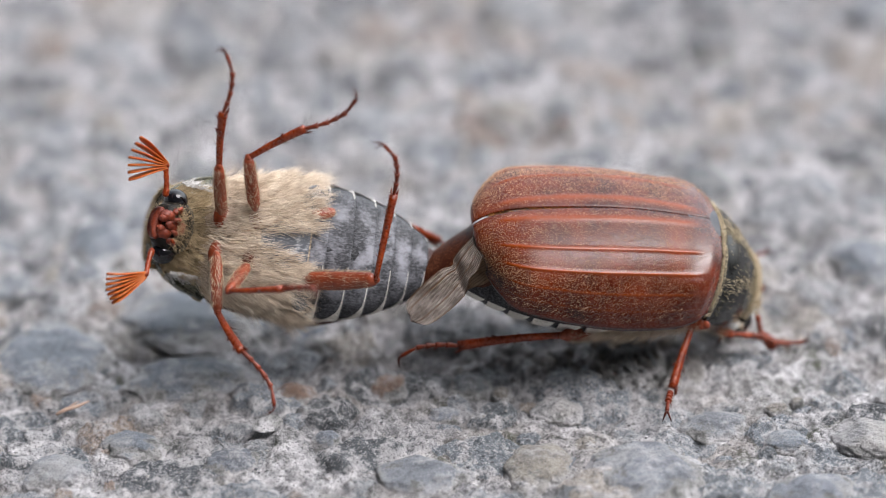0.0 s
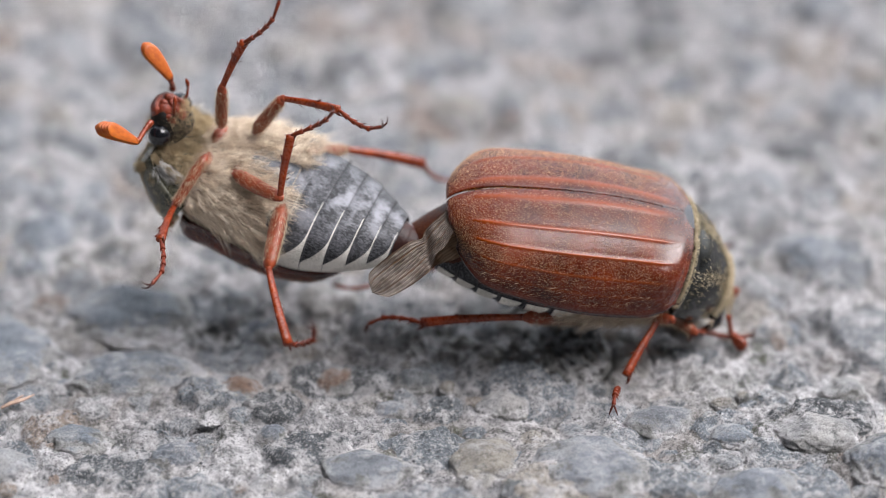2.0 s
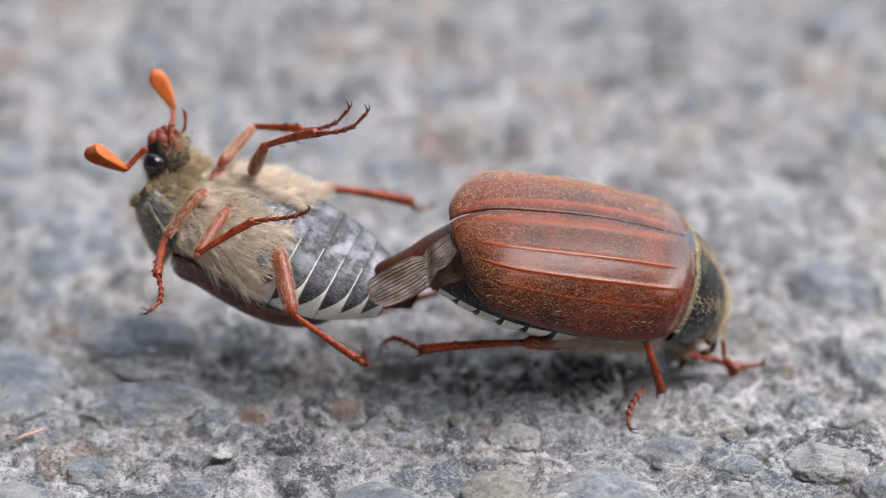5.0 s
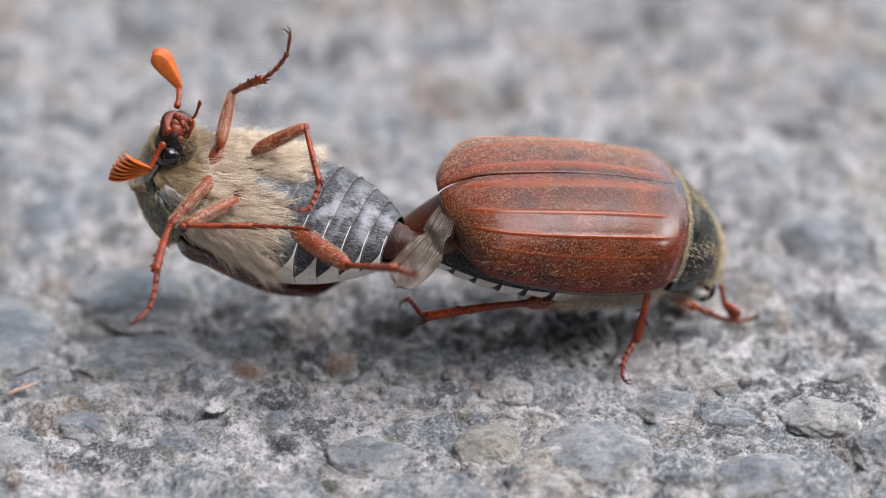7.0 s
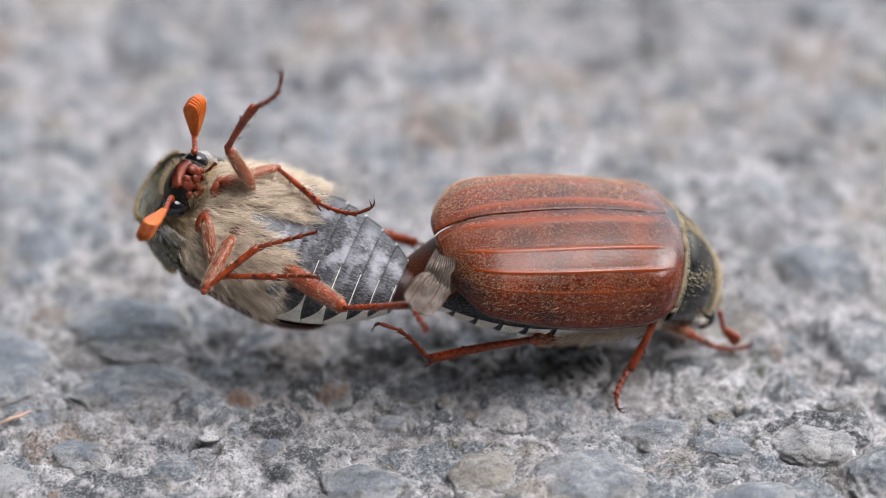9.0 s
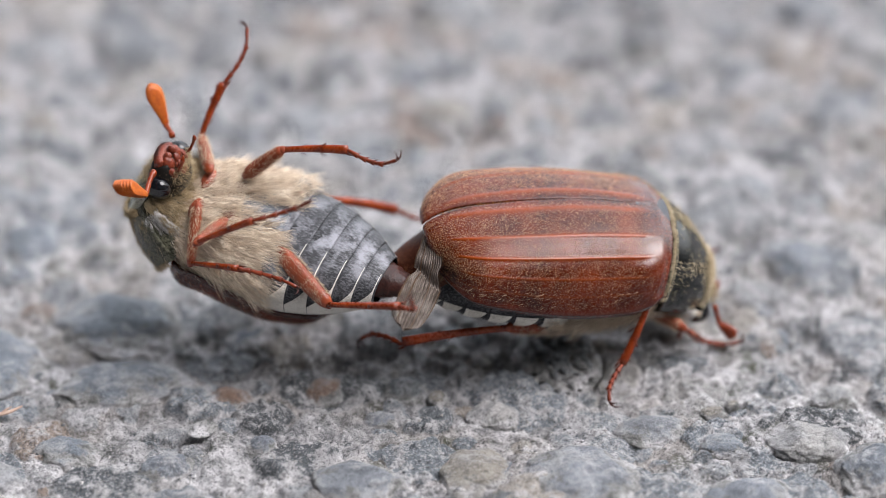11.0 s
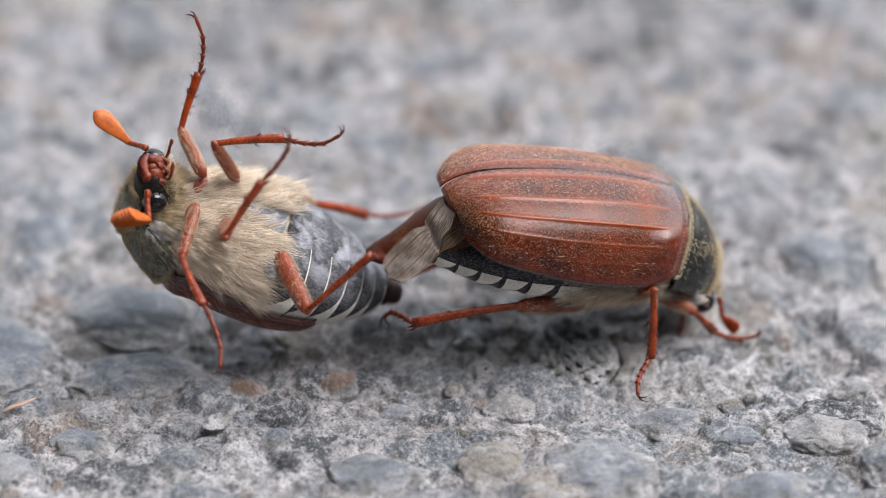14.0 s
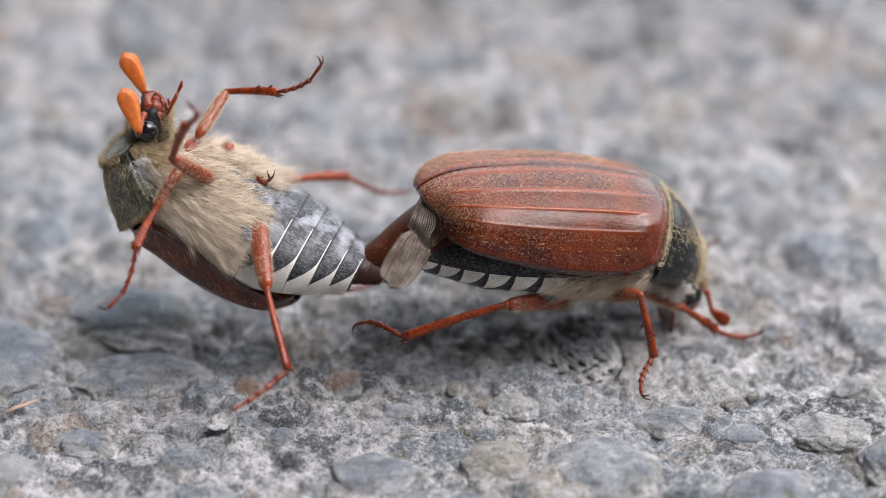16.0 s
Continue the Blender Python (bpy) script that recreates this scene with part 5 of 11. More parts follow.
def motions():
    """Key the two beetles and their limbs, in millimetres and degrees."""
    walk(male, [(0,P(-16.46,7.73,8.77,124.8,-12.7,-174.8)), (0.5,P(-15.44,7.71,8.06,135.6,-12.2,-172.6)), (1,P(-14.9,8.38,8.3,137,-17.7,-176.1)), 
        (1.5,P(-14.32,10.2,8.94,148.4,-19,176.4)), (2,P(-13.85,11.55,10.14,157.3,-19.7,168.3)), (2.5,P(-14.32,10.46,9.75,155.3,-20.9,170.6)), 
        (3,P(-14.72,10.29,9.7,152.6,-18.2,173.7)), (5.5,P(-15.07,10.45,9.84,167.9,-22.3,162.1)), (6,P(-15.07,6.72,9.97,157,-24.6,-179.3)), 
        (6.5,P(-14.41,7.42,9.58,153.1,-23.6,177.5)), (7,P(-14.14,7.91,9.96,148.7,-23.3,179)), (7.5,P(-13.97,8.12,10.34,143.7,-20.9,179.1)), 
        (8,P(-13.95,8.79,9.18,145.3,-20.3,173.2)), (8.5,P(-13.84,9.04,8.91,143.6,-21.2,171.6)), (9,P(-13.51,8.41,9.59,141.7,-23.4,173)), 
        (9.5,P(-12.78,9.02,9.08,143,-20.8,172.6)), (12,P(-14.41,9.65,8.59,158.9,-19.8,173.1)), (12.5,P(-14.58,8.91,8.95,157.6,-23.9,175.3)), 
        (13,P(-13.86,8.32,8.05,147.6,-20.3,178.4)), (13.5,P(-14.62,7.85,7.79,154.2,-19.2,179.6)), (14,P(-15.34,8,8.18,160.3,-22.9,179.4)), 
        (14.5,P(-15.83,7.68,9.2,166.2,-26.7,-176.5)), (15,P(-16.29,8.22,9.26,168.1,-29.4,-179.8)), (15.5,P(-16.9,9.26,9.78,171.4,-33.7,171.4)), 
        (16,P(-17.16,8.94,10.02,173.3,-32.6,171.6))])
    walk(female, [(0,P(5.98,7.65,8.38,17.3,10.2,10.4)), (0.5,P(6.62,7.89,8.39,17.1,10.4,8.7)), (1,P(6.95,7.85,8.44,16.8,10.5,8.1)), 
        (1.5,P(7.29,8.42,8.19,14.2,10.3,6.2)), (2,P(7.87,8.47,8.65,14.8,12.6,5.9)), (2.5,P(7.67,8.28,8.36,13.7,10.9,7.8)), (3,P(7.61,8.22,8.39,13.7,10.2,7)), 
        (5.5,P(7.06,7.8,9.63,14.1,16,10.4)), (6,P(7.34,7.27,9.45,14.6,14.9,13.3)), (6.5,P(7.54,7.28,9.16,14.1,13.7,13.7)), (7,P(7.02,7.53,9.29,13,11.3,12.3)), 
        (7.5,P(7,7.64,8.95,13.9,10.1,12.9)), (8,P(6.83,7.73,8.74,13.5,8.5,13.4)), (8.5,P(6.9,7.79,8.7,13.4,8.6,13.7)), (9,P(7.2,7.37,8.73,12.7,8.9,14.4)), 
        (9.5,P(7.21,7.69,8.81,13.7,10,13.2)), (12,P(7.12,9.05,7.92,5.2,5.7,10)), (12.5,P(7.28,8.82,8.07,3.9,6.7,10.6)), (13,P(7.53,8.87,8.17,6.6,7.3,14)), 
        (13.5,P(7.06,9.07,8.94,4.6,11.4,13.6)), (14,P(6.9,9.44,9.2,2.4,13.6,12.7)), (14.5,P(6.84,9.62,9.37,0,14.2,11.1)), 
        (15,P(6.21,9.78,9.39,-2.5,13.4,11.4)), (15.5,P(5.59,9.7,9.13,-4.3,11.9,11.9)), (16,P(5.34,9.47,9.13,-5.4,11.2,12.3))])
    walk(kids["abdomen"], [(0,P(-2.2,0,-0.8,0,1.2,-0.6)), (0.5,P(-2.2,0,-0.8,-0.3,-13,1.6)), (1,P(-2.2,0,-0.8,1,-20.9,-3.5)), (1.5,P(-2.2,0,-0.8,-0.5,-17.1,2.1)), 
        (2,P(-2.2,0,-0.8,-0.3,-4,2.8)), (2.5,P(-2.2,0,-0.8,0,0.8,-0.7)), (3,P(-2.2,0,-0.8,0,2.9,-0.7)), (5.5,P(-2.2,0,-0.8,0.1,4.4,-2.7)), 
        (6,P(-2.2,0,-0.8,0,-6.8,-0.1)), (6.5,P(-2.2,0,-0.8,-2.2,-19.9,7.6)), (7,P(-2.2,0,-0.8,-3.2,-23.7,9.9)), (7.5,P(-2.2,0,-0.8,-1.5,-16.2,6.2)), 
        (8,P(-2.2,0,-0.8,-0.8,-10.1,4.7)), (8.5,P(-2.2,0,-0.8,-0.2,-7.6,1)), (9,P(-2.2,0,-0.8,-0.2,-10.8,1)), (9.5,P(-2.2,0,-0.8,-0.8,-15.3,3.6)), 
        (12,P(-2.2,0,-0.8,-2.2,-10.5,11.9)), (12.5,P(-2.2,0,-0.8,-1.5,-11.7,7.8)), (13,P(-2.2,0,-0.8,-1.8,-20.3,6.2)), (13.5,P(-2.2,0,-0.8,-5.8,-22.8,18.5)), 
        (14,P(-2.2,0,-0.8,-1.4,19.1,-11.4)), (14.5,P(-2.2,0,-0.8,0.4,3.9,-11.2)), (15,P(-2.2,0,-0.8,0.7,1.5,-10.8)), (15.5,P(-2.2,0,-0.8,-0.1,-7.5,0.4)), 
        (16,P(-2.2,0,-0.8,-0.8,-9.9,4.2))])
    walk(kids["head"], [(0,P(5.2,0,-0.6,-3.8,42.9,2.7)), (0.5,P(5.2,0,-0.6,13.6,45.4,2.2)), (1,P(5.2,0,-0.6,10,51,-7.5)), (1.5,P(5.2,0,-0.6,16.2,44.1,12.6)), 
        (2,P(5.2,0,-0.6,12.6,39.6,9.6)), (2.5,P(5.2,0,-0.6,15.1,35.2,14.1)), (3,P(5.2,0,-0.6,15.2,41.8,13.1)), (5.5,P(5.2,0,-0.6,16.8,32,14.2)), 
        (6,P(5.2,0,-0.6,10.6,36.6,10.7)), (6.5,P(5.2,0,-0.6,13.8,42.1,3.4)), (7,P(5.2,0,-0.6,24.2,45.2,18.8)), (7.5,P(5.2,0,-0.6,22.7,49.4,16.4)), 
        (8,P(5.2,0,-0.6,14.4,48.3,14.2)), (8.5,P(5.2,0,-0.6,12.4,51.6,15.7)), (9,P(5.2,0,-0.6,8.8,61.9,9.4)), (9.5,P(5.2,0,-0.6,8.3,63.9,9.9)), 
        (12,P(5.2,0,-0.6,19.3,42.1,16)), (12.5,P(5.2,0,-0.6,23.7,39.8,18.3)), (13,P(5.2,0,-0.6,12.5,46.2,-2.5)), (13.5,P(5.2,0,-0.6,-1.6,49.3,-11.6)), 
        (14,P(5.2,0,-0.6,2.8,45.1,-12.4)), (14.5,P(5.2,0,-0.6,7.6,42.1,-9.4)), (15,P(5.2,0,-0.6,12.2,44.4,6.8)), (15.5,P(5.2,0,-0.6,19.9,43.3,18.6)), 
        (16,P(5.2,0,-0.6,18.9,43.2,12.5))])
    walk(kids["pronotum"], [(0,P(3.9,0,-0.6,-1.8,19.3,1.5)), (0.5,P(3.9,0,-0.6,5.4,20.5,-0.5)), (1,P(3.9,0,-0.6,4.9,22.8,-4.2)), (1.5,P(3.9,0,-0.6,5.4,20.2,3.6)), 
        (2,P(3.9,0,-0.6,4.4,18.1,2.9)), (2.5,P(3.9,0,-0.6,5.3,16.2,4.8)), (3,P(3.9,0,-0.6,5.1,19.2,4)), (5.5,P(3.9,0,-0.6,6.2,14.9,4.9)), 
        (6,P(3.9,0,-0.6,3.6,16.7,3.7)), (6.5,P(3.9,0,-0.6,5.4,19,0.1)), (7,P(3.9,0,-0.6,7.9,21.2,5.1)), (7.5,P(3.9,0,-0.6,7.2,22.9,3.9)), 
        (8,P(3.9,0,-0.6,4.2,22.1,4.1)), (8.5,P(3.9,0,-0.6,3,23.5,4.7)), (9,P(3.9,0,-0.6,1.8,28,2.2)), (9.5,P(3.9,0,-0.6,1.5,28.9,2.3)), 
        (12,P(3.9,0,-0.6,6.5,19.5,4.8)), (12.5,P(3.9,0,-0.6,8.3,18.7,5.5)), (13,P(3.9,0,-0.6,5.4,20.7,-2.4)), (13.5,P(3.9,0,-0.6,0.7,22.2,-4.5)), 
        (14,P(3.9,0,-0.6,2.5,20.2,-5.4)), (14.5,P(3.9,0,-0.6,4.1,18.8,-4.7)), (15,P(3.9,0,-0.6,4.3,20.1,1.6)), (15.5,P(3.9,0,-0.6,6.4,20.1,5.7)), 
        (16,P(3.9,0,-0.6,6.6,19.9,3.3))])
    walk(kids["FN_femur"], [(0,P(3.4,-1.3,-4.5,-29.9,13.2,-98.5)), (0.25,P(3.4,-1.3,-4.5,-23.8,16.2,-81)), (0.5,P(3.4,-1.3,-4.5,-18.7,14.5,-67.3)), 
        (0.75,P(3.4,-1.3,-4.5,-22.2,-1.5,-79)), (1,P(3.4,-1.3,-4.5,-23.5,-16,-97.3)), (1.25,P(3.4,-1.3,-4.5,-27.5,-9.4,-111.3)), 
        (1.5,P(3.4,-1.3,-4.5,-31.2,-2.9,-117.5)), (1.75,P(3.4,-1.3,-4.5,-23.3,-18.6,-100.9)), (2,P(3.4,-1.3,-4.5,-20.6,-32.1,-79.2)), 
        (2.25,P(3.4,-1.3,-4.5,-20.8,-27.8,-79.6)), (2.5,P(3.4,-1.3,-4.5,-22.3,-18,-88.4)), (2.75,P(3.4,-1.3,-4.5,-27.6,-4.3,-104.6)), 
        (3,P(3.4,-1.3,-4.5,-36,8,-119.3)), (3.5,P(3.4,-1.3,-4.5,-33.2,3.9,-115.6)), (4,P(3.4,-1.3,-4.5,-26.8,-7.7,-105.2)), 
        (4.5,P(3.4,-1.3,-4.5,-21.7,-22.5,-90.6)), (5,P(3.4,-1.3,-4.5,-20.6,-32.8,-77.3)), (5.5,P(3.4,-1.3,-4.5,-21,-36.1,-71.9)), 
        (5.75,P(3.4,-1.3,-4.5,-24,-11.5,-94.3)), (6,P(3.4,-1.3,-4.5,-33.4,9.2,-111)), (6.25,P(3.4,-1.3,-4.5,-27.5,-8.6,-110.1)), 
        (6.5,P(3.4,-1.3,-4.5,-20.2,-30,-100.5)), (6.75,P(3.4,-1.3,-4.5,-21.1,-23.4,-79.8)), (7,P(3.4,-1.3,-4.5,-20.2,-10.6,-69.2)), 
        (7.25,P(3.4,-1.3,-4.5,-24.8,-6.4,-93.4)), (7.5,P(3.4,-1.3,-4.5,-30.4,-5.4,-117.9)), (7.75,P(3.4,-1.3,-4.5,-25.4,-14.9,-110.1)), 
        (8,P(3.4,-1.3,-4.5,-22,-21.7,-92.5)), (8.25,P(3.4,-1.3,-4.5,-21.1,-8.1,-74.7)), (8.5,P(3.4,-1.3,-4.5,-19.1,5.8,-67.5)), 
        (8.75,P(3.4,-1.3,-4.5,-26,0.9,-93.4)), (9,P(3.4,-1.3,-4.5,-31.4,-6.6,-124.5)), (9.25,P(3.4,-1.3,-4.5,-35.9,-2.9,-134.4)), 
        (9.5,P(3.4,-1.3,-4.5,-40.2,2.1,-138.9)), (10,P(3.4,-1.3,-4.5,-36.6,-1.7,-134.7)), (10.5,P(3.4,-1.3,-4.5,-28.5,-12.2,-122.8)), 
        (11,P(3.4,-1.3,-4.5,-21.7,-25.2,-105.5)), (11.5,P(3.4,-1.3,-4.5,-19.9,-33.5,-90.1)), (12,P(3.4,-1.3,-4.5,-20,-35.9,-83.9)), 
        (12.25,P(3.4,-1.3,-4.5,-21.4,-19.9,-80.9)), (12.5,P(3.4,-1.3,-4.5,-22.2,-2.8,-79.5)), (12.75,P(3.4,-1.3,-4.5,-23.6,4.4,-82.9)), 
        (13,P(3.4,-1.3,-4.5,-24.9,6,-87)), (13.25,P(3.4,-1.3,-4.5,-24.5,-0.8,-88.2)), (13.5,P(3.4,-1.3,-4.5,-23.6,-8.7,-88.8)), 
        (13.75,P(3.4,-1.3,-4.5,-23.8,-9.3,-90.5)), (14,P(3.4,-1.3,-4.5,-23.9,-9.4,-91.4)), (14.25,P(3.4,-1.3,-4.5,-22.8,-14.5,-89)), 
        (14.5,P(3.4,-1.3,-4.5,-21.9,-19.5,-86.1)), (14.75,P(3.4,-1.3,-4.5,-21.8,-20.1,-85.7)), (15,P(3.4,-1.3,-4.5,-21.9,-19.1,-85.5)), 
        (15.25,P(3.4,-1.3,-4.5,-21.9,-16.1,-83.2)), (15.5,P(3.4,-1.3,-4.5,-21.8,-15.2,-81.8)), (15.75,P(3.4,-1.3,-4.5,-21.4,-23.3,-85.1)), 
        (16,P(3.4,-1.3,-4.5,-20.2,-31.8,-89.4))])
    walk(kids["FN_tibia"], [(0,P(2.8,-5.34,-5.46,-101.3,41,-124.7)), (0.25,P(4.03,-5.28,-5.67,-77.3,33.2,-99.3)), (0.5,P(4.97,-5.05,-5.55,-62.3,22.3,-82.8)), 
        (0.75,P(4.2,-5.42,-4.39,-71.2,24.1,-93.4)), (1,P(2.89,-5.31,-3.34,-89.5,26.9,-114.5)), (1.25,P(1.9,-5.16,-3.81,-122.7,20.3,-151.7)), 
        (1.5,P(1.46,-5.02,-4.29,-142.4,11.1,-173.1)), (1.75,P(2.64,-5.21,-3.16,-109.3,18.3,-138.4)), (2,P(4.07,-4.79,-2.27,-73.1,19.6,-96.6)), 
        (2.25,P(4.07,-4.95,-2.54,-78.5,19.3,-103.2)), (2.5,P(3.51,-5.29,-3.2,-95.3,22,-122.1)), (2.75,P(2.35,-5.35,-4.19,-135.1,34.2,-160.7)), 
        (3,P(1.36,-4.93,-5.09,179.6,34.3,158.1)), (3.5,P(1.59,-5.08,-4.78,-171.4,35.4,166.1)), (4,P(2.31,-5.32,-3.94,-140.8,34.7,-166)), 
        (4.5,P(3.36,-5.18,-2.89,-100.7,22.7,-127.9)), (5,P(4.17,-4.75,-2.23,-80.7,10.7,-107.7)), (5.5,P(4.46,-4.53,-2.03,-75.6,6.9,-102.2)), 
        (5.75,P(3.09,-5.4,-3.66,-125.1,26.8,-152.5)), (6,P(1.91,-5.17,-5.17,-178.6,24.3,158.2)), (6.25,P(1.97,-5.2,-3.87,-156.5,8.2,173.7)), 
        (6.5,P(2.73,-4.88,-2.4,-120.8,-6.8,-158.6)), (6.75,P(4.08,-5.09,-2.83,-86.8,1,-117.8)), (7,P(4.87,-5.16,-3.73,-67,13.4,-89.9)), 
        (7.25,P(3.16,-5.47,-4.03,-104.1,25.9,-130.9)), (7.5,P(1.45,-5,-4.11,-158.7,21.8,174.9)), (7.75,P(2.01,-5.11,-3.42,-165.5,30.6,170.5)), 
        (8,P(3.23,-5.2,-2.95,-156.5,40.6,-179.6)), (8.25,P(4.5,-5.31,-3.91,-80,16.1,-105.6)), (8.5,P(5,-5.16,-4.93,-51.3,-16.3,-72.4)), 
        (8.75,P(3.15,-5.49,-4.57,-89.8,-3.4,-122.9)), (8.88,P(2.09,-5.12,-4.29,-125.5,23.3,-153.8)), (9,P(1.04,-4.74,-4.02,-173.3,22.2,162.4)), 
        (9.25,P(0.46,-4.3,-4.29,171.3,31.6,150.6)), (9.5,P(0.24,-4.06,-4.65,158.5,42,140.6)), (10,P(0.45,-4.28,-4.38,166.6,43,147.7)), 
        (10.5,P(1.17,-4.75,-3.61,-171.1,43.2,167.4)), (11,P(2.38,-4.96,-2.71,-144.2,38.7,-168.4)), (11.5,P(3.4,-4.8,-2.18,-126.4,32.3,-152.6)), 
        (12,P(3.76,-4.68,-2.04,-120.5,29.4,-147.3)), (12.25,P(4.02,-5.2,-3.07,-105.6,10.1,-136.8)), (12.5,P(4.16,-5.42,-4.29,-89.1,-7.7,-123.7)), 
        (12.75,P(3.92,-5.46,-4.82,-75.5,-3.8,-104.8)), (13,P(3.62,-5.47,-4.94,-64.9,5.1,-88.7)), (13.25,P(3.53,-5.5,-4.44,-64,6.6,-87.2)), 
        (13.5,P(3.49,-5.45,-3.86,-68.6,6.5,-93.2)), (13.75,P(3.36,-5.44,-3.82,-78.6,3.2,-106.9)), (14,P(3.3,-5.44,-3.82,-91.3,4.4,-122.1)), 
        (14.25,P(3.47,-5.37,-3.45,-111,25.8,-138.4)), (14.5,P(3.67,-5.25,-3.1,-138.7,46.6,-161.6)), (14.75,P(3.7,-5.23,-3.06,-168.3,48,170.7)), 
        (15,P(3.71,-5.26,-3.13,178.4,44.4,158.2)), (15.25,P(3.88,-5.31,-3.34,-154.5,48.7,-176.4)), (15.5,P(3.98,-5.31,-3.4,-116.2,42.9,-139.9)), 
        (15.75,P(3.73,-5.14,-2.84,-84.4,19.5,-110.2)), (16,P(3.44,-4.87,-2.29,-65.5,-5.2,-91.5))])
    walk(kids["FN_tarsus"], [(0,P(1.04,-7.89,-8.15,-101.6,7.9,-133.2)), (0.25,P(3.48,-8.67,-7.91,-91.7,-2.7,-113.3)), (0.5,P(5.44,-8.81,-7.11,-86.4,-12,-98.7)), 
        (0.75,P(3.98,-9.16,-6.06,-94.8,-11.8,-117.3)), (1,P(1.37,-8.63,-5.2,-105.9,-3.4,-141.5)), (1.25,P(-1.49,-6.98,-5.24,-118,19,-159.1)), 
        (1.5,P(-2.53,-5.5,-5.08,-127.1,37.7,-168.1)), (1.75,P(-0.26,-7.79,-4.45,-102.3,29.5,-134.5)), (2,P(3.63,-8.63,-3.64,-86.9,11.9,-108.7)), 
        (2.25,P(3.19,-8.72,-3.89,-90,21,-115.4)), (2.5,P(1.49,-8.51,-4.73,-101.7,36.7,-133.7)), (2.75,P(-0.85,-6.47,-6.49,-131.3,52.2,-170.3)), 
        (3,P(-1.78,-3.66,-7.4,-169.7,51.8,145.9)), (3.5,P(-1.66,-4.27,-7.16,-160.5,53.5,156.4)), (4,P(-0.96,-6.13,-6.27,-128.7,51.9,-167.2)), 
        (4.5,P(1.04,-8.16,-4.47,-98.4,33.5,-128.9)), (5,P(2.95,-8.58,-2.99,-89,16.9,-113.1)), (5.5,P(3.6,-8.5,-2.52,-87.2,11.6,-108.9)), 
        (5.75,P(-0.15,-7.09,-5.51,-101.8,42.4,-133.8)), (6,P(-1.56,-3.78,-6.85,-143,60.8,178.1)), (6.25,P(-2.06,-4.76,-4.46,-129.2,62.6,-165.8)), 
        (6.5,P(-1.06,-6.36,-1.91,-99.4,54.5,-131)), (6.75,P(2.17,-8.72,-2.9,-79.2,28.4,-101.1)), (7,P(4.87,-9.15,-4.68,-77.4,8.9,-92.2)), 
        (7.25,P(0.74,-8.25,-5.82,-100.4,33.1,-131.8)), (7.5,P(-2.35,-4.66,-5.63,-149.1,41.4,165.5)), (7.75,P(-1.48,-4.53,-5.51,-146.2,45.9,170.3)), 
        (8,P(0.12,-5.22,-5.62,-125.7,50.7,-163.7)), (8.25,P(3.44,-9.11,-5.04,-82.4,32.2,-106.4)), (8.5,P(6.19,-8.91,-3.77,-71.9,9.2,-83.8)), 
        (8.75,P(0.93,-8.93,-4.32,-87.5,35.1,-113.9)), (9,P(-2.58,-3.59,-5.57,-142.4,49.9,176)), (9.25,P(-2.58,-2.58,-6.43,-171.5,51.2,143.7)), 
        (9.5,P(-2.12,-2.12,-7.4,162.7,49,117)), (10,P(-2.09,-2.68,-7.17,173.2,47,126.5)), (10.5,P(-1.74,-4.1,-6.42,-157.8,35.4,152.9)), 
        (11,P(-0.75,-5.6,-5.28,-129.3,10,-179.5)), (11.5,P(0.32,-6.4,-4.37,-116.9,-7.5,-164.8)), (12,P(0.76,-6.61,-4.05,-113.8,-12.6,-160.4)), 
        (12.25,P(1.08,-7.96,-3.79,-105.4,-7.7,-140.9)), (12.5,P(1.91,-8.8,-3.74,-95,-4.3,-119.5)), (12.75,P(2.87,-9.41,-4.55,-89.5,-12.8,-105)), 
        (13,P(3.71,-9.55,-5.3,-87.8,-23.2,-94)), (13.25,P(3.73,-9.57,-4.91,-88,-27.5,-90.2)), (13.5,P(3.26,-9.52,-4.33,-90.4,-29.9,-94.4)), 
        (13.75,P(2.18,-9.36,-4.05,-96.6,-31.4,-113.3)), (14,P(1.13,-8.9,-4.13,-102.1,-24.6,-133.2)), (14.25,P(0.71,-7.82,-5.23,-107.8,-0.7,-144.9)), 
        (14.5,P(1,-6.14,-6.08,-113.5,23.1,-151.5)), (14.75,P(0.99,-4.79,-6.1,-111.9,29.5,-148.4)), (15,P(0.99,-4.17,-6,-107.4,28.1,-141.9)), 
        (15.25,P(1.18,-5.48,-6.42,-105.8,19.7,-139.9)), (15.5,P(1.68,-7.25,-6.19,-103.7,5.9,-136.9)), (15.75,P(2.4,-8.77,-4.21,-98.9,-21.8,-124.7)), 
        (16,P(3.33,-8.95,-1.92,-99.3,-46,-107.5))])
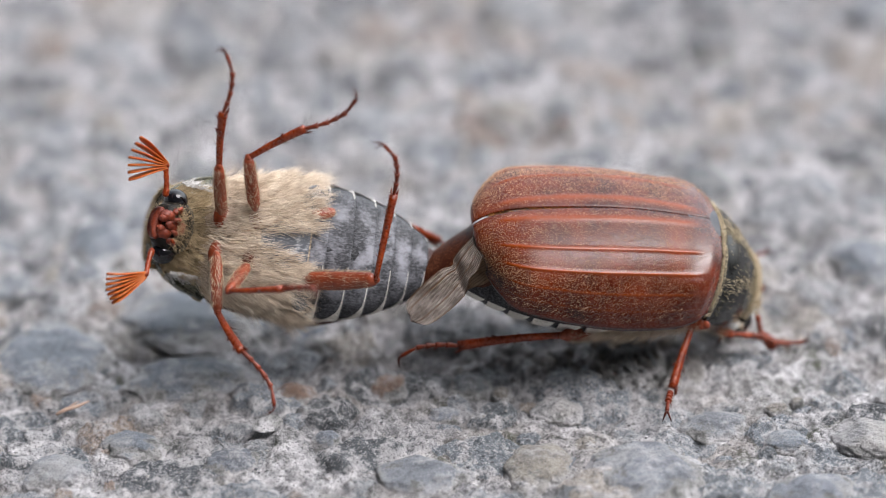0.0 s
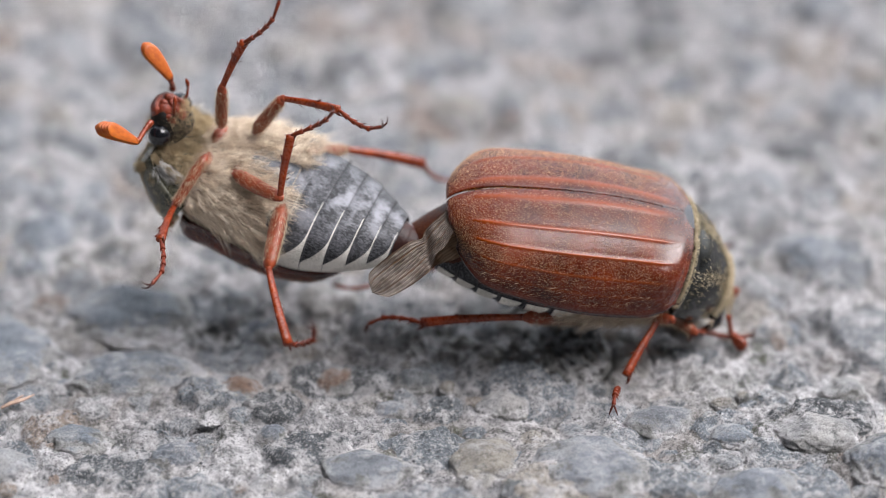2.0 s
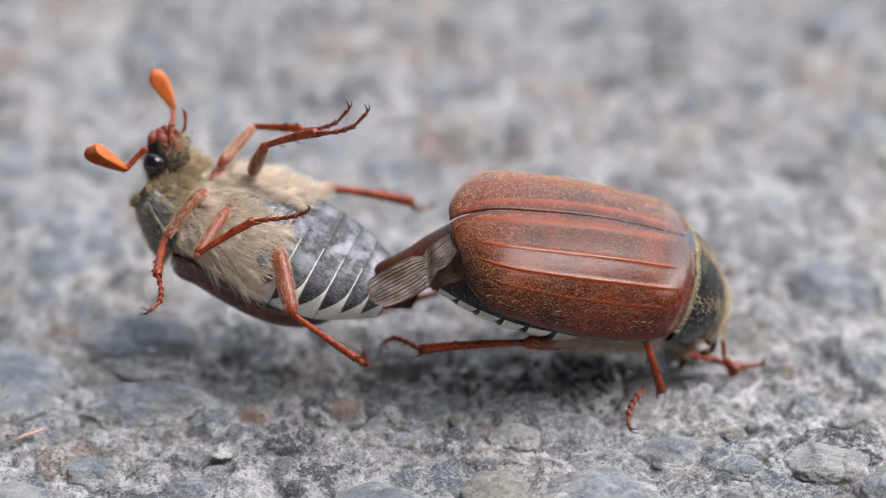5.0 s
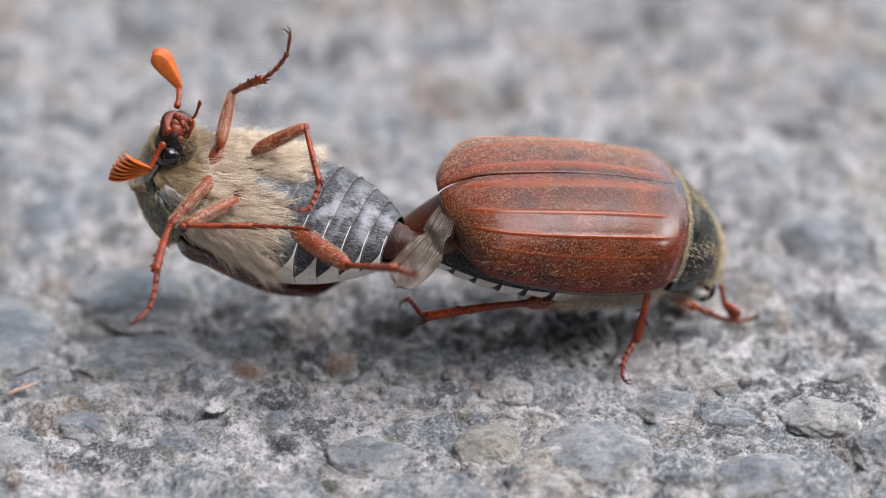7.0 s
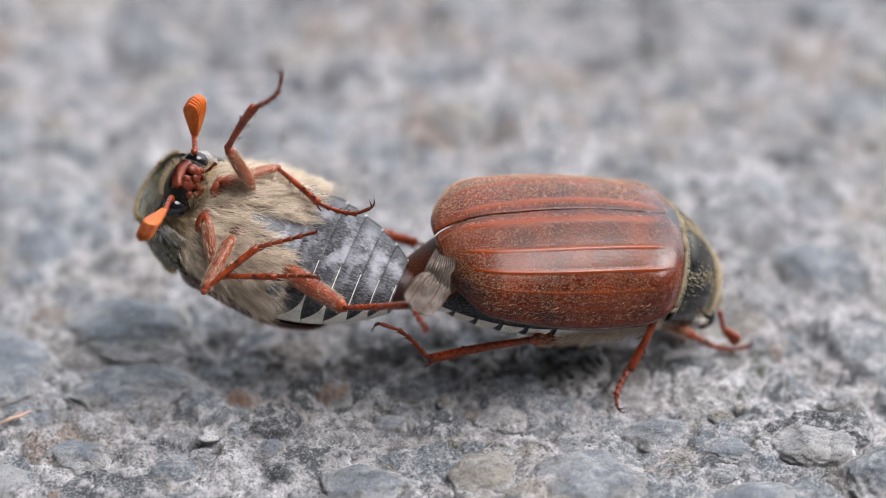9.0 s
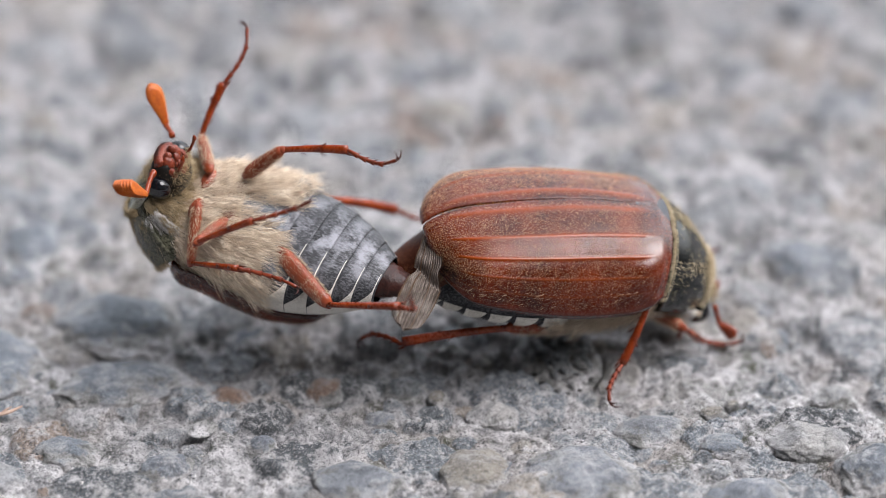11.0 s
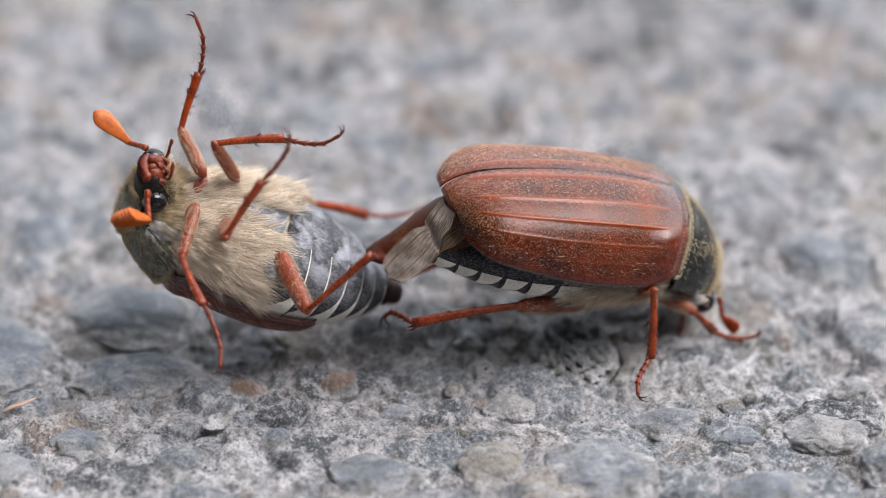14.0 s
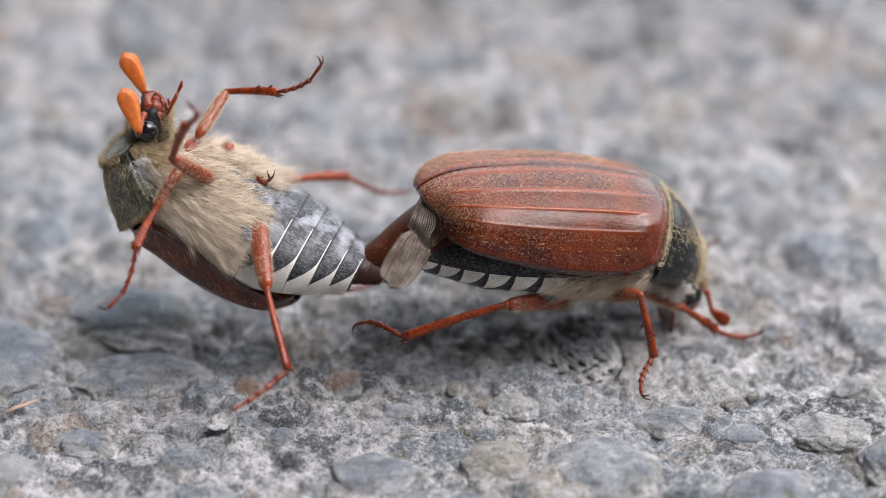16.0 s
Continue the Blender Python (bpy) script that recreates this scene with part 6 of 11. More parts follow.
    walk(kids["FF_femur"], [(0,P(3.4,1.3,-4.5,21,46.6,73.5)), (0.25,P(3.4,1.3,-4.5,29.5,52,86.5)), (0.5,P(3.4,1.3,-4.5,39.8,55.9,100.5)), (0.75,P(3.4,1.3,-4.5,36.6,55.8,96.1)), 
        (1,P(3.4,1.3,-4.5,29.8,58,86)), (1.25,P(3.4,1.3,-4.5,13.8,72,64.7)), (1.5,P(3.4,1.3,-4.5,-42.5,78.8,3.7)), (1.75,P(3.4,1.3,-4.5,-51.2,79.8,-4.7)), 
        (2,P(3.4,1.3,-4.5,-38.3,81.3,9.6)), (2.25,P(3.4,1.3,-4.5,-41.9,79.8,5)), (2.5,P(3.4,1.3,-4.5,-33.4,78.6,13.3)), (2.75,P(3.4,1.3,-4.5,8.7,75.4,59.1)), 
        (3,P(3.4,1.3,-4.5,27.4,67.6,81.6)), (3.5,P(3.4,1.3,-4.5,30.1,62.2,85.7)), (4,P(3.4,1.3,-4.5,32.4,46.6,92)), (4.5,P(3.4,1.3,-4.5,31.3,25.6,96.3)), 
        (5,P(3.4,1.3,-4.5,29.2,9.7,98.5)), (5.5,P(3.4,1.3,-4.5,28.2,4,99.3)), (5.75,P(3.4,1.3,-4.5,23.7,-4.8,86.8)), (6,P(3.4,1.3,-4.5,21,-13.3,74.7)), 
        (6.25,P(3.4,1.3,-4.5,21.1,-15,75.6)), (6.5,P(3.4,1.3,-4.5,21.8,-12.5,80.1)), (6.75,P(3.4,1.3,-4.5,22.9,-2,82.3)), (7,P(3.4,1.3,-4.5,24,6,84)), 
        (7.25,P(3.4,1.3,-4.5,23.3,-2,84)), (7.5,P(3.4,1.3,-4.5,22.6,-12.4,85.8)), (7.75,P(3.4,1.3,-4.5,24.1,-13.2,96.9)), (8,P(3.4,1.3,-4.5,25.4,-12.7,104.7)), 
        (8.25,P(3.4,1.3,-4.5,22.2,-18.9,89.7)), (8.5,P(3.4,1.3,-4.5,21.1,-22.5,78.6)), (8.75,P(3.4,1.3,-4.5,26,-14.2,112.3)), 
        (9,P(3.4,1.3,-4.5,36.5,-3.8,138.1)), (9.25,P(3.4,1.3,-4.5,25.4,-15.7,111.9)), (9.5,P(3.4,1.3,-4.5,20.9,-25.5,73.7)), 
        (10,P(3.4,1.3,-4.5,20.8,-24.9,72.3)), (10.5,P(3.4,1.3,-4.5,20.7,-23.4,68.9)), (11,P(3.4,1.3,-4.5,20.4,-21.5,65.1)), 
        (11.5,P(3.4,1.3,-4.5,20,-19.9,61.9)), (12,P(3.4,1.3,-4.5,19.8,-19.2,60.6)), (12.25,P(3.4,1.3,-4.5,19.9,-19,62)), 
        (12.5,P(3.4,1.3,-4.5,19.9,-16.9,64.4)), (12.75,P(3.4,1.3,-4.5,20.4,-7.4,70.7)), (13,P(3.4,1.3,-4.5,20.8,-1,73)), 
        (13.25,P(3.4,1.3,-4.5,18.9,-12.7,59.2)), (13.5,P(3.4,1.3,-4.5,19.5,-23,44.2)), (13.75,P(3.4,1.3,-4.5,17.7,-15.1,47.2)), 
        (14,P(3.4,1.3,-4.5,16.5,-2.4,54.6)), (14.25,P(3.4,1.3,-4.5,15.9,11.5,58.8)), (14.5,P(3.4,1.3,-4.5,17.6,16.3,64.8)), 
        (14.75,P(3.4,1.3,-4.5,21.9,-16.1,82.7)), (15,P(3.4,1.3,-4.5,13.9,-47.6,104.4)), (15.25,P(3.4,1.3,-4.5,15.8,-47,97.1)), 
        (15.5,P(3.4,1.3,-4.5,19.9,-34.5,86.5)), (15.75,P(3.4,1.3,-4.5,24,-4.3,88.3)), (16,P(3.4,1.3,-4.5,29,24.3,91.7))])
    walk(kids["FF_tibia"], [(0,P(4.22,4.06,-7.55,63.5,37.9,82.7)), (0.25,P(3.56,3.88,-7.81,82.3,44.8,103.2)), (0.5,P(2.97,3.61,-7.98,109.6,48,132)), 
        (0.75,P(3.15,3.65,-7.97,137.6,47,160.4)), (1,P(3.56,3.52,-8.06,153.3,44.5,176)), (1.25,P(3.95,2.47,-8.49,132,49.5,154.5)), 
        (1.5,P(4.21,1.35,-8.62,102.6,51.4,124)), (1.75,P(4.14,1.24,-8.63,96.4,60.9,115.9)), (2,P(4.03,1.41,-8.65,91.4,70.2,109.3)), 
        (2.25,P(4.14,1.36,-8.63,80.4,66.3,98.3)), (2.5,P(4.21,1.49,-8.62,76.7,59.4,95.1)), (2.75,P(3.94,2.21,-8.56,79.9,55.8,99)), 
        (3,P(3.63,2.88,-8.38,83.7,53.3,103.5)), (3.5,P(3.55,3.26,-8.21,92.7,54.3,113)), (4,P(3.3,4.19,-7.55,118.3,52.8,140)), 
        (4.5,P(2.99,5.07,-6.31,145,43,168.4)), (5,P(2.79,5.39,-5.21,159,32.1,-176.6)), (5.5,P(2.73,5.43,-4.8,163.1,27.9,-172.1)), 
        (5.75,P(3.63,5.48,-4.15,112.4,46.2,135.3)), (6,P(4.48,5.24,-3.53,60.8,39.4,79.3)), (6.25,P(4.41,5.23,-3.41,54.6,55.5,71.3)), 
        (6.5,P(4.1,5.34,-3.59,59.1,80.1,74.7)), (6.75,P(3.96,5.46,-4.35,-174.2,80.4,-158.1)), (7,P(3.83,5.45,-4.94,179.2,69.9,-163.4)), 
        (7.25,P(3.84,5.47,-4.35,96.5,53.6,117.2)), (7.5,P(3.7,5.39,-3.6,76.9,27.2,99.8)), (7.75,P(2.91,5.36,-3.54,127.5,46.4,150.6)), 
        (8,P(2.36,5.26,-3.58,-173.5,39.7,-153.4)), (8.25,P(3.42,5.27,-3.14,122.4,46.9,145.4)), (8.5,P(4.17,5.1,-2.9,76.5,23.4,100)), 
        (8.75,P(1.86,5.07,-3.47,124.3,27.7,151.5)), (9,P(0.28,4.1,-4.22,-179.6,17.3,-155.8)), (9.25,P(1.89,5.05,-3.36,157.2,36.6,-179)), 
        (9.5,P(4.47,4.94,-2.69,106,47.6,128.3)), (10,P(4.56,4.93,-2.73,101,47.9,123)), (10.5,P(4.78,4.9,-2.83,88.5,47.7,109.6)), 
        (11,P(5.05,4.84,-2.96,74,45.4,93.8)), (11.5,P(5.26,4.78,-3.07,63.5,42,82.3)), (12,P(5.35,4.75,-3.12,59.8,40.3,78.1)), 
        (12.25,P(5.27,4.8,-3.13,58.9,36.9,77.3)), (12.5,P(5.13,4.92,-3.28,61.8,39.5,80.5)), (12.75,P(4.78,5.23,-3.96,135.7,64.3,155.3)), 
        (13,P(4.62,5.32,-4.42,-163.2,45.2,-144.9)), (13.25,P(5.5,4.82,-3.57,-135.6,78.1,-120.6)), (13.5,P(6.17,4,-2.86,22.3,56.8,35.3)), 
        (13.75,P(6.16,4.27,-3.41,44.5,47.3,60.1)), (14,P(5.83,4.72,-4.33,66.8,43.8,85.9)), (14.25,P(5.53,4.82,-5.34,111.5,59.3,131.9)), 
        (14.5,P(5.11,4.95,-5.68,163.3,55.4,-176.4)), (14.75,P(3.91,5.3,-3.34,131.1,54.9,152.6)), (15,P(2.7,4.04,-1.4,99.5,51.4,120.7)), 
        (15.25,P(3.04,4.14,-1.43,117.4,79.7,134.2)), (15.5,P(3.61,4.75,-2.12,-105.3,68.7,-92.2)), (15.75,P(3.52,5.49,-4.18,-149.7,60.4,-133.7)), 
        (16,P(3.29,5.13,-6.23,176.4,45.1,-163))])
    walk(kids["FF_tarsus"], [(0,P(4.63,7.28,-10.07,67.5,36.8,87.8)), (0.25,P(2.89,6.72,-10.7,73.5,41.9,96.8)), (0.5,P(1.13,5.65,-11.02,83.4,47.2,110.4)), 
        (0.75,P(0.51,4.59,-10.97,96.9,49.9,127.7)), (1,P(0.64,3.73,-10.93,108.2,51.3,141.9)), (1.25,P(1.55,3.62,-11.61,108,56.4,141.5)), 
        (1.5,P(2.78,3.47,-11.82,104.2,61.6,136.8)), (1.75,P(3.27,3.03,-12.22,109.3,62.4,142.8)), (2,P(3.57,2.72,-12.51,111.8,61.9,145.7)), 
        (2.25,P(3.9,2.99,-12.39,98.9,61.6,130.6)), (2.5,P(4.03,3.57,-12.14,86.4,61,115.8)), (2.75,P(3.58,4.49,-11.95,84.8,67.2,114.7)), 
        (3,P(3.06,5.26,-11.67,87.9,73.9,118.8)), (3.5,P(2.61,5.46,-11.54,99.3,72.7,131.3)), (4,P(1.4,5.78,-10.82,119.5,67.1,154.1)), 
        (4.5,P(0.05,5.67,-9.11,131.6,57.7,169.5)), (5,P(-0.68,5.19,-7.39,136.2,49.3,176.9)), (5.5,P(-0.86,4.94,-6.71,137.4,45.8,179.1)), 
        (5.75,P(1.62,7.47,-7.11,130,72.6,165)), (6,P(5.07,8.36,-6.13,17.7,76.9,45.8)), (6.25,P(5.15,7.43,-6.79,43.2,69.9,69.8)), 
        (6.5,P(4.29,6.02,-7.63,68.4,63.1,95.5)), (6.75,P(3.33,5.2,-8.39,81.4,66.8,110.8)), (7,P(2.48,5.05,-8.79,91.1,69.7,122)), 
        (7.25,P(2.73,7.64,-7.65,67.5,60.4,93.9)), (7.5,P(3.08,8.98,-5.47,63,50.5,86.1)), (7.75,P(0.45,6.75,-6.51,101.6,55.1,133.7)), 
        (8,P(-0.46,3.85,-6.2,130.9,45.5,171.2)), (8.25,P(1.12,6.86,-6.13,106.2,57.7,139.3)), (8.5,P(3.51,8.81,-4.52,70.5,57.3,96.7)), 
        (8.75,P(-1.33,6.8,-5.37,116.1,57.7,151.1)), (9,P(-3.29,2.49,-5.44,138.8,37.7,-176.8)), (9.25,P(-1.4,4.99,-5.81,117.6,37.7,155.3)), 
        (9.5,P(2.75,7.11,-5.72,93,32.5,121.2)), (10,P(3.06,7.23,-5.78,90.2,32,117.3)), (10.5,P(3.86,7.5,-5.86,83.8,30.1,107.9)), 
        (11,P(4.85,7.72,-5.87,76.5,26.9,97)), (11.5,P(5.67,7.8,-5.81,71.2,23.7,88.5)), (12,P(5.99,7.81,-5.77,69.2,22.3,85.2)), 
        (12.25,P(5.99,8,-5.59,75,2.2,85.3)), (12.5,P(5.66,8.04,-5.89,80,-9.4,87.4)), (12.75,P(3.16,5.97,-7.65,83.2,29.8,107)), 
        (13,P(2.26,3.65,-7.33,116.9,68.7,151)), (13.25,P(5.07,4.09,-7.59,64.4,83.3,95.4)), (13.5,P(8,5.3,-6.29,0.5,68,26)), 
        (13.75,P(7.54,6.68,-6.42,4.1,64.9,28.5)), (14,P(6.04,7.67,-7.16,8.1,68.2,33.5)), (14.25,P(4.14,6.38,-8.86,-33.4,78,-3.7)), 
        (14.5,P(2.79,4.8,-9.06,-109.9,80.5,-76)), (14.75,P(1.82,6.39,-6.69,110,70.6,143.2)), (15,P(1.39,6.24,-4.6,104.1,49,136.9)), 
        (15.25,P(2.53,4.67,-5.46,145.6,59.4,-174.8)), (15.5,P(3.55,3.27,-5.94,-166.4,49.9,-120.9)), (15.75,P(2.12,4.02,-7.75,-173,57.4,-130)), 
        (16,P(0.52,4.28,-9.13,161.8,66.1,-159))])
    walk(kids["MN_femur"], [(0,P(1.2,-1.9,-4.6,-7.9,55.2,-60)), (0.25,P(1.2,-1.9,-4.6,-19.8,42.7,-74.8)), (0.5,P(1.2,-1.9,-4.6,-29.3,30.4,-90.9)), 
        (0.75,P(1.2,-1.9,-4.6,-48.2,19,-135.5)), (1,P(1.2,-1.9,-4.6,-57.3,5.1,-170.8)), (1.25,P(1.2,-1.9,-4.6,-60.9,14,-166.1)), 
        (1.5,P(1.2,-1.9,-4.6,-61,26.3,-153.8)), (1.75,P(1.2,-1.9,-4.6,-63.4,25.9,-158.2)), (2,P(1.2,-1.9,-4.6,-61,22.2,-157.6)), 
        (2.25,P(1.2,-1.9,-4.6,-42.1,14.4,-124.8)), (2.5,P(1.2,-1.9,-4.6,-29.2,0.8,-91.3)), (2.75,P(1.2,-1.9,-4.6,-25.5,-11.3,-69.9)), 
        (3,P(1.2,-1.9,-4.6,-25.7,-20.7,-51.5)), (3.5,P(1.2,-1.9,-4.6,-25.7,-19.7,-55.7)), (4,P(1.2,-1.9,-4.6,-26.1,-16.8,-66.3)), 
        (4.5,P(1.2,-1.9,-4.6,-27.1,-12.4,-79)), (5,P(1.2,-1.9,-4.6,-28.6,-8.5,-88.9)), (5.5,P(1.2,-1.9,-4.6,-29.3,-6.8,-92.7)), 
        (5.75,P(1.2,-1.9,-4.6,-25.7,-9.8,-72.3)), (6,P(1.2,-1.9,-4.6,-22,-8.9,-53.9)), (6.25,P(1.2,-1.9,-4.6,-20.4,3.3,-61)), 
        (6.5,P(1.2,-1.9,-4.6,-21.5,14,-70.3)), (6.75,P(1.2,-1.9,-4.6,-19.2,8.4,-60.9)), (7,P(1.2,-1.9,-4.6,-18,0.2,-49.6)), 
        (7.25,P(1.2,-1.9,-4.6,-17.4,-0.5,-47)), (7.5,P(1.2,-1.9,-4.6,-16.4,3.6,-48.4)), (7.75,P(1.2,-1.9,-4.6,-13.9,16.9,-53)), 
        (8,P(1.2,-1.9,-4.6,-16.4,29.4,-64.9)), (8.25,P(1.2,-1.9,-4.6,-40,29.8,-112.6)), (8.5,P(1.2,-1.9,-4.6,-50,14.4,-143.4)), 
        (8.75,P(1.2,-1.9,-4.6,-39.1,9,-120.7)), (9,P(1.2,-1.9,-4.6,-27.8,3.3,-86.5)), (9.25,P(1.2,-1.9,-4.6,-22.2,-1.2,-63.6)), 
        (9.5,P(1.2,-1.9,-4.6,-18.3,-4.3,-44.9)), (10,P(1.2,-1.9,-4.6,-17.7,0,-48.5)), (10.5,P(1.2,-1.9,-4.6,-17.5,11.7,-58.4)), 
        (11,P(1.2,-1.9,-4.6,-20.8,26.4,-72.8)), (11.5,P(1.2,-1.9,-4.6,-26.9,36.5,-86.4)), (12,P(1.2,-1.9,-4.6,-30,39.7,-92.1)), 
        (12.25,P(1.2,-1.9,-4.6,-25.9,23.9,-83.5)), (12.5,P(1.2,-1.9,-4.6,-24.4,11.6,-77.4)), (12.75,P(1.2,-1.9,-4.6,-23,25.1,-77.3)), 
        (13,P(1.2,-1.9,-4.6,-23.6,41.9,-81.1)), (13.25,P(1.2,-1.9,-4.6,-28.7,42.4,-89.8)), (13.5,P(1.2,-1.9,-4.6,-32.3,38.6,-96.2)), 
        (13.75,P(1.2,-1.9,-4.6,-31.7,37.6,-95.3)), (14,P(1.2,-1.9,-4.6,-28,36.6,-88.5)), (14.25,P(1.2,-1.9,-4.6,-18.7,32,-70.1)), 
        (14.5,P(1.2,-1.9,-4.6,-12.9,27.1,-56.8)), (14.75,P(1.2,-1.9,-4.6,-16.2,32.3,-65.4)), (15,P(1.2,-1.9,-4.6,-21.4,37.4,-76.6)), 
        (15.25,P(1.2,-1.9,-4.6,-17.2,35.6,-68.4)), (15.5,P(1.2,-1.9,-4.6,-11.4,31.1,-55.9)), (15.75,P(1.2,-1.9,-4.6,-7.3,26.7,-45.6)), 
        (16,P(1.2,-1.9,-4.6,-4.8,22.9,-38))])
    walk(kids["MN_tibia"], [(0,P(2.46,-4.08,-8.21,-159.5,46.1,173.7)), (0.25,P(2.05,-5.02,-7.58,-164.8,36.4,165.4)), (0.5,P(1.14,-5.69,-6.83,-173.5,29.4,153.4)), 
        (0.75,P(-1.77,-4.81,-6.04,151.3,35.9,117.6)), (1,P(-3.13,-2.6,-4.99,112.7,33.5,81.7)), (1.25,P(-2.94,-2.93,-5.66,116.3,29.2,83.7)), 
        (1.5,P(-2.34,-3.64,-6.55,124.4,29.6,90.8)), (1.75,P(-2.47,-3.37,-6.52,109.1,44.7,80.9)), (2,P(-2.57,-3.45,-6.26,95.5,58.5,71.2)), 
        (2.25,P(-1.24,-5.4,-5.69,127.8,56.2,100.4)), (2.5,P(1.1,-6.3,-4.66,159.3,42.1,127.5)), (2.75,P(2.68,-5.95,-3.74,-175.4,24.6,149.8)), 
        (3,P(3.76,-5.12,-3.04,-159.2,8,164.6)), (3.5,P(3.53,-5.32,-3.12,-162.1,11.4,161.9)), (4,P(2.89,-5.76,-3.33,-170.1,20.1,154.7)), 
        (4.5,P(2.02,-6.12,-3.65,178.4,30.4,144.4)), (5,P(1.29,-6.25,-3.95,167.3,38,134.6)), (5.5,P(1,-6.26,-4.08,162.4,40.7,130.3)), 
        (5.75,P(2.52,-6.03,-3.85,-178.3,29.6,147.9)), (6,P(3.76,-5.41,-3.92,-162.5,20.7,164.2)), (6.25,P(3.33,-5.74,-4.85,-150.2,36.6,-176.9)), 
        (6.5,P(2.64,-5.92,-5.66,-136.7,48.9,-159)), (6.75,P(3.32,-5.7,-5.25,-152.2,34.7,-179.6)), (7,P(4.05,-5.25,-4.61,-161.2,14.3,164)), 
        (7.25,P(4.2,-5.12,-4.56,-158.4,13.1,167.2)), (7.5,P(4.11,-5.19,-4.88,-154.7,18.2,173.6)), (7.75,P(3.74,-5.26,-5.88,-153.4,25.4,176.9)), 
        (8,P(2.83,-5.37,-6.76,-157.7,36.2,173.9)), (8.25,P(-0.27,-5.43,-6.79,145.9,59.7,118.8)), (8.5,P(-2.22,-4.44,-5.69,90.5,44.6,64.8)), 
        (8.75,P(-1.02,-5.64,-5.29,122.6,30.4,89.5)), (9,P(1.47,-6.28,-4.85,158.3,17.7,118.6)), (9.25,P(3.16,-5.84,-4.51,177.9,32.3,144.4)), 
        (9.5,P(4.31,-5,-4.27,-156.3,45.7,177.3)), (10,P(4.12,-5.19,-4.6,-158.5,46.1,174.9)), (10.5,P(3.46,-5.57,-5.49,-163.9,46.8,168.8)), 
        (11,P(2.36,-5.67,-6.56,-170.6,47.3,161.3)), (11.5,P(1.42,-5.43,-7.22,-176.3,47.3,155)), (12,P(1.08,-5.28,-7.41,-178.6,47.3,152.4)), 
        (12.25,P(1.65,-5.9,-6.38,-168.7,51.5,164.3)), (12.5,P(2.14,-6.11,-5.48,-155.4,56.4,-179.8)), (12.75,P(2.08,-5.79,-6.47,-138.1,64.5,-159.6)), 
        (13,P(1.71,-5.13,-7.54,-125.6,71.8,-145.6)), (13.25,P(1.21,-5.15,-7.57,172,73.2,148.6)), (13.5,P(0.83,-5.32,-7.35,143.7,57.6,116.1)), 
        (13.75,P(0.88,-5.37,-7.29,136.4,54,108.1)), (14,P(1.29,-5.43,-7.22,136.9,59.6,110)), (14.25,P(2.47,-5.41,-6.93,-127.3,67.4,-147.5)), 
        (14.5,P(3.35,-5.18,-6.6,-98,32.7,-110.7)), (14.75,P(2.75,-5.28,-6.95,-89.5,30.2,-99.6)), (15,P(2.01,-5.3,-7.27,-84.1,38.3,-94.9)), 
        (15.25,P(2.52,-5.23,-7.16,-141.8,61,-164)), (15.5,P(3.31,-5.02,-6.87,170.3,42.7,139.2)), (15.75,P(3.95,-4.71,-6.58,174.3,70.8,150.4)), 
        (16,P(4.4,-4.4,-6.31,-55.4,67.4,-70.1))])
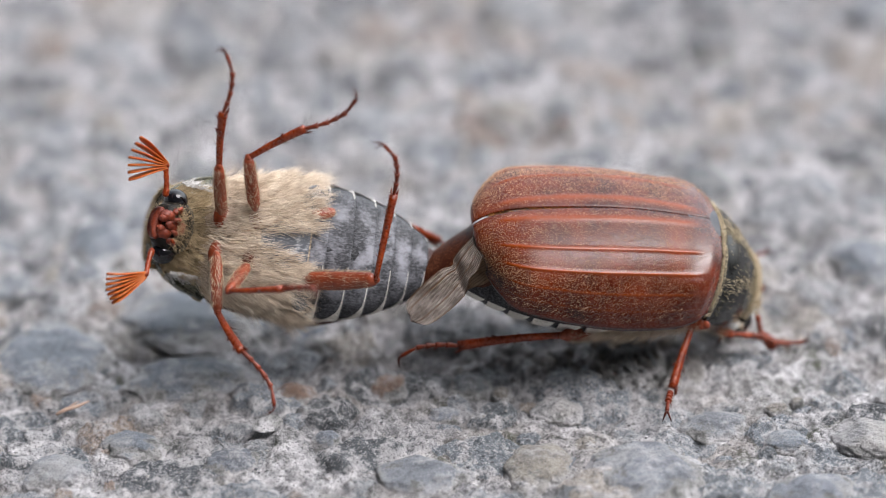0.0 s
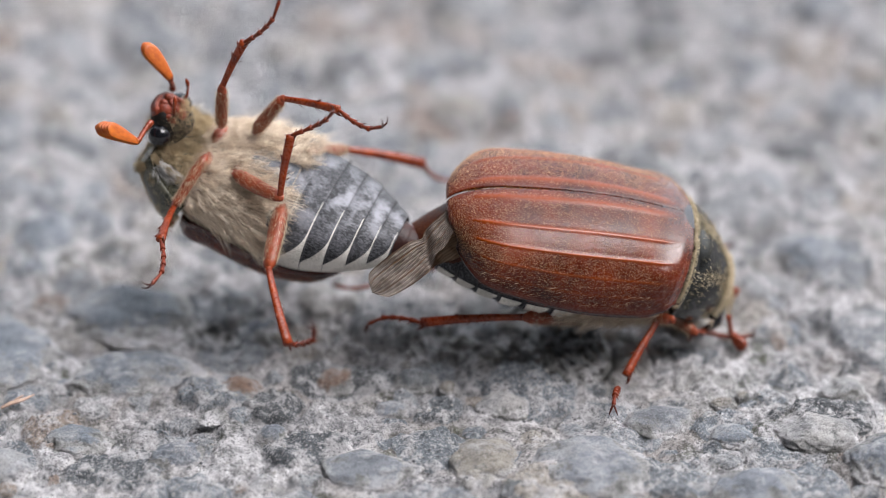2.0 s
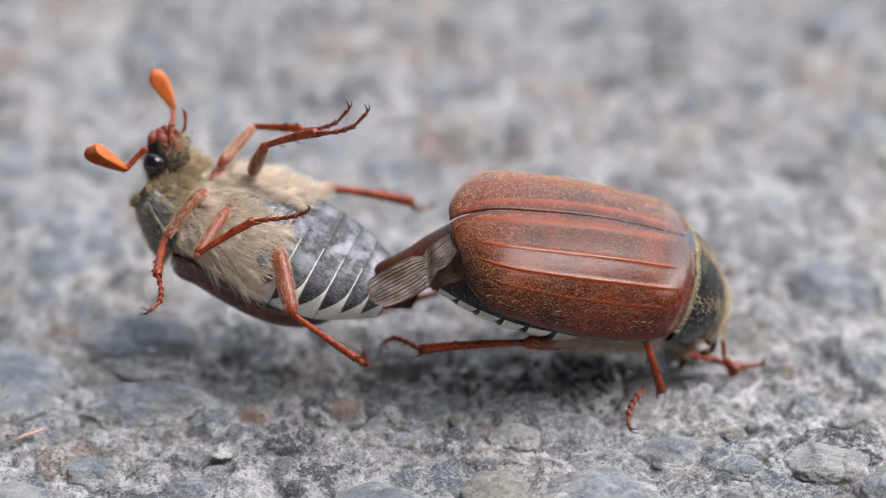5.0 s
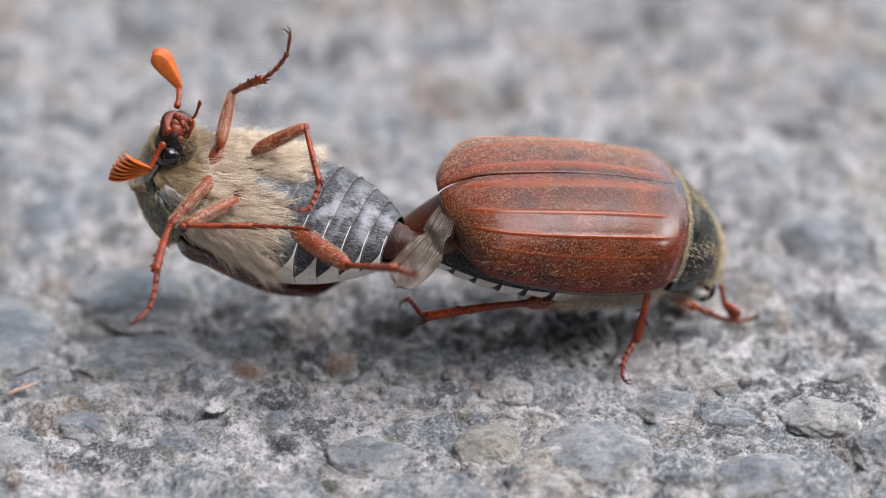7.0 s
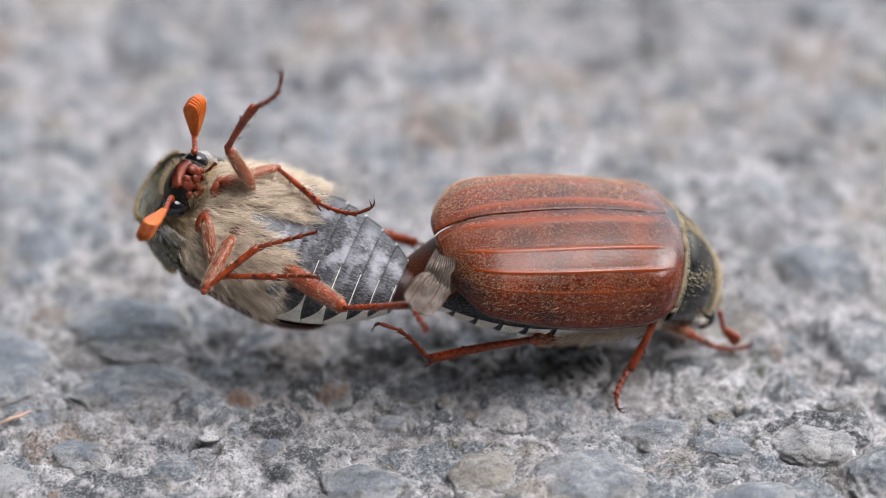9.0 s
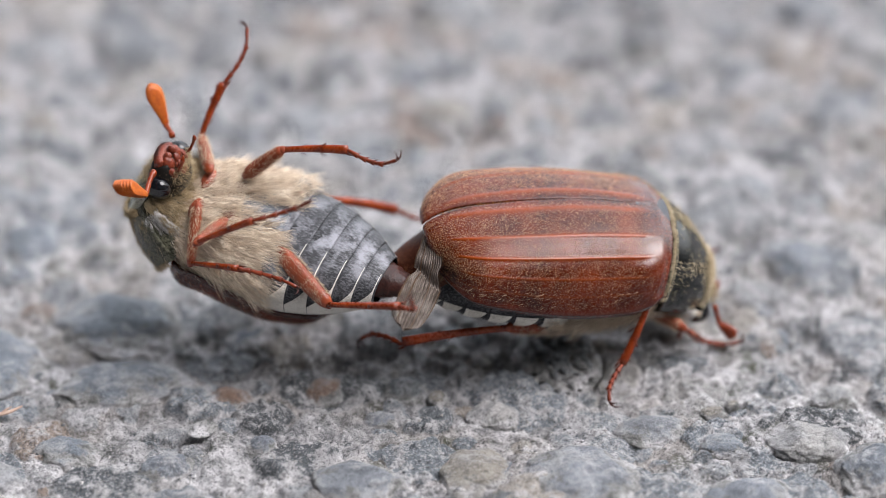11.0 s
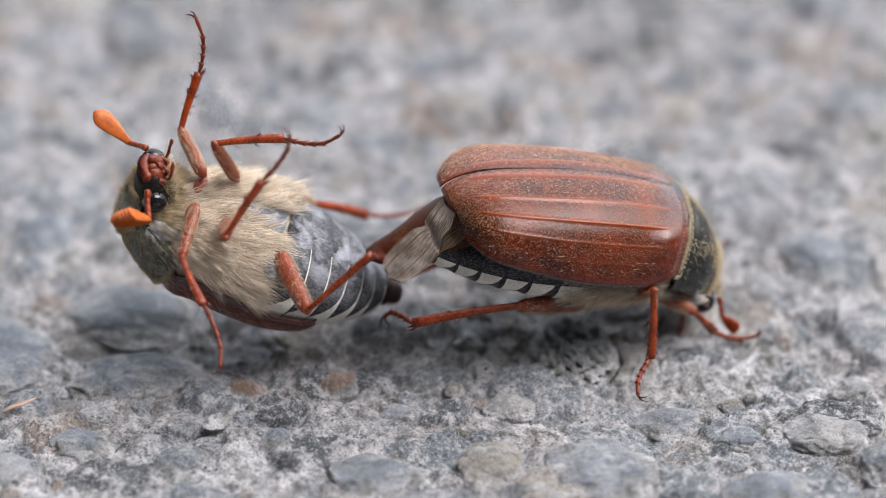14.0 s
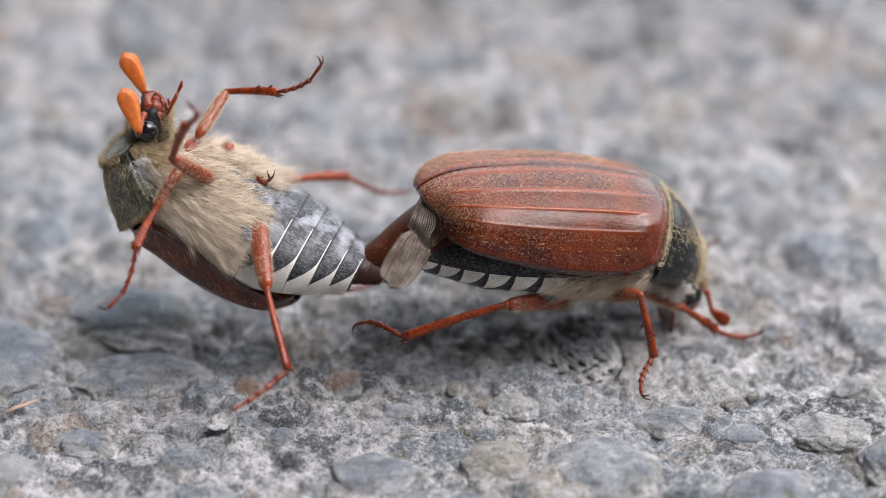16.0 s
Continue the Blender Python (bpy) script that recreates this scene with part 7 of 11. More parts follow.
    walk(kids["MN_tarsus"], [(0,P(-0.72,-3.73,-11.52,-149.3,61.2,179)), (0.25,P(-1.53,-4.09,-10.31,-122.6,71.6,-149.2)), (0.5,P(-2.44,-3.9,-9.09,-78.5,76.9,-101.9)), 
        (0.75,P(-3.5,-1.51,-8.73,117.3,76.3,85.8)), (1,P(-2.57,1.2,-7.53,131.2,52.2,90.6)), (1.25,P(-2.5,1.07,-7.91,141.4,65,105.1)), 
        (1.5,P(-2.39,0.36,-8.82,-167.2,74.7,161.9)), (1.75,P(-1.96,-0.14,-9.76,-157.9,65,169.7)), (2,P(-1.79,-1.18,-10.19,-159.9,54.2,164.8)), 
        (2.25,P(-1.7,-2.88,-9.51,-162.8,48.8,159.7)), (2.5,P(-0.98,-3.59,-7.75,-164.2,42.2,155.7)), (2.75,P(-0.93,-3.85,-5.66,-158.3,26.3,157.7)), 
        (3,P(-0.63,-3.91,-3.69,-152.7,11.9,159.9)), (3.5,P(-0.75,-3.92,-4.03,-152.9,14.7,160.9)), (4,P(-1.01,-3.91,-4.91,-153.2,21.8,163.4)), 
        (4.5,P(-1.21,-3.81,-5.98,-152.9,30.3,166.9)), (5,P(-1.26,-3.67,-6.78,-152,37.2,170.2)), (5.5,P(-1.26,-3.6,-7.08,-151.4,40,171.7)), 
        (5.75,P(-0.87,-3.9,-6.12,-144.9,39.5,-179.5)), (6,P(-0.38,-4.24,-5.55,-137.3,40,-168.9)), (6.25,P(-0.36,-5.94,-7.59,-127.6,47.3,-155.1)), 
        (6.5,P(-0.18,-7,-9.13,-120.5,52.1,-145.9)), (6.75,P(-0.47,-5.73,-7.86,-134.3,45.8,-164.1)), (7,P(-0.23,-4.02,-5.75,-144.1,35.6,-179.1)), 
        (7.25,P(-0.17,-4.13,-5.61,-142.3,35.3,-176.6)), (7.5,P(-0.23,-4.7,-6.32,-138.9,37.6,-171.5)), (7.75,P(-0.41,-5.04,-7.85,-138.3,37.1,-170.7)), 
        (8,P(-0.87,-4.97,-9.48,-142.7,40.8,-176.2)), (8.25,P(-1.39,-3.39,-10.76,172.2,58.8,134.4)), (8.5,P(-0.83,-1.47,-8.92,127.6,49.8,86.4)), 
        (8.75,P(-0.98,-1.67,-7.61,160.3,45.4,116.3)), (9,P(-0.63,-2.44,-6.24,-165.8,30.7,149.2)), (9.25,P(-0.01,-3.58,-6.96,-158.1,18.5,154.6)), 
        (9.5,P(1.1,-4.85,-7.56,-154.6,9.4,155.6)), (10,P(0.94,-4.91,-7.91,-155.7,13.3,155.8)), (10.5,P(0.37,-4.96,-8.85,-158.4,23.4,156.5)), 
        (11,P(-0.59,-4.67,-9.94,-161.2,36,157.4)), (11.5,P(-1.4,-4.11,-10.6,-163.1,46.1,158.5)), (12,P(-1.69,-3.84,-10.79,-163.7,50.1,159)), 
        (12.25,P(-1.11,-5.12,-9.98,-154.4,55.1,171.7)), (12.5,P(-0.4,-6.11,-9.32,-141.3,61.4,-171.5)), (12.75,P(0.22,-6.48,-10.62,-118.7,73.3,-145)), 
        (13,P(0.52,-5.94,-11.91,-85.5,82.9,-110.9)), (13.25,P(0.08,-4.45,-11.97,147.5,64.2,110.8)), (13.5,P(-0.26,-3.1,-11.23,157.2,36.9,109.2)), 
        (13.75,P(0.04,-2.8,-11.01,151.3,51.6,109.6)), (14,P(0.5,-3.24,-11.19,158.7,75.9,126.5)), (14.25,P(0.98,-6.36,-11.18,-109,70.1,-133.8)), 
        (14.5,P(1.98,-8.8,-9.09,-99.7,47.2,-118.5)), (14.75,P(2.08,-9.2,-9.27,-100.5,37.2,-116.9)), (15,P(1.71,-8.9,-10.12,-104,36.7,-121.6)), 
        (15.25,P(0.38,-5.84,-11.19,-131.7,53.5,-160.3)), (15.5,P(0.75,-2.81,-9.99,-169.4,56.9,154.3)), (15.75,P(2.64,-3.96,-10.92,-126,72.8,-153.1)), 
        (16,P(5,-6.06,-10.55,-71,54,-86.3))])
    walk(kids["MF_femur"], [(0,P(1.2,1.9,-4.6,16.3,42.4,68.8)), (0.25,P(1.2,1.9,-4.6,37.7,43.5,104.8)), (0.5,P(1.2,1.9,-4.6,52.8,38.5,131.8)), 
        (0.75,P(1.2,1.9,-4.6,43.9,52.1,112.7)), (1,P(1.2,1.9,-4.6,13,62.4,68.9)), (1.25,P(1.2,1.9,-4.6,-20.1,75.2,34.1)), 
        (1.5,P(1.2,1.9,-4.6,-98.5,81.1,-41.4)), (1.75,P(1.2,1.9,-4.6,121.7,82.8,-172.8)), (2,P(1.2,1.9,-4.6,86.5,72.6,156.9)), 
        (2.25,P(1.2,1.9,-4.6,-23,86.6,36.6)), (2.5,P(1.2,1.9,-4.6,-56.5,68,-8.5)), (2.75,P(1.2,1.9,-4.6,-47,75.6,5.8)), (3,P(1.2,1.9,-4.6,14,82.4,74)), 
        (3.5,P(1.2,1.9,-4.6,18.8,84.9,79.4)), (4,P(1.2,1.9,-4.6,132.2,88.1,-165.5)), (4.5,P(1.2,1.9,-4.6,169.2,81.1,-126.3)), 
        (5,P(1.2,1.9,-4.6,171.2,75,-122.4)), (5.5,P(1.2,1.9,-4.6,171.3,72.4,-121.6)), (5.75,P(1.2,1.9,-4.6,135.4,73.8,-154.4)), 
        (6,P(1.2,1.9,-4.6,103.3,72.7,174.6)), (6.25,P(1.2,1.9,-4.6,74.6,83.4,138.7)), (6.5,P(1.2,1.9,-4.6,1.3,82.7,60.4)), 
        (6.75,P(1.2,1.9,-4.6,71.8,67.4,143)), (7,P(1.2,1.9,-4.6,71.2,49.9,152)), (7.25,P(1.2,1.9,-4.6,43.5,72.4,107.6)), (7.5,P(1.2,1.9,-4.6,-21.4,64.1,26.8)), 
        (7.75,P(1.2,1.9,-4.6,22.9,71.3,82.9)), (8,P(1.2,1.9,-4.6,61.2,54.8,136)), (8.25,P(1.2,1.9,-4.6,58.8,53.6,133.4)), 
        (8.5,P(1.2,1.9,-4.6,49.3,60.2,117.9)), (8.75,P(1.2,1.9,-4.6,-3.8,64.2,48)), (9,P(1.2,1.9,-4.6,-26.6,51.6,12.9)), (9.25,P(1.2,1.9,-4.6,-19,80.4,37.8)), 
        (9.5,P(1.2,1.9,-4.6,93.4,60.2,171.9)), (10,P(1.2,1.9,-4.6,92.8,60.8,170.8)), (10.5,P(1.2,1.9,-4.6,91,62.1,168.1)), 
        (11,P(1.2,1.9,-4.6,88.6,63.6,164.5)), (11.5,P(1.2,1.9,-4.6,86.2,64.7,161.1)), (12,P(1.2,1.9,-4.6,85.2,65.2,159.7)), 
        (12.25,P(1.2,1.9,-4.6,53.3,81.2,116.8)), (12.5,P(1.2,1.9,-4.6,-34.6,70.6,15.8)), (12.75,P(1.2,1.9,-4.6,-39.4,49,-3.4)), 
        (13,P(1.2,1.9,-4.6,-36.7,38,-8.7)), (13.25,P(1.2,1.9,-4.6,-32.6,74.8,20.3)), (13.5,P(1.2,1.9,-4.6,72.8,65.7,145.2)), 
        (13.75,P(1.2,1.9,-4.6,-8.6,82.1,49.7)), (14,P(1.2,1.9,-4.6,-54.4,52.4,-16.3)), (14.25,P(1.2,1.9,-4.6,-87.4,42.2,-50)), 
        (14.5,P(1.2,1.9,-4.6,-126.7,35.4,-76.8)), (14.75,P(1.2,1.9,-4.6,-147.7,58.1,-87.5)), (15,P(1.2,1.9,-4.6,153.3,81.6,-141.5)), 
        (15.25,P(1.2,1.9,-4.6,45,30.5,122)), (15.5,P(1.2,1.9,-4.6,28.7,-29.4,111.4)), (15.75,P(1.2,1.9,-4.6,28,-35.7,102)), 
        (16,P(1.2,1.9,-4.6,28.7,-36.4,91.8))])
    walk(kids["MF_tibia"], [(0,P(2.37,4.93,-7.57,125.5,32.5,146)), (0.25,P(0.38,4.99,-7.63,137.2,24.7,161.9)), (0.5,P(-1.1,4.47,-7.34,147.8,16.4,177.5)), 
        (0.75,P(0.16,4.39,-8.07,154.8,16.5,-173)), (1,P(1.94,3.8,-8.5,160.9,23.3,-167)), (1.25,P(2.13,2.53,-8.85,165.8,47,-166.7)), 
        (1.5,P(1.71,1.45,-8.95,165.2,65.1,-170.9)), (1.75,P(0.65,1.83,-8.97,164,49.4,-169.2)), (2,P(-0.01,2.42,-8.8,159,28.3,-170.5)), 
        (2.25,P(1.41,2.06,-8.99,151.1,24.5,-179.8)), (2.5,P(2.83,1.66,-8.68,143,25.8,169.4)), (2.75,P(2.29,2.01,-8.86,138.3,31.9,162.5)), 
        (3,P(1.36,2.46,-8.96,134.6,38.4,157.3)), (3.5,P(1.27,2.29,-8.98,136.4,39.6,159.4)), (4,P(1.06,1.86,-9,141.1,42.5,165)), 
        (4.5,P(0.8,1.35,-8.95,147.6,45.5,172.4)), (5,P(0.59,0.94,-8.85,153.6,47.6,179.1)), (5.5,P(0.5,0.77,-8.79,156.2,48.3,-178)), 
        (5.75,P(0.09,1.37,-8.82,172.9,39.3,-156.8)), (6,P(-0.1,2.02,-8.8,-179.1,31.9,-145.7)), (6.25,P(0.82,2.23,-8.97,159.1,48.8,-174.6)), 
        (6.5,P(1.48,2.39,-8.96,130.5,54.9,151.5)), (6.75,P(-0.15,2.92,-8.66,-175.6,38.7,-143.8)), (7,P(-1.3,3.23,-7.96,-158.2,9.2,-115.2)), 
        (7.25,P(0.8,3.17,-8.79,-158.8,49.5,-129.1)), (7.5,P(2.92,2.77,-8.56,107.6,66.2,125.8)), (7.75,P(1.37,3.3,-8.77,124.3,48.4,144.3)), 
        (8,P(-0.62,3.66,-8.19,140.8,26.4,166.4)), (8.25,P(-0.59,3.8,-8.14,157.4,9.6,-167.5)), (8.5,P(0.17,3.83,-8.42,169.2,3.1,-149.5)), 
        (8.75,P(2.48,3.32,-8.56,163.6,48.5,-169.4)), (9,P(3.87,2.51,-8.05,90.7,66.8,107.3)), (9.25,P(1.78,2.35,-8.94,135.7,51.4,157.7)), 
        (9.5,P(-0.96,2.21,-8.42,153.6,17,-174.8)), (10,P(-0.92,2.24,-8.44,152.5,18.6,-176.6)), (10.5,P(-0.81,2.33,-8.49,149.7,22.2,178.9)), 
        (11,P(-0.69,2.42,-8.54,145.9,26.4,173.2)), (11.5,P(-0.58,2.51,-8.58,142.4,29.7,168.1)), (12,P(-0.53,2.54,-8.59,140.9,31,166)), 
        (12.25,P(0.9,2.5,-8.95,147.7,26.7,175.4)), (12.5,P(2.6,2.3,-8.75,152.6,28.2,-178.6)), (12.75,P(4.08,1.73,-7.92,128.7,66.5,149)), 
        (13,P(4.63,1.38,-7.31,41.8,69.5,56.8)), (13.25,P(2.28,2.3,-8.85,176.1,60.7,-158.3)), (13.5,P(-0.29,2.94,-8.61,167.9,5.7,-152.2)), 
        (13.75,P(1.59,2.36,-8.96,152,9.8,-175)), (14,P(3.78,1.15,-8.09,139.1,21.5,164.9)), (14.25,P(3.29,-0.6,-7.56,-179.6,35.6,-147.4)), 
        (14.5,P(2.02,-1.59,-7.15,-136,27.7,-100.7)), (14.75,P(1.3,-0.42,-8.34,-160.9,38.8,-128.2)), (15,P(0.7,1.5,-8.95,160.6,39.8,-171.2)), 
        (15.25,P(-0.81,5.11,-6.83,168.1,43.1,-163.2)), (15.5,P(-0.2,5.47,-2.44,-172.8,44,-142.3)), (15.75,P(0.46,5.4,-2.03,-163.1,36.7,-129.9)), 
        (16,P(1.09,5.44,-1.99,-158.5,28.9,-122.6))])
    walk(kids["MF_tarsus"], [(0,P(-0.84,7.1,-10.04,123.6,34.7,149.4)), (0.25,P(-3.59,6.29,-9.55,140.5,37.9,173.7)), (0.5,P(-5.5,4.66,-8.64,160.5,36.6,-158.5)), 
        (0.75,P(-4.22,3.86,-9.38,175.5,36,-139.3)), (1,P(-2.18,2.85,-10.31,-175.2,38.6,-129.4)), (1.25,P(-0.92,1.81,-12.22,170.8,55.1,-152.1)), 
        (1.5,P(-0.2,1.14,-13.12,141,58.8,171.3)), (1.75,P(-2.29,1.27,-12.46,156,44.8,-167)), (2,P(-4,1.75,-10.98,163.4,27.6,-151.2)), 
        (2.25,P(-2.78,2.04,-10.9,161.1,32.8,-156.4)), (2.5,P(-1.24,2.42,-10.68,154.4,41.6,-168.2)), (2.75,P(-1.44,3.18,-11.29,147.1,41.6,-178)), 
        (3,P(-1.96,3.85,-11.82,141.8,39.6,175.1)), (3.5,P(-2.04,3.53,-11.92,141.9,40.4,175.2)), (4,P(-2.22,2.74,-12.1,142.2,42.3,175.3)), 
        (4.5,P(-2.4,1.78,-12.23,142.6,44.6,175.4)), (5,P(-2.52,0.98,-12.24,142.9,46.5,175.5)), (5.5,P(-2.55,0.66,-12.23,143,47.3,175.6)), 
        (5.75,P(-3.18,-0.03,-11.74,172.9,42.4,-145.1)), (6,P(-3.33,-0.18,-11.23,-169.8,32.6,-120.5)), (6.25,P(-2.2,1.95,-12.43,176.9,52.9,-144.3)), 
        (6.5,P(-0.85,3.65,-12.73,142.6,64.2,172.6)), (6.75,P(-3.05,0.8,-11.54,-142.4,55.6,-102.5)), (7,P(-3.24,-0.88,-8.7,-129.6,25.6,-78.7)), 
        (7.25,P(-1.08,0.85,-12.29,-123.7,65,-88.2)), (7.5,P(1.83,4.27,-12.77,109.3,63.2,133.3)), (7.75,P(-1.11,5.08,-12.21,131.9,42.6,161.1)), 
        (8,P(-4.63,4.63,-10.24,146.2,21.8,-174.2)), (8.25,P(-5.02,2.82,-8.91,162.9,22.4,-149.5)), (8.5,P(-3.78,1.5,-8.66,-178.1,30.2,-128.8)), 
        (8.75,P(-0.52,2.76,-12.01,179.1,61.1,-144.8)), (9,P(3.33,4.24,-12.28,117.9,70.5,143.9)), (9.25,P(-0.88,3.44,-12.53,147.1,51.7,-180)), 
        (9.5,P(-5.34,1.81,-9.77,155.6,23.4,-160.5)), (10,P(-5.27,1.98,-9.91,156.3,24.8,-160)), (10.5,P(-5.07,2.41,-10.23,158.2,28.3,-158.7)), 
        (11,P(-4.78,2.91,-10.59,160.6,32.4,-156.9)), (11.5,P(-4.49,3.33,-10.86,162.7,35.8,-155.4)), (12,P(-4.36,3.5,-10.97,163.6,37.2,-154.7)), 
        (12.25,P(-3.2,2.83,-11.01,162.4,35,-155.4)), (12.5,P(-1.45,2.2,-10.93,162.7,38.3,-156.3)), (12.75,P(2.51,2.67,-12.14,163.7,67,-163.8)), 
        (13,P(5.51,2.72,-11.62,133.3,88.2,160.5)), (13.25,P(0.19,1.47,-12.86,-154.3,57.3,-115)), (13.5,P(-4.34,0.8,-9.07,-174.7,22.5,-120.8)), 
        (13.75,P(-2.93,1.96,-9.74,169.9,27.8,-142.5)), (14,P(-0.36,2.26,-9.77,156.2,37.9,-164.8)), (14.25,P(0.14,-2.61,-10.24,-179.5,49.1,-138.8)), 
        (14.5,P(1.27,-5.59,-9.29,-147.3,47.7,-104.1)), (14.75,P(-0.91,-3.24,-11.22,-161.7,42.9,-116.6)), (15,P(-2.8,0.96,-11.9,179,37.8,-135.8)), 
        (15.25,P(-4.02,4.14,-9.98,168.4,43.5,-150.9)), (15.5,P(-2.81,3.44,-5.63,163.8,49.1,-158.5)), (15.75,P(-1.91,2.57,-4.78,-173.9,44.2,-130.4)), 
        (16,P(-1.09,2.05,-4.21,-157.7,31.6,-107.1))])
    walk(kids["HN_femur"], [(0,P(-2.7,-2.3,-4.2,-67.7,36.2,173.9)), (0.25,P(-2.7,-2.3,-4.2,-60.1,40.3,-170.1)), (0.5,P(-2.7,-2.3,-4.2,-47.9,43.4,-147)), 
        (0.75,P(-2.7,-2.3,-4.2,-30.2,44.8,-114.4)), (1,P(-2.7,-2.3,-4.2,-16.3,37.3,-85.9)), (1.25,P(-2.7,-2.3,-4.2,-14.3,25.7,-74)), 
        (1.5,P(-2.7,-2.3,-4.2,-17.5,14.7,-71.8)), (1.75,P(-2.7,-2.3,-4.2,-23.8,7.3,-84.9)), (2,P(-2.7,-2.3,-4.2,-28.5,1.5,-101.3)), 
        (2.25,P(-2.7,-2.3,-4.2,-30.6,-1.8,-111.4)), (2.5,P(-2.7,-2.3,-4.2,-31.7,-3.4,-118.7)), (2.75,P(-2.7,-2.3,-4.2,-32,-3.4,-121.1)), 
        (3,P(-2.7,-2.3,-4.2,-32.1,-2.7,-121.4)), (3.5,P(-2.7,-2.3,-4.2,-32.2,-3.7,-122.4)), (4,P(-2.7,-2.3,-4.2,-32.4,-5.9,-124.8)), 
        (4.5,P(-2.7,-2.3,-4.2,-32.5,-8.7,-127.7)), (5,P(-2.7,-2.3,-4.2,-32.4,-10.9,-130.2)), (5.5,P(-2.7,-2.3,-4.2,-32.4,-11.9,-131.3)), 
        (5.75,P(-2.7,-2.3,-4.2,-35.1,4.7,-133.9)), (6,P(-2.7,-2.3,-4.2,-38.8,21,-137.8)), (6.25,P(-2.7,-2.3,-4.2,-40.7,21.6,-142.6)), 
        (6.5,P(-2.7,-2.3,-4.2,-41.6,19.3,-146.6)), (6.75,P(-2.7,-2.3,-4.2,-43.3,24.3,-147.7)), (7,P(-2.7,-2.3,-4.2,-44.5,28.2,-148.1)), 
        (7.25,P(-2.7,-2.3,-4.2,-43.6,23,-149.3)), (7.5,P(-2.7,-2.3,-4.2,-42.7,17.9,-150.8)), (7.75,P(-2.7,-2.3,-4.2,-44.9,22,-153.5)), 
        (8,P(-2.7,-2.3,-4.2,-48,27.5,-156.6)), (8.25,P(-2.7,-2.3,-4.2,-49.6,28.6,-159.4)), (8.5,P(-2.7,-2.3,-4.2,-50.3,28,-161.3)), 
        (8.75,P(-2.7,-2.3,-4.2,-49.4,25.4,-161.4)), (9,P(-2.7,-2.3,-4.2,-48.5,24.1,-160.5)), (9.25,P(-2.7,-2.3,-4.2,-49.3,29.1,-158.3)), 
        (9.5,P(-2.7,-2.3,-4.2,-50.1,34.7,-156.1)), (10,P(-2.7,-2.3,-4.2,-47.9,30.5,-154.3)), (10.5,P(-2.7,-2.3,-4.2,-43,19.7,-150.3)), 
        (11,P(-2.7,-2.3,-4.2,-38.1,6,-146)), (11.5,P(-2.7,-2.3,-4.2,-34.9,-4.9,-142.7)), (12,P(-2.7,-2.3,-4.2,-33.8,-9.1,-141.4)), 
        (12.25,P(-2.7,-2.3,-4.2,-37,-0.8,-149.5)), (12.5,P(-2.7,-2.3,-4.2,-41.6,8.4,-156.8)), (12.75,P(-2.7,-2.3,-4.2,-42.7,12.8,-155.5)), 
        (13,P(-2.7,-2.3,-4.2,-41.6,14.8,-150.3)), (13.25,P(-2.7,-2.3,-4.2,-38.9,14,-142.3)), (13.5,P(-2.7,-2.3,-4.2,-36.1,11.9,-133.7)), 
        (13.75,P(-2.7,-2.3,-4.2,-34.5,10.3,-128.8)), (14,P(-2.7,-2.3,-4.2,-32.4,8.4,-120.7)), (14.25,P(-2.7,-2.3,-4.2,-26.7,3.7,-94.2)), 
        (14.5,P(-2.7,-2.3,-4.2,-23.5,-1.4,-70.8)), (14.75,P(-2.7,-2.3,-4.2,-24.1,-2.4,-71.5)), (15,P(-2.7,-2.3,-4.2,-25.6,-1.8,-81.5)), 
        (15.25,P(-2.7,-2.3,-4.2,-28.1,0.8,-98.8)), (15.5,P(-2.7,-2.3,-4.2,-31.1,2.2,-115.3)), (15.75,P(-2.7,-2.3,-4.2,-31.7,-2.6,-119.1)), 
        (16,P(-2.7,-2.3,-4.2,-31.6,-7.9,-118.9))])
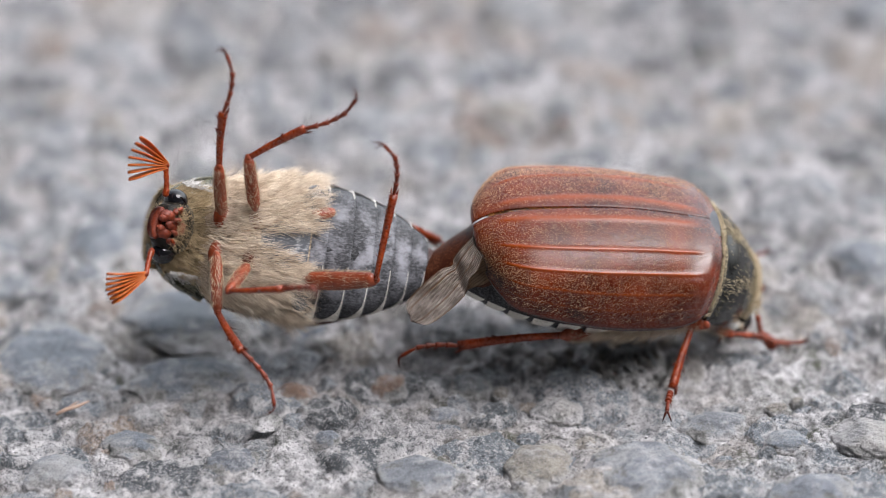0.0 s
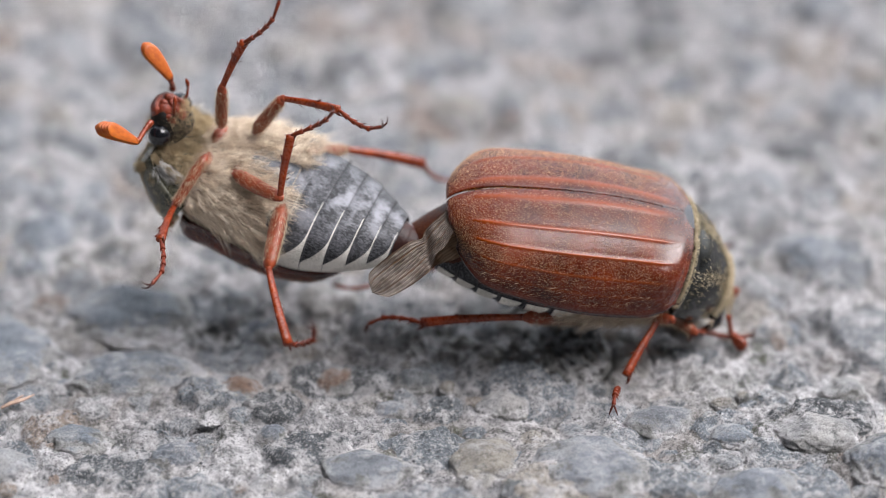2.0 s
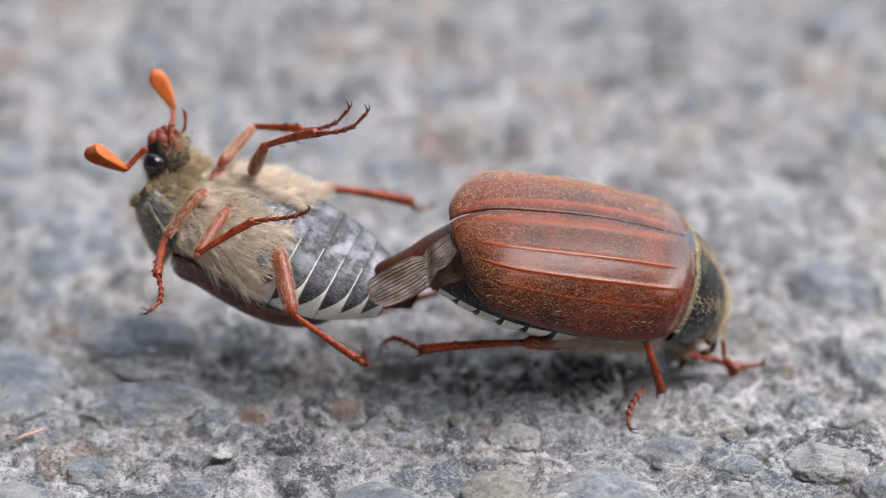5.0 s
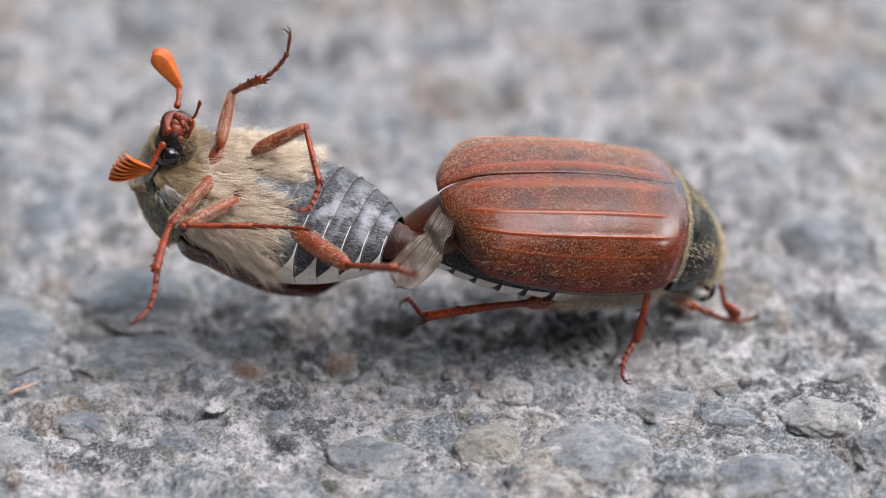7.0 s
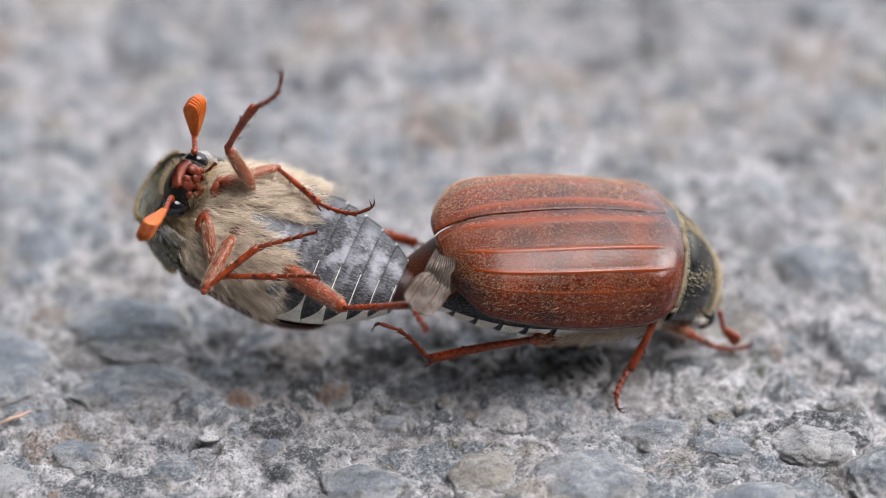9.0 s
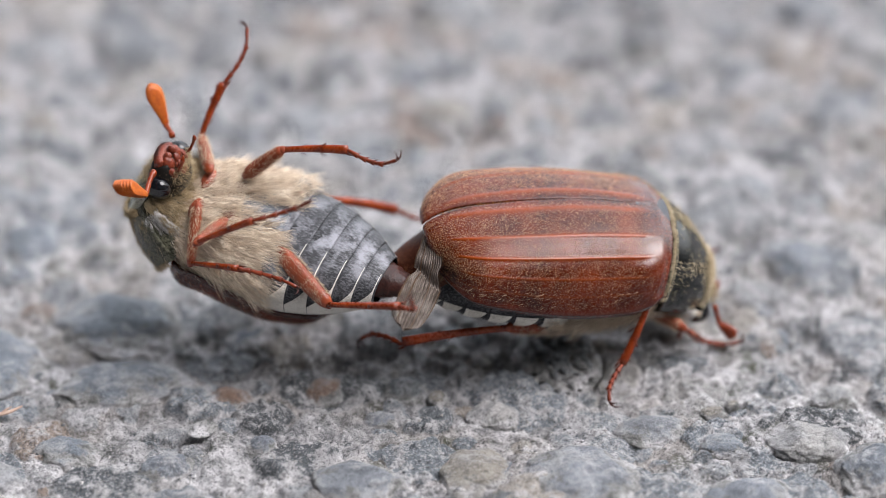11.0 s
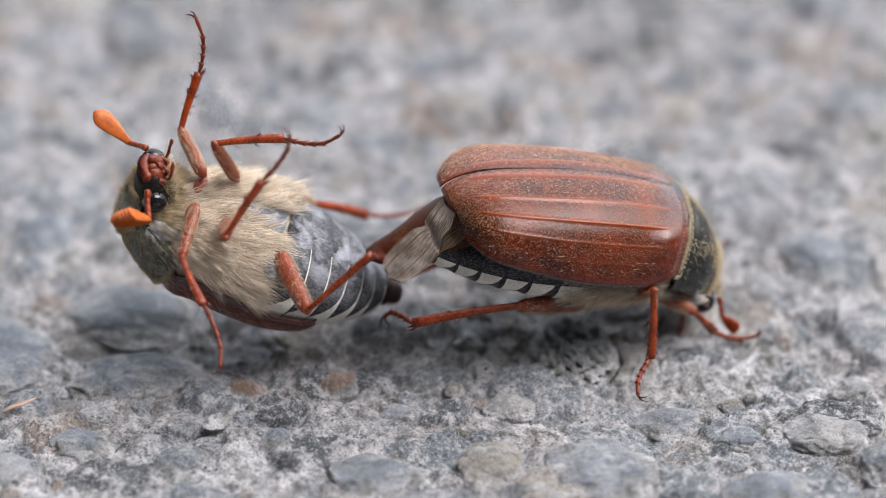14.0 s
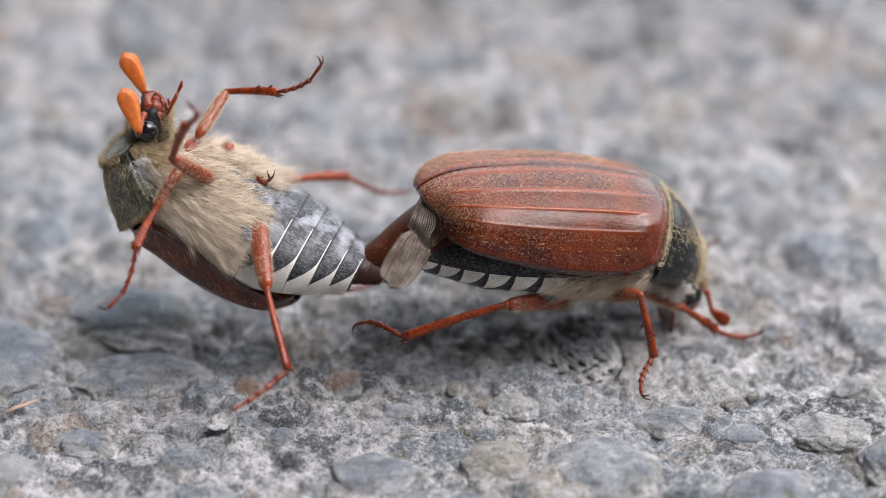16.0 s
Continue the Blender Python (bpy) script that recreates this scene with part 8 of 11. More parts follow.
    walk(kids["HN_tibia"], [(0,P(-7.19,-1.82,-7.51,170.8,23,91.1)), (0.25,P(-6.91,-3.03,-7.82,161.4,35.2,91.5)), (0.5,P(-6.11,-4.52,-8.04,158.5,47.6,97.8)), 
        (0.75,P(-4.34,-5.92,-8.15,179.5,45.4,121)), (1,P(-2.38,-6.75,-7.59,-161.2,39.7,144.8)), (1.25,P(-1.31,-7.15,-6.63,-132.6,39,-166.4)), 
        (1.5,P(-1.01,-7.45,-5.62,-115.6,22.2,-127.7)), (1.75,P(-2.21,-7.83,-4.91,-117.7,8.3,-121.4)), (2,P(-3.8,-7.79,-4.35,-121.5,0.5,-124.3)), 
        (2.25,P(-4.75,-7.51,-4.02,-124,12.2,-141.7)), (2.5,P(-5.39,-7.2,-3.87,-130.7,25.2,-161.8)), (2.75,P(-5.59,-7.09,-3.87,-131.9,25.9,-164.6)), 
        (3,P(-5.61,-7.08,-3.94,-131,24.2,-162.5)), (3.5,P(-5.69,-7.02,-3.84,-130.8,23,-162)), (4,P(-5.88,-6.87,-3.62,-130.5,20.1,-160.9)), 
        (4.5,P(-6.09,-6.68,-3.36,-130.2,16.6,-159.7)), (5,P(-6.25,-6.5,-3.14,-130,13.7,-158.7)), (5.5,P(-6.31,-6.42,-3.05,-129.9,12.4,-158.2)), 
        (5.75,P(-6.57,-6.32,-4.65,-125.5,34,-152.7)), (6,P(-6.57,-5.82,-6.2,-116.4,55.9,-143.3)), (6.25,P(-6.84,-5.47,-6.26,-114.3,61,-141.9)), 
        (6.5,P(-7.11,-5.21,-6.05,-115.7,61.7,-143.9)), (6.75,P(-7.02,-5.02,-6.5,-113.9,62,-141.7)), (7,P(-6.89,-4.9,-6.85,-113.6,61.7,-141.2)), 
        (7.25,P(-7.13,-4.93,-6.39,-117.9,62.4,-147.1)), (7.5,P(-7.35,-4.9,-5.92,-124,61.9,-155)), (7.75,P(-7.35,-4.62,-6.3,-128,58,-160.2)), 
        (8,P(-7.26,-4.27,-6.78,-131.2,53.8,-164.4)), (8.25,P(-7.3,-4.03,-6.88,-135.1,52,-170.3)), (8.5,P(-7.38,-3.89,-6.83,-138.9,51.4,-176.2)), 
        (8.75,P(-7.49,-3.91,-6.6,-142.2,52.2,178.9)), (9,P(-7.52,-4.01,-6.48,-145.1,53.8,175)), (9.25,P(-7.25,-4.11,-6.93,-146.4,56.1,173.6)), 
        (9.5,P(-6.91,-4.17,-7.39,-146.9,58.1,173.4)), (10,P(-7.05,-4.39,-7.04,-144.2,56.1,176.7)), (10.5,P(-7.28,-4.91,-6.09,-139,50.8,-176.4)), 
        (11,P(-7.32,-5.42,-4.79,-134.7,43.9,-170)), (11.5,P(-7.14,-5.68,-3.72,-132.2,38,-165.7)), (12,P(-7.02,-5.75,-3.31,-131.5,35.5,-164.2)), 
        (12.25,P(-7.53,-5.14,-4.12,-123.4,46.4,-151.5)), (12.5,P(-7.79,-4.48,-5.02,-110.6,56.5,-135.5)), (12.75,P(-7.67,-4.56,-5.44,-113.5,63.2,-141.5)), 
        (13,P(-7.4,-4.99,-5.63,-127.5,66.4,-160.1)), (13.25,P(-7,-5.62,-5.55,-136.6,63.6,-171.9)), (13.5,P(-6.49,-6.26,-5.35,-144.2,60.2,177.5)), 
        (13.75,P(-6.15,-6.6,-5.2,-165.8,61.2,149.2)), (14,P(-5.52,-7.07,-5.02,-173.5,57.7,137.6)), (14.25,P(-3.1,-7.87,-4.56,-132,19.4,-164.6)), 
        (14.5,P(-0.86,-7.59,-4.06,-134.2,-30.9,-128.8)), (14.75,P(-0.93,-7.61,-3.97,-139.3,-39.5,-117.8)), (15,P(-1.87,-7.84,-4.03,-141.6,-41.5,-111.7)), 
        (15.25,P(-3.56,-7.83,-4.28,-134.7,-31.6,-122.6)), (15.5,P(-5.09,-7.36,-4.41,-129.8,-18.6,-132.6)), (15.75,P(-5.42,-7.19,-3.95,-128,-13.4,-131.8)), 
        (16,P(-5.38,-7.16,-3.43,-126.8,-11,-129))])
    walk(kids["HN_tarsus"], [(0,P(-7.3,3.7,-9.85,91.5,52.1,66.2)), (0.25,P(-7.04,1.87,-11.28,109.9,58.4,88.9)), (0.5,P(-6.66,-0.51,-12.47,133.5,61.9,118.4)), 
        (0.75,P(-6.51,-2.31,-12.42,141.8,71,133.4)), (1,P(-6.16,-4.09,-11.43,166.2,79.1,164.5)), (1.25,P(-5.84,-8.25,-10.4,-166.3,74.9,-163.7)), 
        (1.5,P(-4.41,-11.84,-7.89,-159.6,68.5,-154)), (1.75,P(-5.3,-12.9,-5.77,-159.3,65.5,-152.7)), (2,P(-7.17,-12.75,-4.4,-155.6,64.4,-147.6)), 
        (2.25,P(-9.35,-11.14,-5.29,-135.1,62.9,-120.9)), (2.5,P(-10.55,-8.89,-6.42,-122.6,58.6,-103.2)), (2.75,P(-10.79,-8.52,-6.49,-132.8,59.9,-116.3)), 
        (3,P(-10.83,-8.72,-6.4,-147.5,60.2,-135.1)), (3.5,P(-10.95,-8.72,-6.19,-145.4,59.5,-132)), (4,P(-11.21,-8.71,-5.68,-140.8,57.5,-124.8)), 
        (4.5,P(-11.48,-8.68,-5.07,-136.5,54.5,-117.4)), (5,P(-11.68,-8.62,-4.56,-133.8,51.8,-112)), (5.5,P(-11.76,-8.59,-4.34,-132.8,50.6,-109.9)), 
        (5.75,P(-10.99,-8.6,-8.01,-128.9,51.5,-105.6)), (6,P(-9.27,-7.83,-11.17,-124.5,53,-101.4)), (6.25,P(-9.12,-7.26,-11.51,-122.9,55.9,-101.7)), 
        (6.5,P(-9.41,-6.89,-11.34,-122.9,59.1,-103.9)), (6.75,P(-9.23,-6.77,-11.8,-123.8,60.9,-106.2)), (7,P(-9.11,-6.69,-12.13,-124.6,62.8,-108.5)), 
        (7.25,P(-9.46,-6.44,-11.7,-122.8,67,-109.2)), (7.5,P(-9.91,-6.09,-11.21,-122.3,69.9,-110.4)), (7.75,P(-10.34,-5.7,-11.39,-125.8,67.3,-112.7)), 
        (8,P(-10.67,-5.22,-11.63,-132.1,62.2,-116.8)), (8.25,P(-10.94,-4.65,-11.61,-143.2,55,-126.5)), (8.5,P(-11.12,-4.14,-11.52,-149.7,48.5,-131.8)), 
        (8.75,P(-11.17,-3.84,-11.34,-146.7,47.5,-126.7)), (9,P(-11.05,-3.7,-11.32,-141,50.6,-120.7)), (9.25,P(-10.57,-3.73,-11.9,-136.6,62,-122.2)), 
        (9.5,P(-10.06,-3.8,-12.48,-136.8,73,-128.6)), (10,P(-10.39,-4.2,-12.02,-133.6,71.4,-124.1)), (10.5,P(-11.07,-5.15,-10.73,-128.7,67.1,-116)), 
        (11,P(-11.57,-6.17,-8.95,-126.1,61.6,-109.4)), (11.5,P(-11.72,-6.85,-7.41,-125.6,56.8,-105.5)), (12,P(-11.72,-7.08,-6.8,-125.7,54.9,-104.2)), 
        (12.25,P(-11.17,-7.11,-8.47,-125.8,53.3,-103.2)), (12.5,P(-10.15,-6.8,-10.02,-124.6,53.5,-101.9)), (12.75,P(-9.79,-6.25,-10.79,-117.9,60.7,-99.4)), 
        (13,P(-9.67,-5.8,-11.12,-110.1,67.9,-95.9)), (13.25,P(-9.65,-6,-10.93,-109.6,69.1,-96.2)), (13.5,P(-9.47,-6.13,-10.56,-110.7,66.7,-95.7)), 
        (13.75,P(-8.63,-5.11,-10.46,-110,58.5,-89.2)), (14,P(-7.89,-4.91,-10.09,-112.8,51.1,-86.7)), (14.25,P(-8.56,-9.38,-6.55,-117.7,56.1,-95.9)), 
        (14.5,P(-4.08,-11.6,-0.98,-122.2,56.4,-101.2)), (14.75,P(-3.09,-11.7,-0.16,-130.1,23.3,-81.5)), (15,P(-3.53,-12.01,-0.05,-163.1,-12.8,-69.1)), 
        (15.25,P(-6.31,-12.14,-1.13,-171,-18.4,-66.5)), (15.5,P(-8.94,-11.55,-2.5,-171.3,-18.7,-65.9)), (15.75,P(-9.3,-11.54,-2.56,-175.6,-21.3,-65.4)), 
        (16,P(-9.09,-11.73,-2.28,-178.8,-23.2,-65.4))])
    walk(kids["HF_femur"], [(0,P(-2.7,2.3,-4.2,25.2,-31.1,168.5)), (0.25,P(-2.7,2.3,-4.2,26.4,-29.6,165.7)), (0.5,P(-2.7,2.3,-4.2,27,-29.2,162.2)), 
        (0.75,P(-2.7,2.3,-4.2,25.4,-33.7,158.4)), (1,P(-2.7,2.3,-4.2,24,-38.7,154.3)), (1.25,P(-2.7,2.3,-4.2,23.8,-39.8,152.9)), 
        (1.5,P(-2.7,2.3,-4.2,24.6,-40.1,148.7)), (1.75,P(-2.7,2.3,-4.2,28.5,-39.3,131.3)), (2,P(-2.7,2.3,-4.2,31.4,-36.2,116.2)), 
        (2.25,P(-2.7,2.3,-4.2,30.8,-36.2,120.2)), (2.5,P(-2.7,2.3,-4.2,30.6,-35.8,121.4)), (2.75,P(-2.7,2.3,-4.2,33,-27.4,94.8)), 
        (3,P(-2.7,2.3,-4.2,29.2,-14.6,72.3)), (3.5,P(-2.7,2.3,-4.2,30.2,-16.7,75)), (4,P(-2.7,2.3,-4.2,32.1,-21.9,82)), (4.5,P(-2.7,2.3,-4.2,33.4,-27.8,91.2)), 
        (5,P(-2.7,2.3,-4.2,33.4,-32.1,99.5)), (5.5,P(-2.7,2.3,-4.2,33.2,-33.7,103.1)), (5.75,P(-2.7,2.3,-4.2,35.6,-36.4,91.1)), 
        (6,P(-2.7,2.3,-4.2,38.7,-39.9,81.6)), (6.25,P(-2.7,2.3,-4.2,38,-47.2,93.5)), (6.5,P(-2.7,2.3,-4.2,32.1,-52.5,114.3)), 
        (6.75,P(-2.7,2.3,-4.2,26.1,-55.6,130.1)), (7,P(-2.7,2.3,-4.2,22.5,-57.6,137.7)), (7.25,P(-2.7,2.3,-4.2,30.6,-59.5,118.3)), 
        (7.5,P(-2.7,2.3,-4.2,38.2,-57.6,100.2)), (7.75,P(-2.7,2.3,-4.2,32.3,-57.9,114.3)), (8,P(-2.7,2.3,-4.2,24.5,-56,133.9)), 
        (8.25,P(-2.7,2.3,-4.2,22.3,-54.2,140.8)), (8.5,P(-2.7,2.3,-4.2,21.2,-53.4,144.2)), (8.75,P(-2.7,2.3,-4.2,19.5,-54.4,147.6)), 
        (9,P(-2.7,2.3,-4.2,18.6,-56.2,147.9)), (9.25,P(-2.7,2.3,-4.2,21.4,-57.8,140.2)), (9.5,P(-2.7,2.3,-4.2,25,-58.5,131.4)), 
        (10,P(-2.7,2.3,-4.2,26.3,-56.9,128.9)), (10.5,P(-2.7,2.3,-4.2,28.9,-52.9,123.6)), (11,P(-2.7,2.3,-4.2,30.8,-47.9,118.4)), 
        (11.5,P(-2.7,2.3,-4.2,31.8,-43.6,114.8)), (12,P(-2.7,2.3,-4.2,32,-41.8,113.5)), (12.25,P(-2.7,2.3,-4.2,32.6,-46.6,111.9)), 
        (12.5,P(-2.7,2.3,-4.2,33.2,-52.5,111.2)), (12.75,P(-2.7,2.3,-4.2,31.7,-58.4,115.7)), (13,P(-2.7,2.3,-4.2,28.4,-61.6,122.9)), 
        (13.25,P(-2.7,2.3,-4.2,26.7,-58,127.6)), (13.5,P(-2.7,2.3,-4.2,27.3,-52.1,128.3)), (13.75,P(-2.7,2.3,-4.2,29.5,-46.4,123.4)), 
        (14,P(-2.7,2.3,-4.2,30.7,-40.8,119.5)), (14.25,P(-2.7,2.3,-4.2,30.4,-36.6,122.5)), (14.5,P(-2.7,2.3,-4.2,30.2,-34.2,124.9)), 
        (14.75,P(-2.7,2.3,-4.2,30.7,-35.8,121)), (15,P(-2.7,2.3,-4.2,31.6,-38.4,115)), (15.25,P(-2.7,2.3,-4.2,32.9,-40.8,109.6)), 
        (15.5,P(-2.7,2.3,-4.2,33.7,-41,105.6)), (15.75,P(-2.7,2.3,-4.2,32.8,-34.7,106.9)), (16,P(-2.7,2.3,-4.2,32,-28,108.9))])
    walk(kids["HF_tibia"], [(0,P(-7.4,3.26,-1.3,132.6,-31,-170.4)), (0.25,P(-7.42,3.5,-1.44,132.5,-32.4,-175.6)), (0.5,P(-7.35,3.8,-1.47,132.6,-33.8,177.8)), 
        (0.75,P(-7.03,4.02,-1.09,132.8,-35.3,172.8)), (1,P(-6.64,4.19,-0.7,133.2,-34.7,168.3)), (1.25,P(-6.53,4.26,-0.61,133.2,-28.6,164.6)), 
        (1.5,P(-6.36,4.53,-0.6,132.8,-20.8,162)), (1.75,P(-5.56,5.55,-0.65,132.1,-14.4,159.4)), (2,P(-4.7,6.36,-0.9,131.5,-7.4,158.5)), 
        (2.25,P(-4.97,6.2,-0.89,132.2,6,164)), (2.5,P(-5.07,6.18,-0.92,132.9,10.8,166.4)), (2.75,P(-3.12,7.26,-1.62,134.2,-32.3,142.5)), 
        (3,P(-1.05,7.46,-2.79,-177.8,-63.5,74.5)), (3.5,P(-1.31,7.48,-2.59,170.4,-62.1,88.8)), (4,P(-1.97,7.44,-2.11,143.6,-48.8,123.8)), 
        (4.5,P(-2.81,7.25,-1.59,131.3,-17.7,149.1)), (5,P(-3.49,6.98,-1.22,131.1,3.2,159.8)), (5.5,P(-3.76,6.84,-1.09,131.7,9.2,162.8)), 
        (5.75,P(-2.79,6.81,-0.88,132,-24,139.9)), (6,P(-2.07,6.55,-0.61,149.7,-51.4,109.1)), (6.25,P(-2.94,6.1,-0.09,144,-52.4,129.4)), 
        (6.5,P(-4.1,5.41,0.24,134.9,-42.7,156.2)), (6.75,P(-4.74,4.72,0.42,133.4,-38.8,166.1)), (7,P(-4.92,4.32,0.53,133.1,-38.8,168.6)), 
        (7.25,P(-4.05,4.8,0.63,136.1,-47.5,153.6)), (7.5,P(-3.23,5.25,0.53,141.9,-52.3,136.1)), (7.75,P(-3.93,5.01,0.54,136.9,-46.5,149.1)), 
        (8,P(-4.87,4.56,0.44,133.6,-37.6,163.4)), (8.25,P(-5.24,4.37,0.34,133.2,-37.9,167.5)), (8.5,P(-5.41,4.25,0.3,133.1,-37.6,168.8)), 
        (8.75,P(-5.45,4.05,0.35,133.2,-25.1,167.1)), (9,P(-5.34,3.96,0.45,132.9,-13.8,165.3)), (9.25,P(-4.99,4.21,0.54,133,-17.1,165.3)), 
        (9.5,P(-4.64,4.49,0.57,133.1,-23.3,165.7)), (10,P(-4.62,4.68,0.49,133,-22.4,163.7)), (10.5,P(-4.57,5.11,0.27,132.5,-20,159)), 
        (11,P(-4.49,5.6,-0.04,131.7,-17,153.4)), (11.5,P(-4.4,5.98,-0.34,130.8,-14.4,149)), (12,P(-4.36,6.13,-0.47,130.3,-13.3,147.2)), 
        (12.25,P(-4.14,5.87,-0.13,137.1,-37,125.3)), (12.5,P(-3.93,5.48,0.24,157.6,-54.4,95.8)), (12.75,P(-3.97,4.94,0.57,149.1,-57,122.2)), 
        (13,P(-4.15,4.54,0.73,136.2,-46.8,152.6)), (13.25,P(-4.51,4.65,0.55,135.2,-42.4,154)), (13.5,P(-4.83,5,0.22,135,-38.5,150.2)), 
        (13.75,P(-4.82,5.53,-0.15,133.8,-31.3,148.3)), (14,P(-4.79,5.99,-0.54,132.3,-24.2,146)), (14.25,P(-5.12,6.09,-0.86,131.1,-19.9,142.6)), 
        (14.5,P(-5.35,6.1,-1.05,130,-16.8,139.3)), (14.75,P(-5.04,6.2,-0.93,129.4,-14.9,137.8)), (15,P(-4.56,6.28,-0.72,128.8,-13.6,136.4)), 
        (15.25,P(-4.12,6.29,-0.54,127.9,-12.2,133.4)), (15.5,P(-3.84,6.37,-0.53,126.9,-10.6,130.4)), (15.75,P(-4.04,6.71,-1.02,125.8,-8.5,128.4)), 
        (16,P(-4.3,6.98,-1.57,124.9,-6.8,127.2))])
    walk(kids["HF_tarsus"], [(0,P(-12.47,2.4,1.79,-178.7,-6.8,-171.6)), (0.25,P(-12.47,3.12,1.78,-179.5,-8,-176.2)), (0.5,P(-12.34,3.99,1.87,179.7,-9.3,178.1)), 
        (0.75,P(-11.89,4.63,2.37,179.2,-10.7,173.6)), (1,P(-11.47,5.2,2.71,178.7,-10.2,169.8)), (1.25,P(-11.61,5.65,2.26,177.4,-0.9,167.4)), 
        (1.5,P(-11.7,6.26,1.54,176.3,2.4,164.1)), (1.75,P(-11,7.6,0.84,-179.8,-24.7,152.7)), (2,P(-10.23,8.54,-0.12,-165.1,-52.3,134.5)), 
        (2.25,P(-10.71,7.85,-1.52,-162.5,-54.4,131)), (2.5,P(-10.79,7.56,-2.05,-163.1,-52.1,128.7)), (2.75,P(-7.15,10.34,1.58,-154.9,-52.1,108.4)), 
        (3,P(-0.34,10.04,2.58,-149.9,-49,90.1)), (3.5,P(-1.25,10.29,2.71,-150.3,-49.1,91.3)), (4,P(-4.17,10.73,2.4,-151.3,-49.4,94)), 
        (4.5,P(-7.71,10.19,0.24,-152.6,-49.6,97.3)), (5,P(-9.11,9.04,-1.56,-153.8,-49.7,100.1)), (5.5,P(-9.41,8.59,-2.05,-154.3,-49.7,101.3)), 
        (5.75,P(-6.98,10.34,1.57,-166.6,-39.9,108.6)), (6,P(-3.29,10.09,4.08,-176.3,-29.5,118.8)), (6.25,P(-5.26,8.93,4.66,-180,-24,139.7)), 
        (6.5,P(-8.14,7.18,4.31,178.9,-18.2,159.5)), (6.75,P(-9.28,5.84,4.18,179,-14.3,168.3)), (7,P(-9.51,5.24,4.29,179.1,-14.2,170.1)), 
        (7.25,P(-7.67,6.6,5.05,179.8,-23.1,156.6)), (7.5,P(-5.87,7.79,5.28,-178.1,-29.1,142.9)), (7.75,P(-7.47,7.13,4.9,179.6,-22.3,152.8)), 
        (8,P(-9.43,5.92,4.1,178.5,-13,165.5)), (8.25,P(-9.86,5.4,4.03,178.9,-13.2,169.3)), (8.5,P(-10.07,5.17,3.96,179,-13,170.3)), 
        (8.75,P(-10.75,5.26,2.9,177.8,-1.7,168.8)), (9,P(-10.98,5.43,1.88,176.3,8.5,166.9)), (9.25,P(-10.54,5.67,2.3,176.6,5.7,166.9)), 
        (9.5,P(-9.98,5.85,2.95,177.3,0.2,167.4)), (10,P(-9.95,6.23,2.78,177.4,-3.4,165.8)), (10.5,P(-9.83,7.13,2.32,178.1,-12.7,161.9)), 
        (11,P(-9.62,8.17,1.71,-180,-24,156.5)), (11.5,P(-9.38,8.98,1.15,-177.4,-33.1,151.5)), (12,P(-9.27,9.3,0.91,-176,-36.6,149.3)), 
        (12.25,P(-6.91,9.78,3.48,-172.2,-37,125.5)), (12.5,P(-4.29,8.95,5.12,-171.4,-34.2,107.1)), (12.75,P(-5.72,7.7,5.61,-170.1,-39.1,121.3)), 
        (13,P(-7.8,6.43,5.1,-174.4,-38.8,144.2)), (13.25,P(-8.49,6.59,4.6,-179.1,-27.3,151.9)), (13.5,P(-8.91,7.33,3.95,177.6,-14.1,154.1)), 
        (13.75,P(-9.19,8.22,2.97,174.8,-2.6,153)), (14,P(-9.32,9.05,1.92,173.6,-0.6,149.8)), (14.25,P(-9.6,9.52,1.18,-176.8,-31.7,140.4)), 
        (14.5,P(-9.71,9.84,0.68,-151.6,-63.3,122.9)), (14.75,P(-9.33,10.09,0.62,-153.1,-66.5,130.1)), (15,P(-8.78,10.3,0.69,-163.1,-62.3,143.5)), 
        (15.25,P(-8.15,10.55,0.72,-163,-62,142.9)), (15.5,P(-7.66,10.86,0.58,-165.9,-56.7,143.1)), (15.75,P(-7.72,11.36,-0.13,-178.2,-30.1,150.8)), 
        (16,P(-7.91,11.72,-0.86,175.5,-3.9,155.1))])
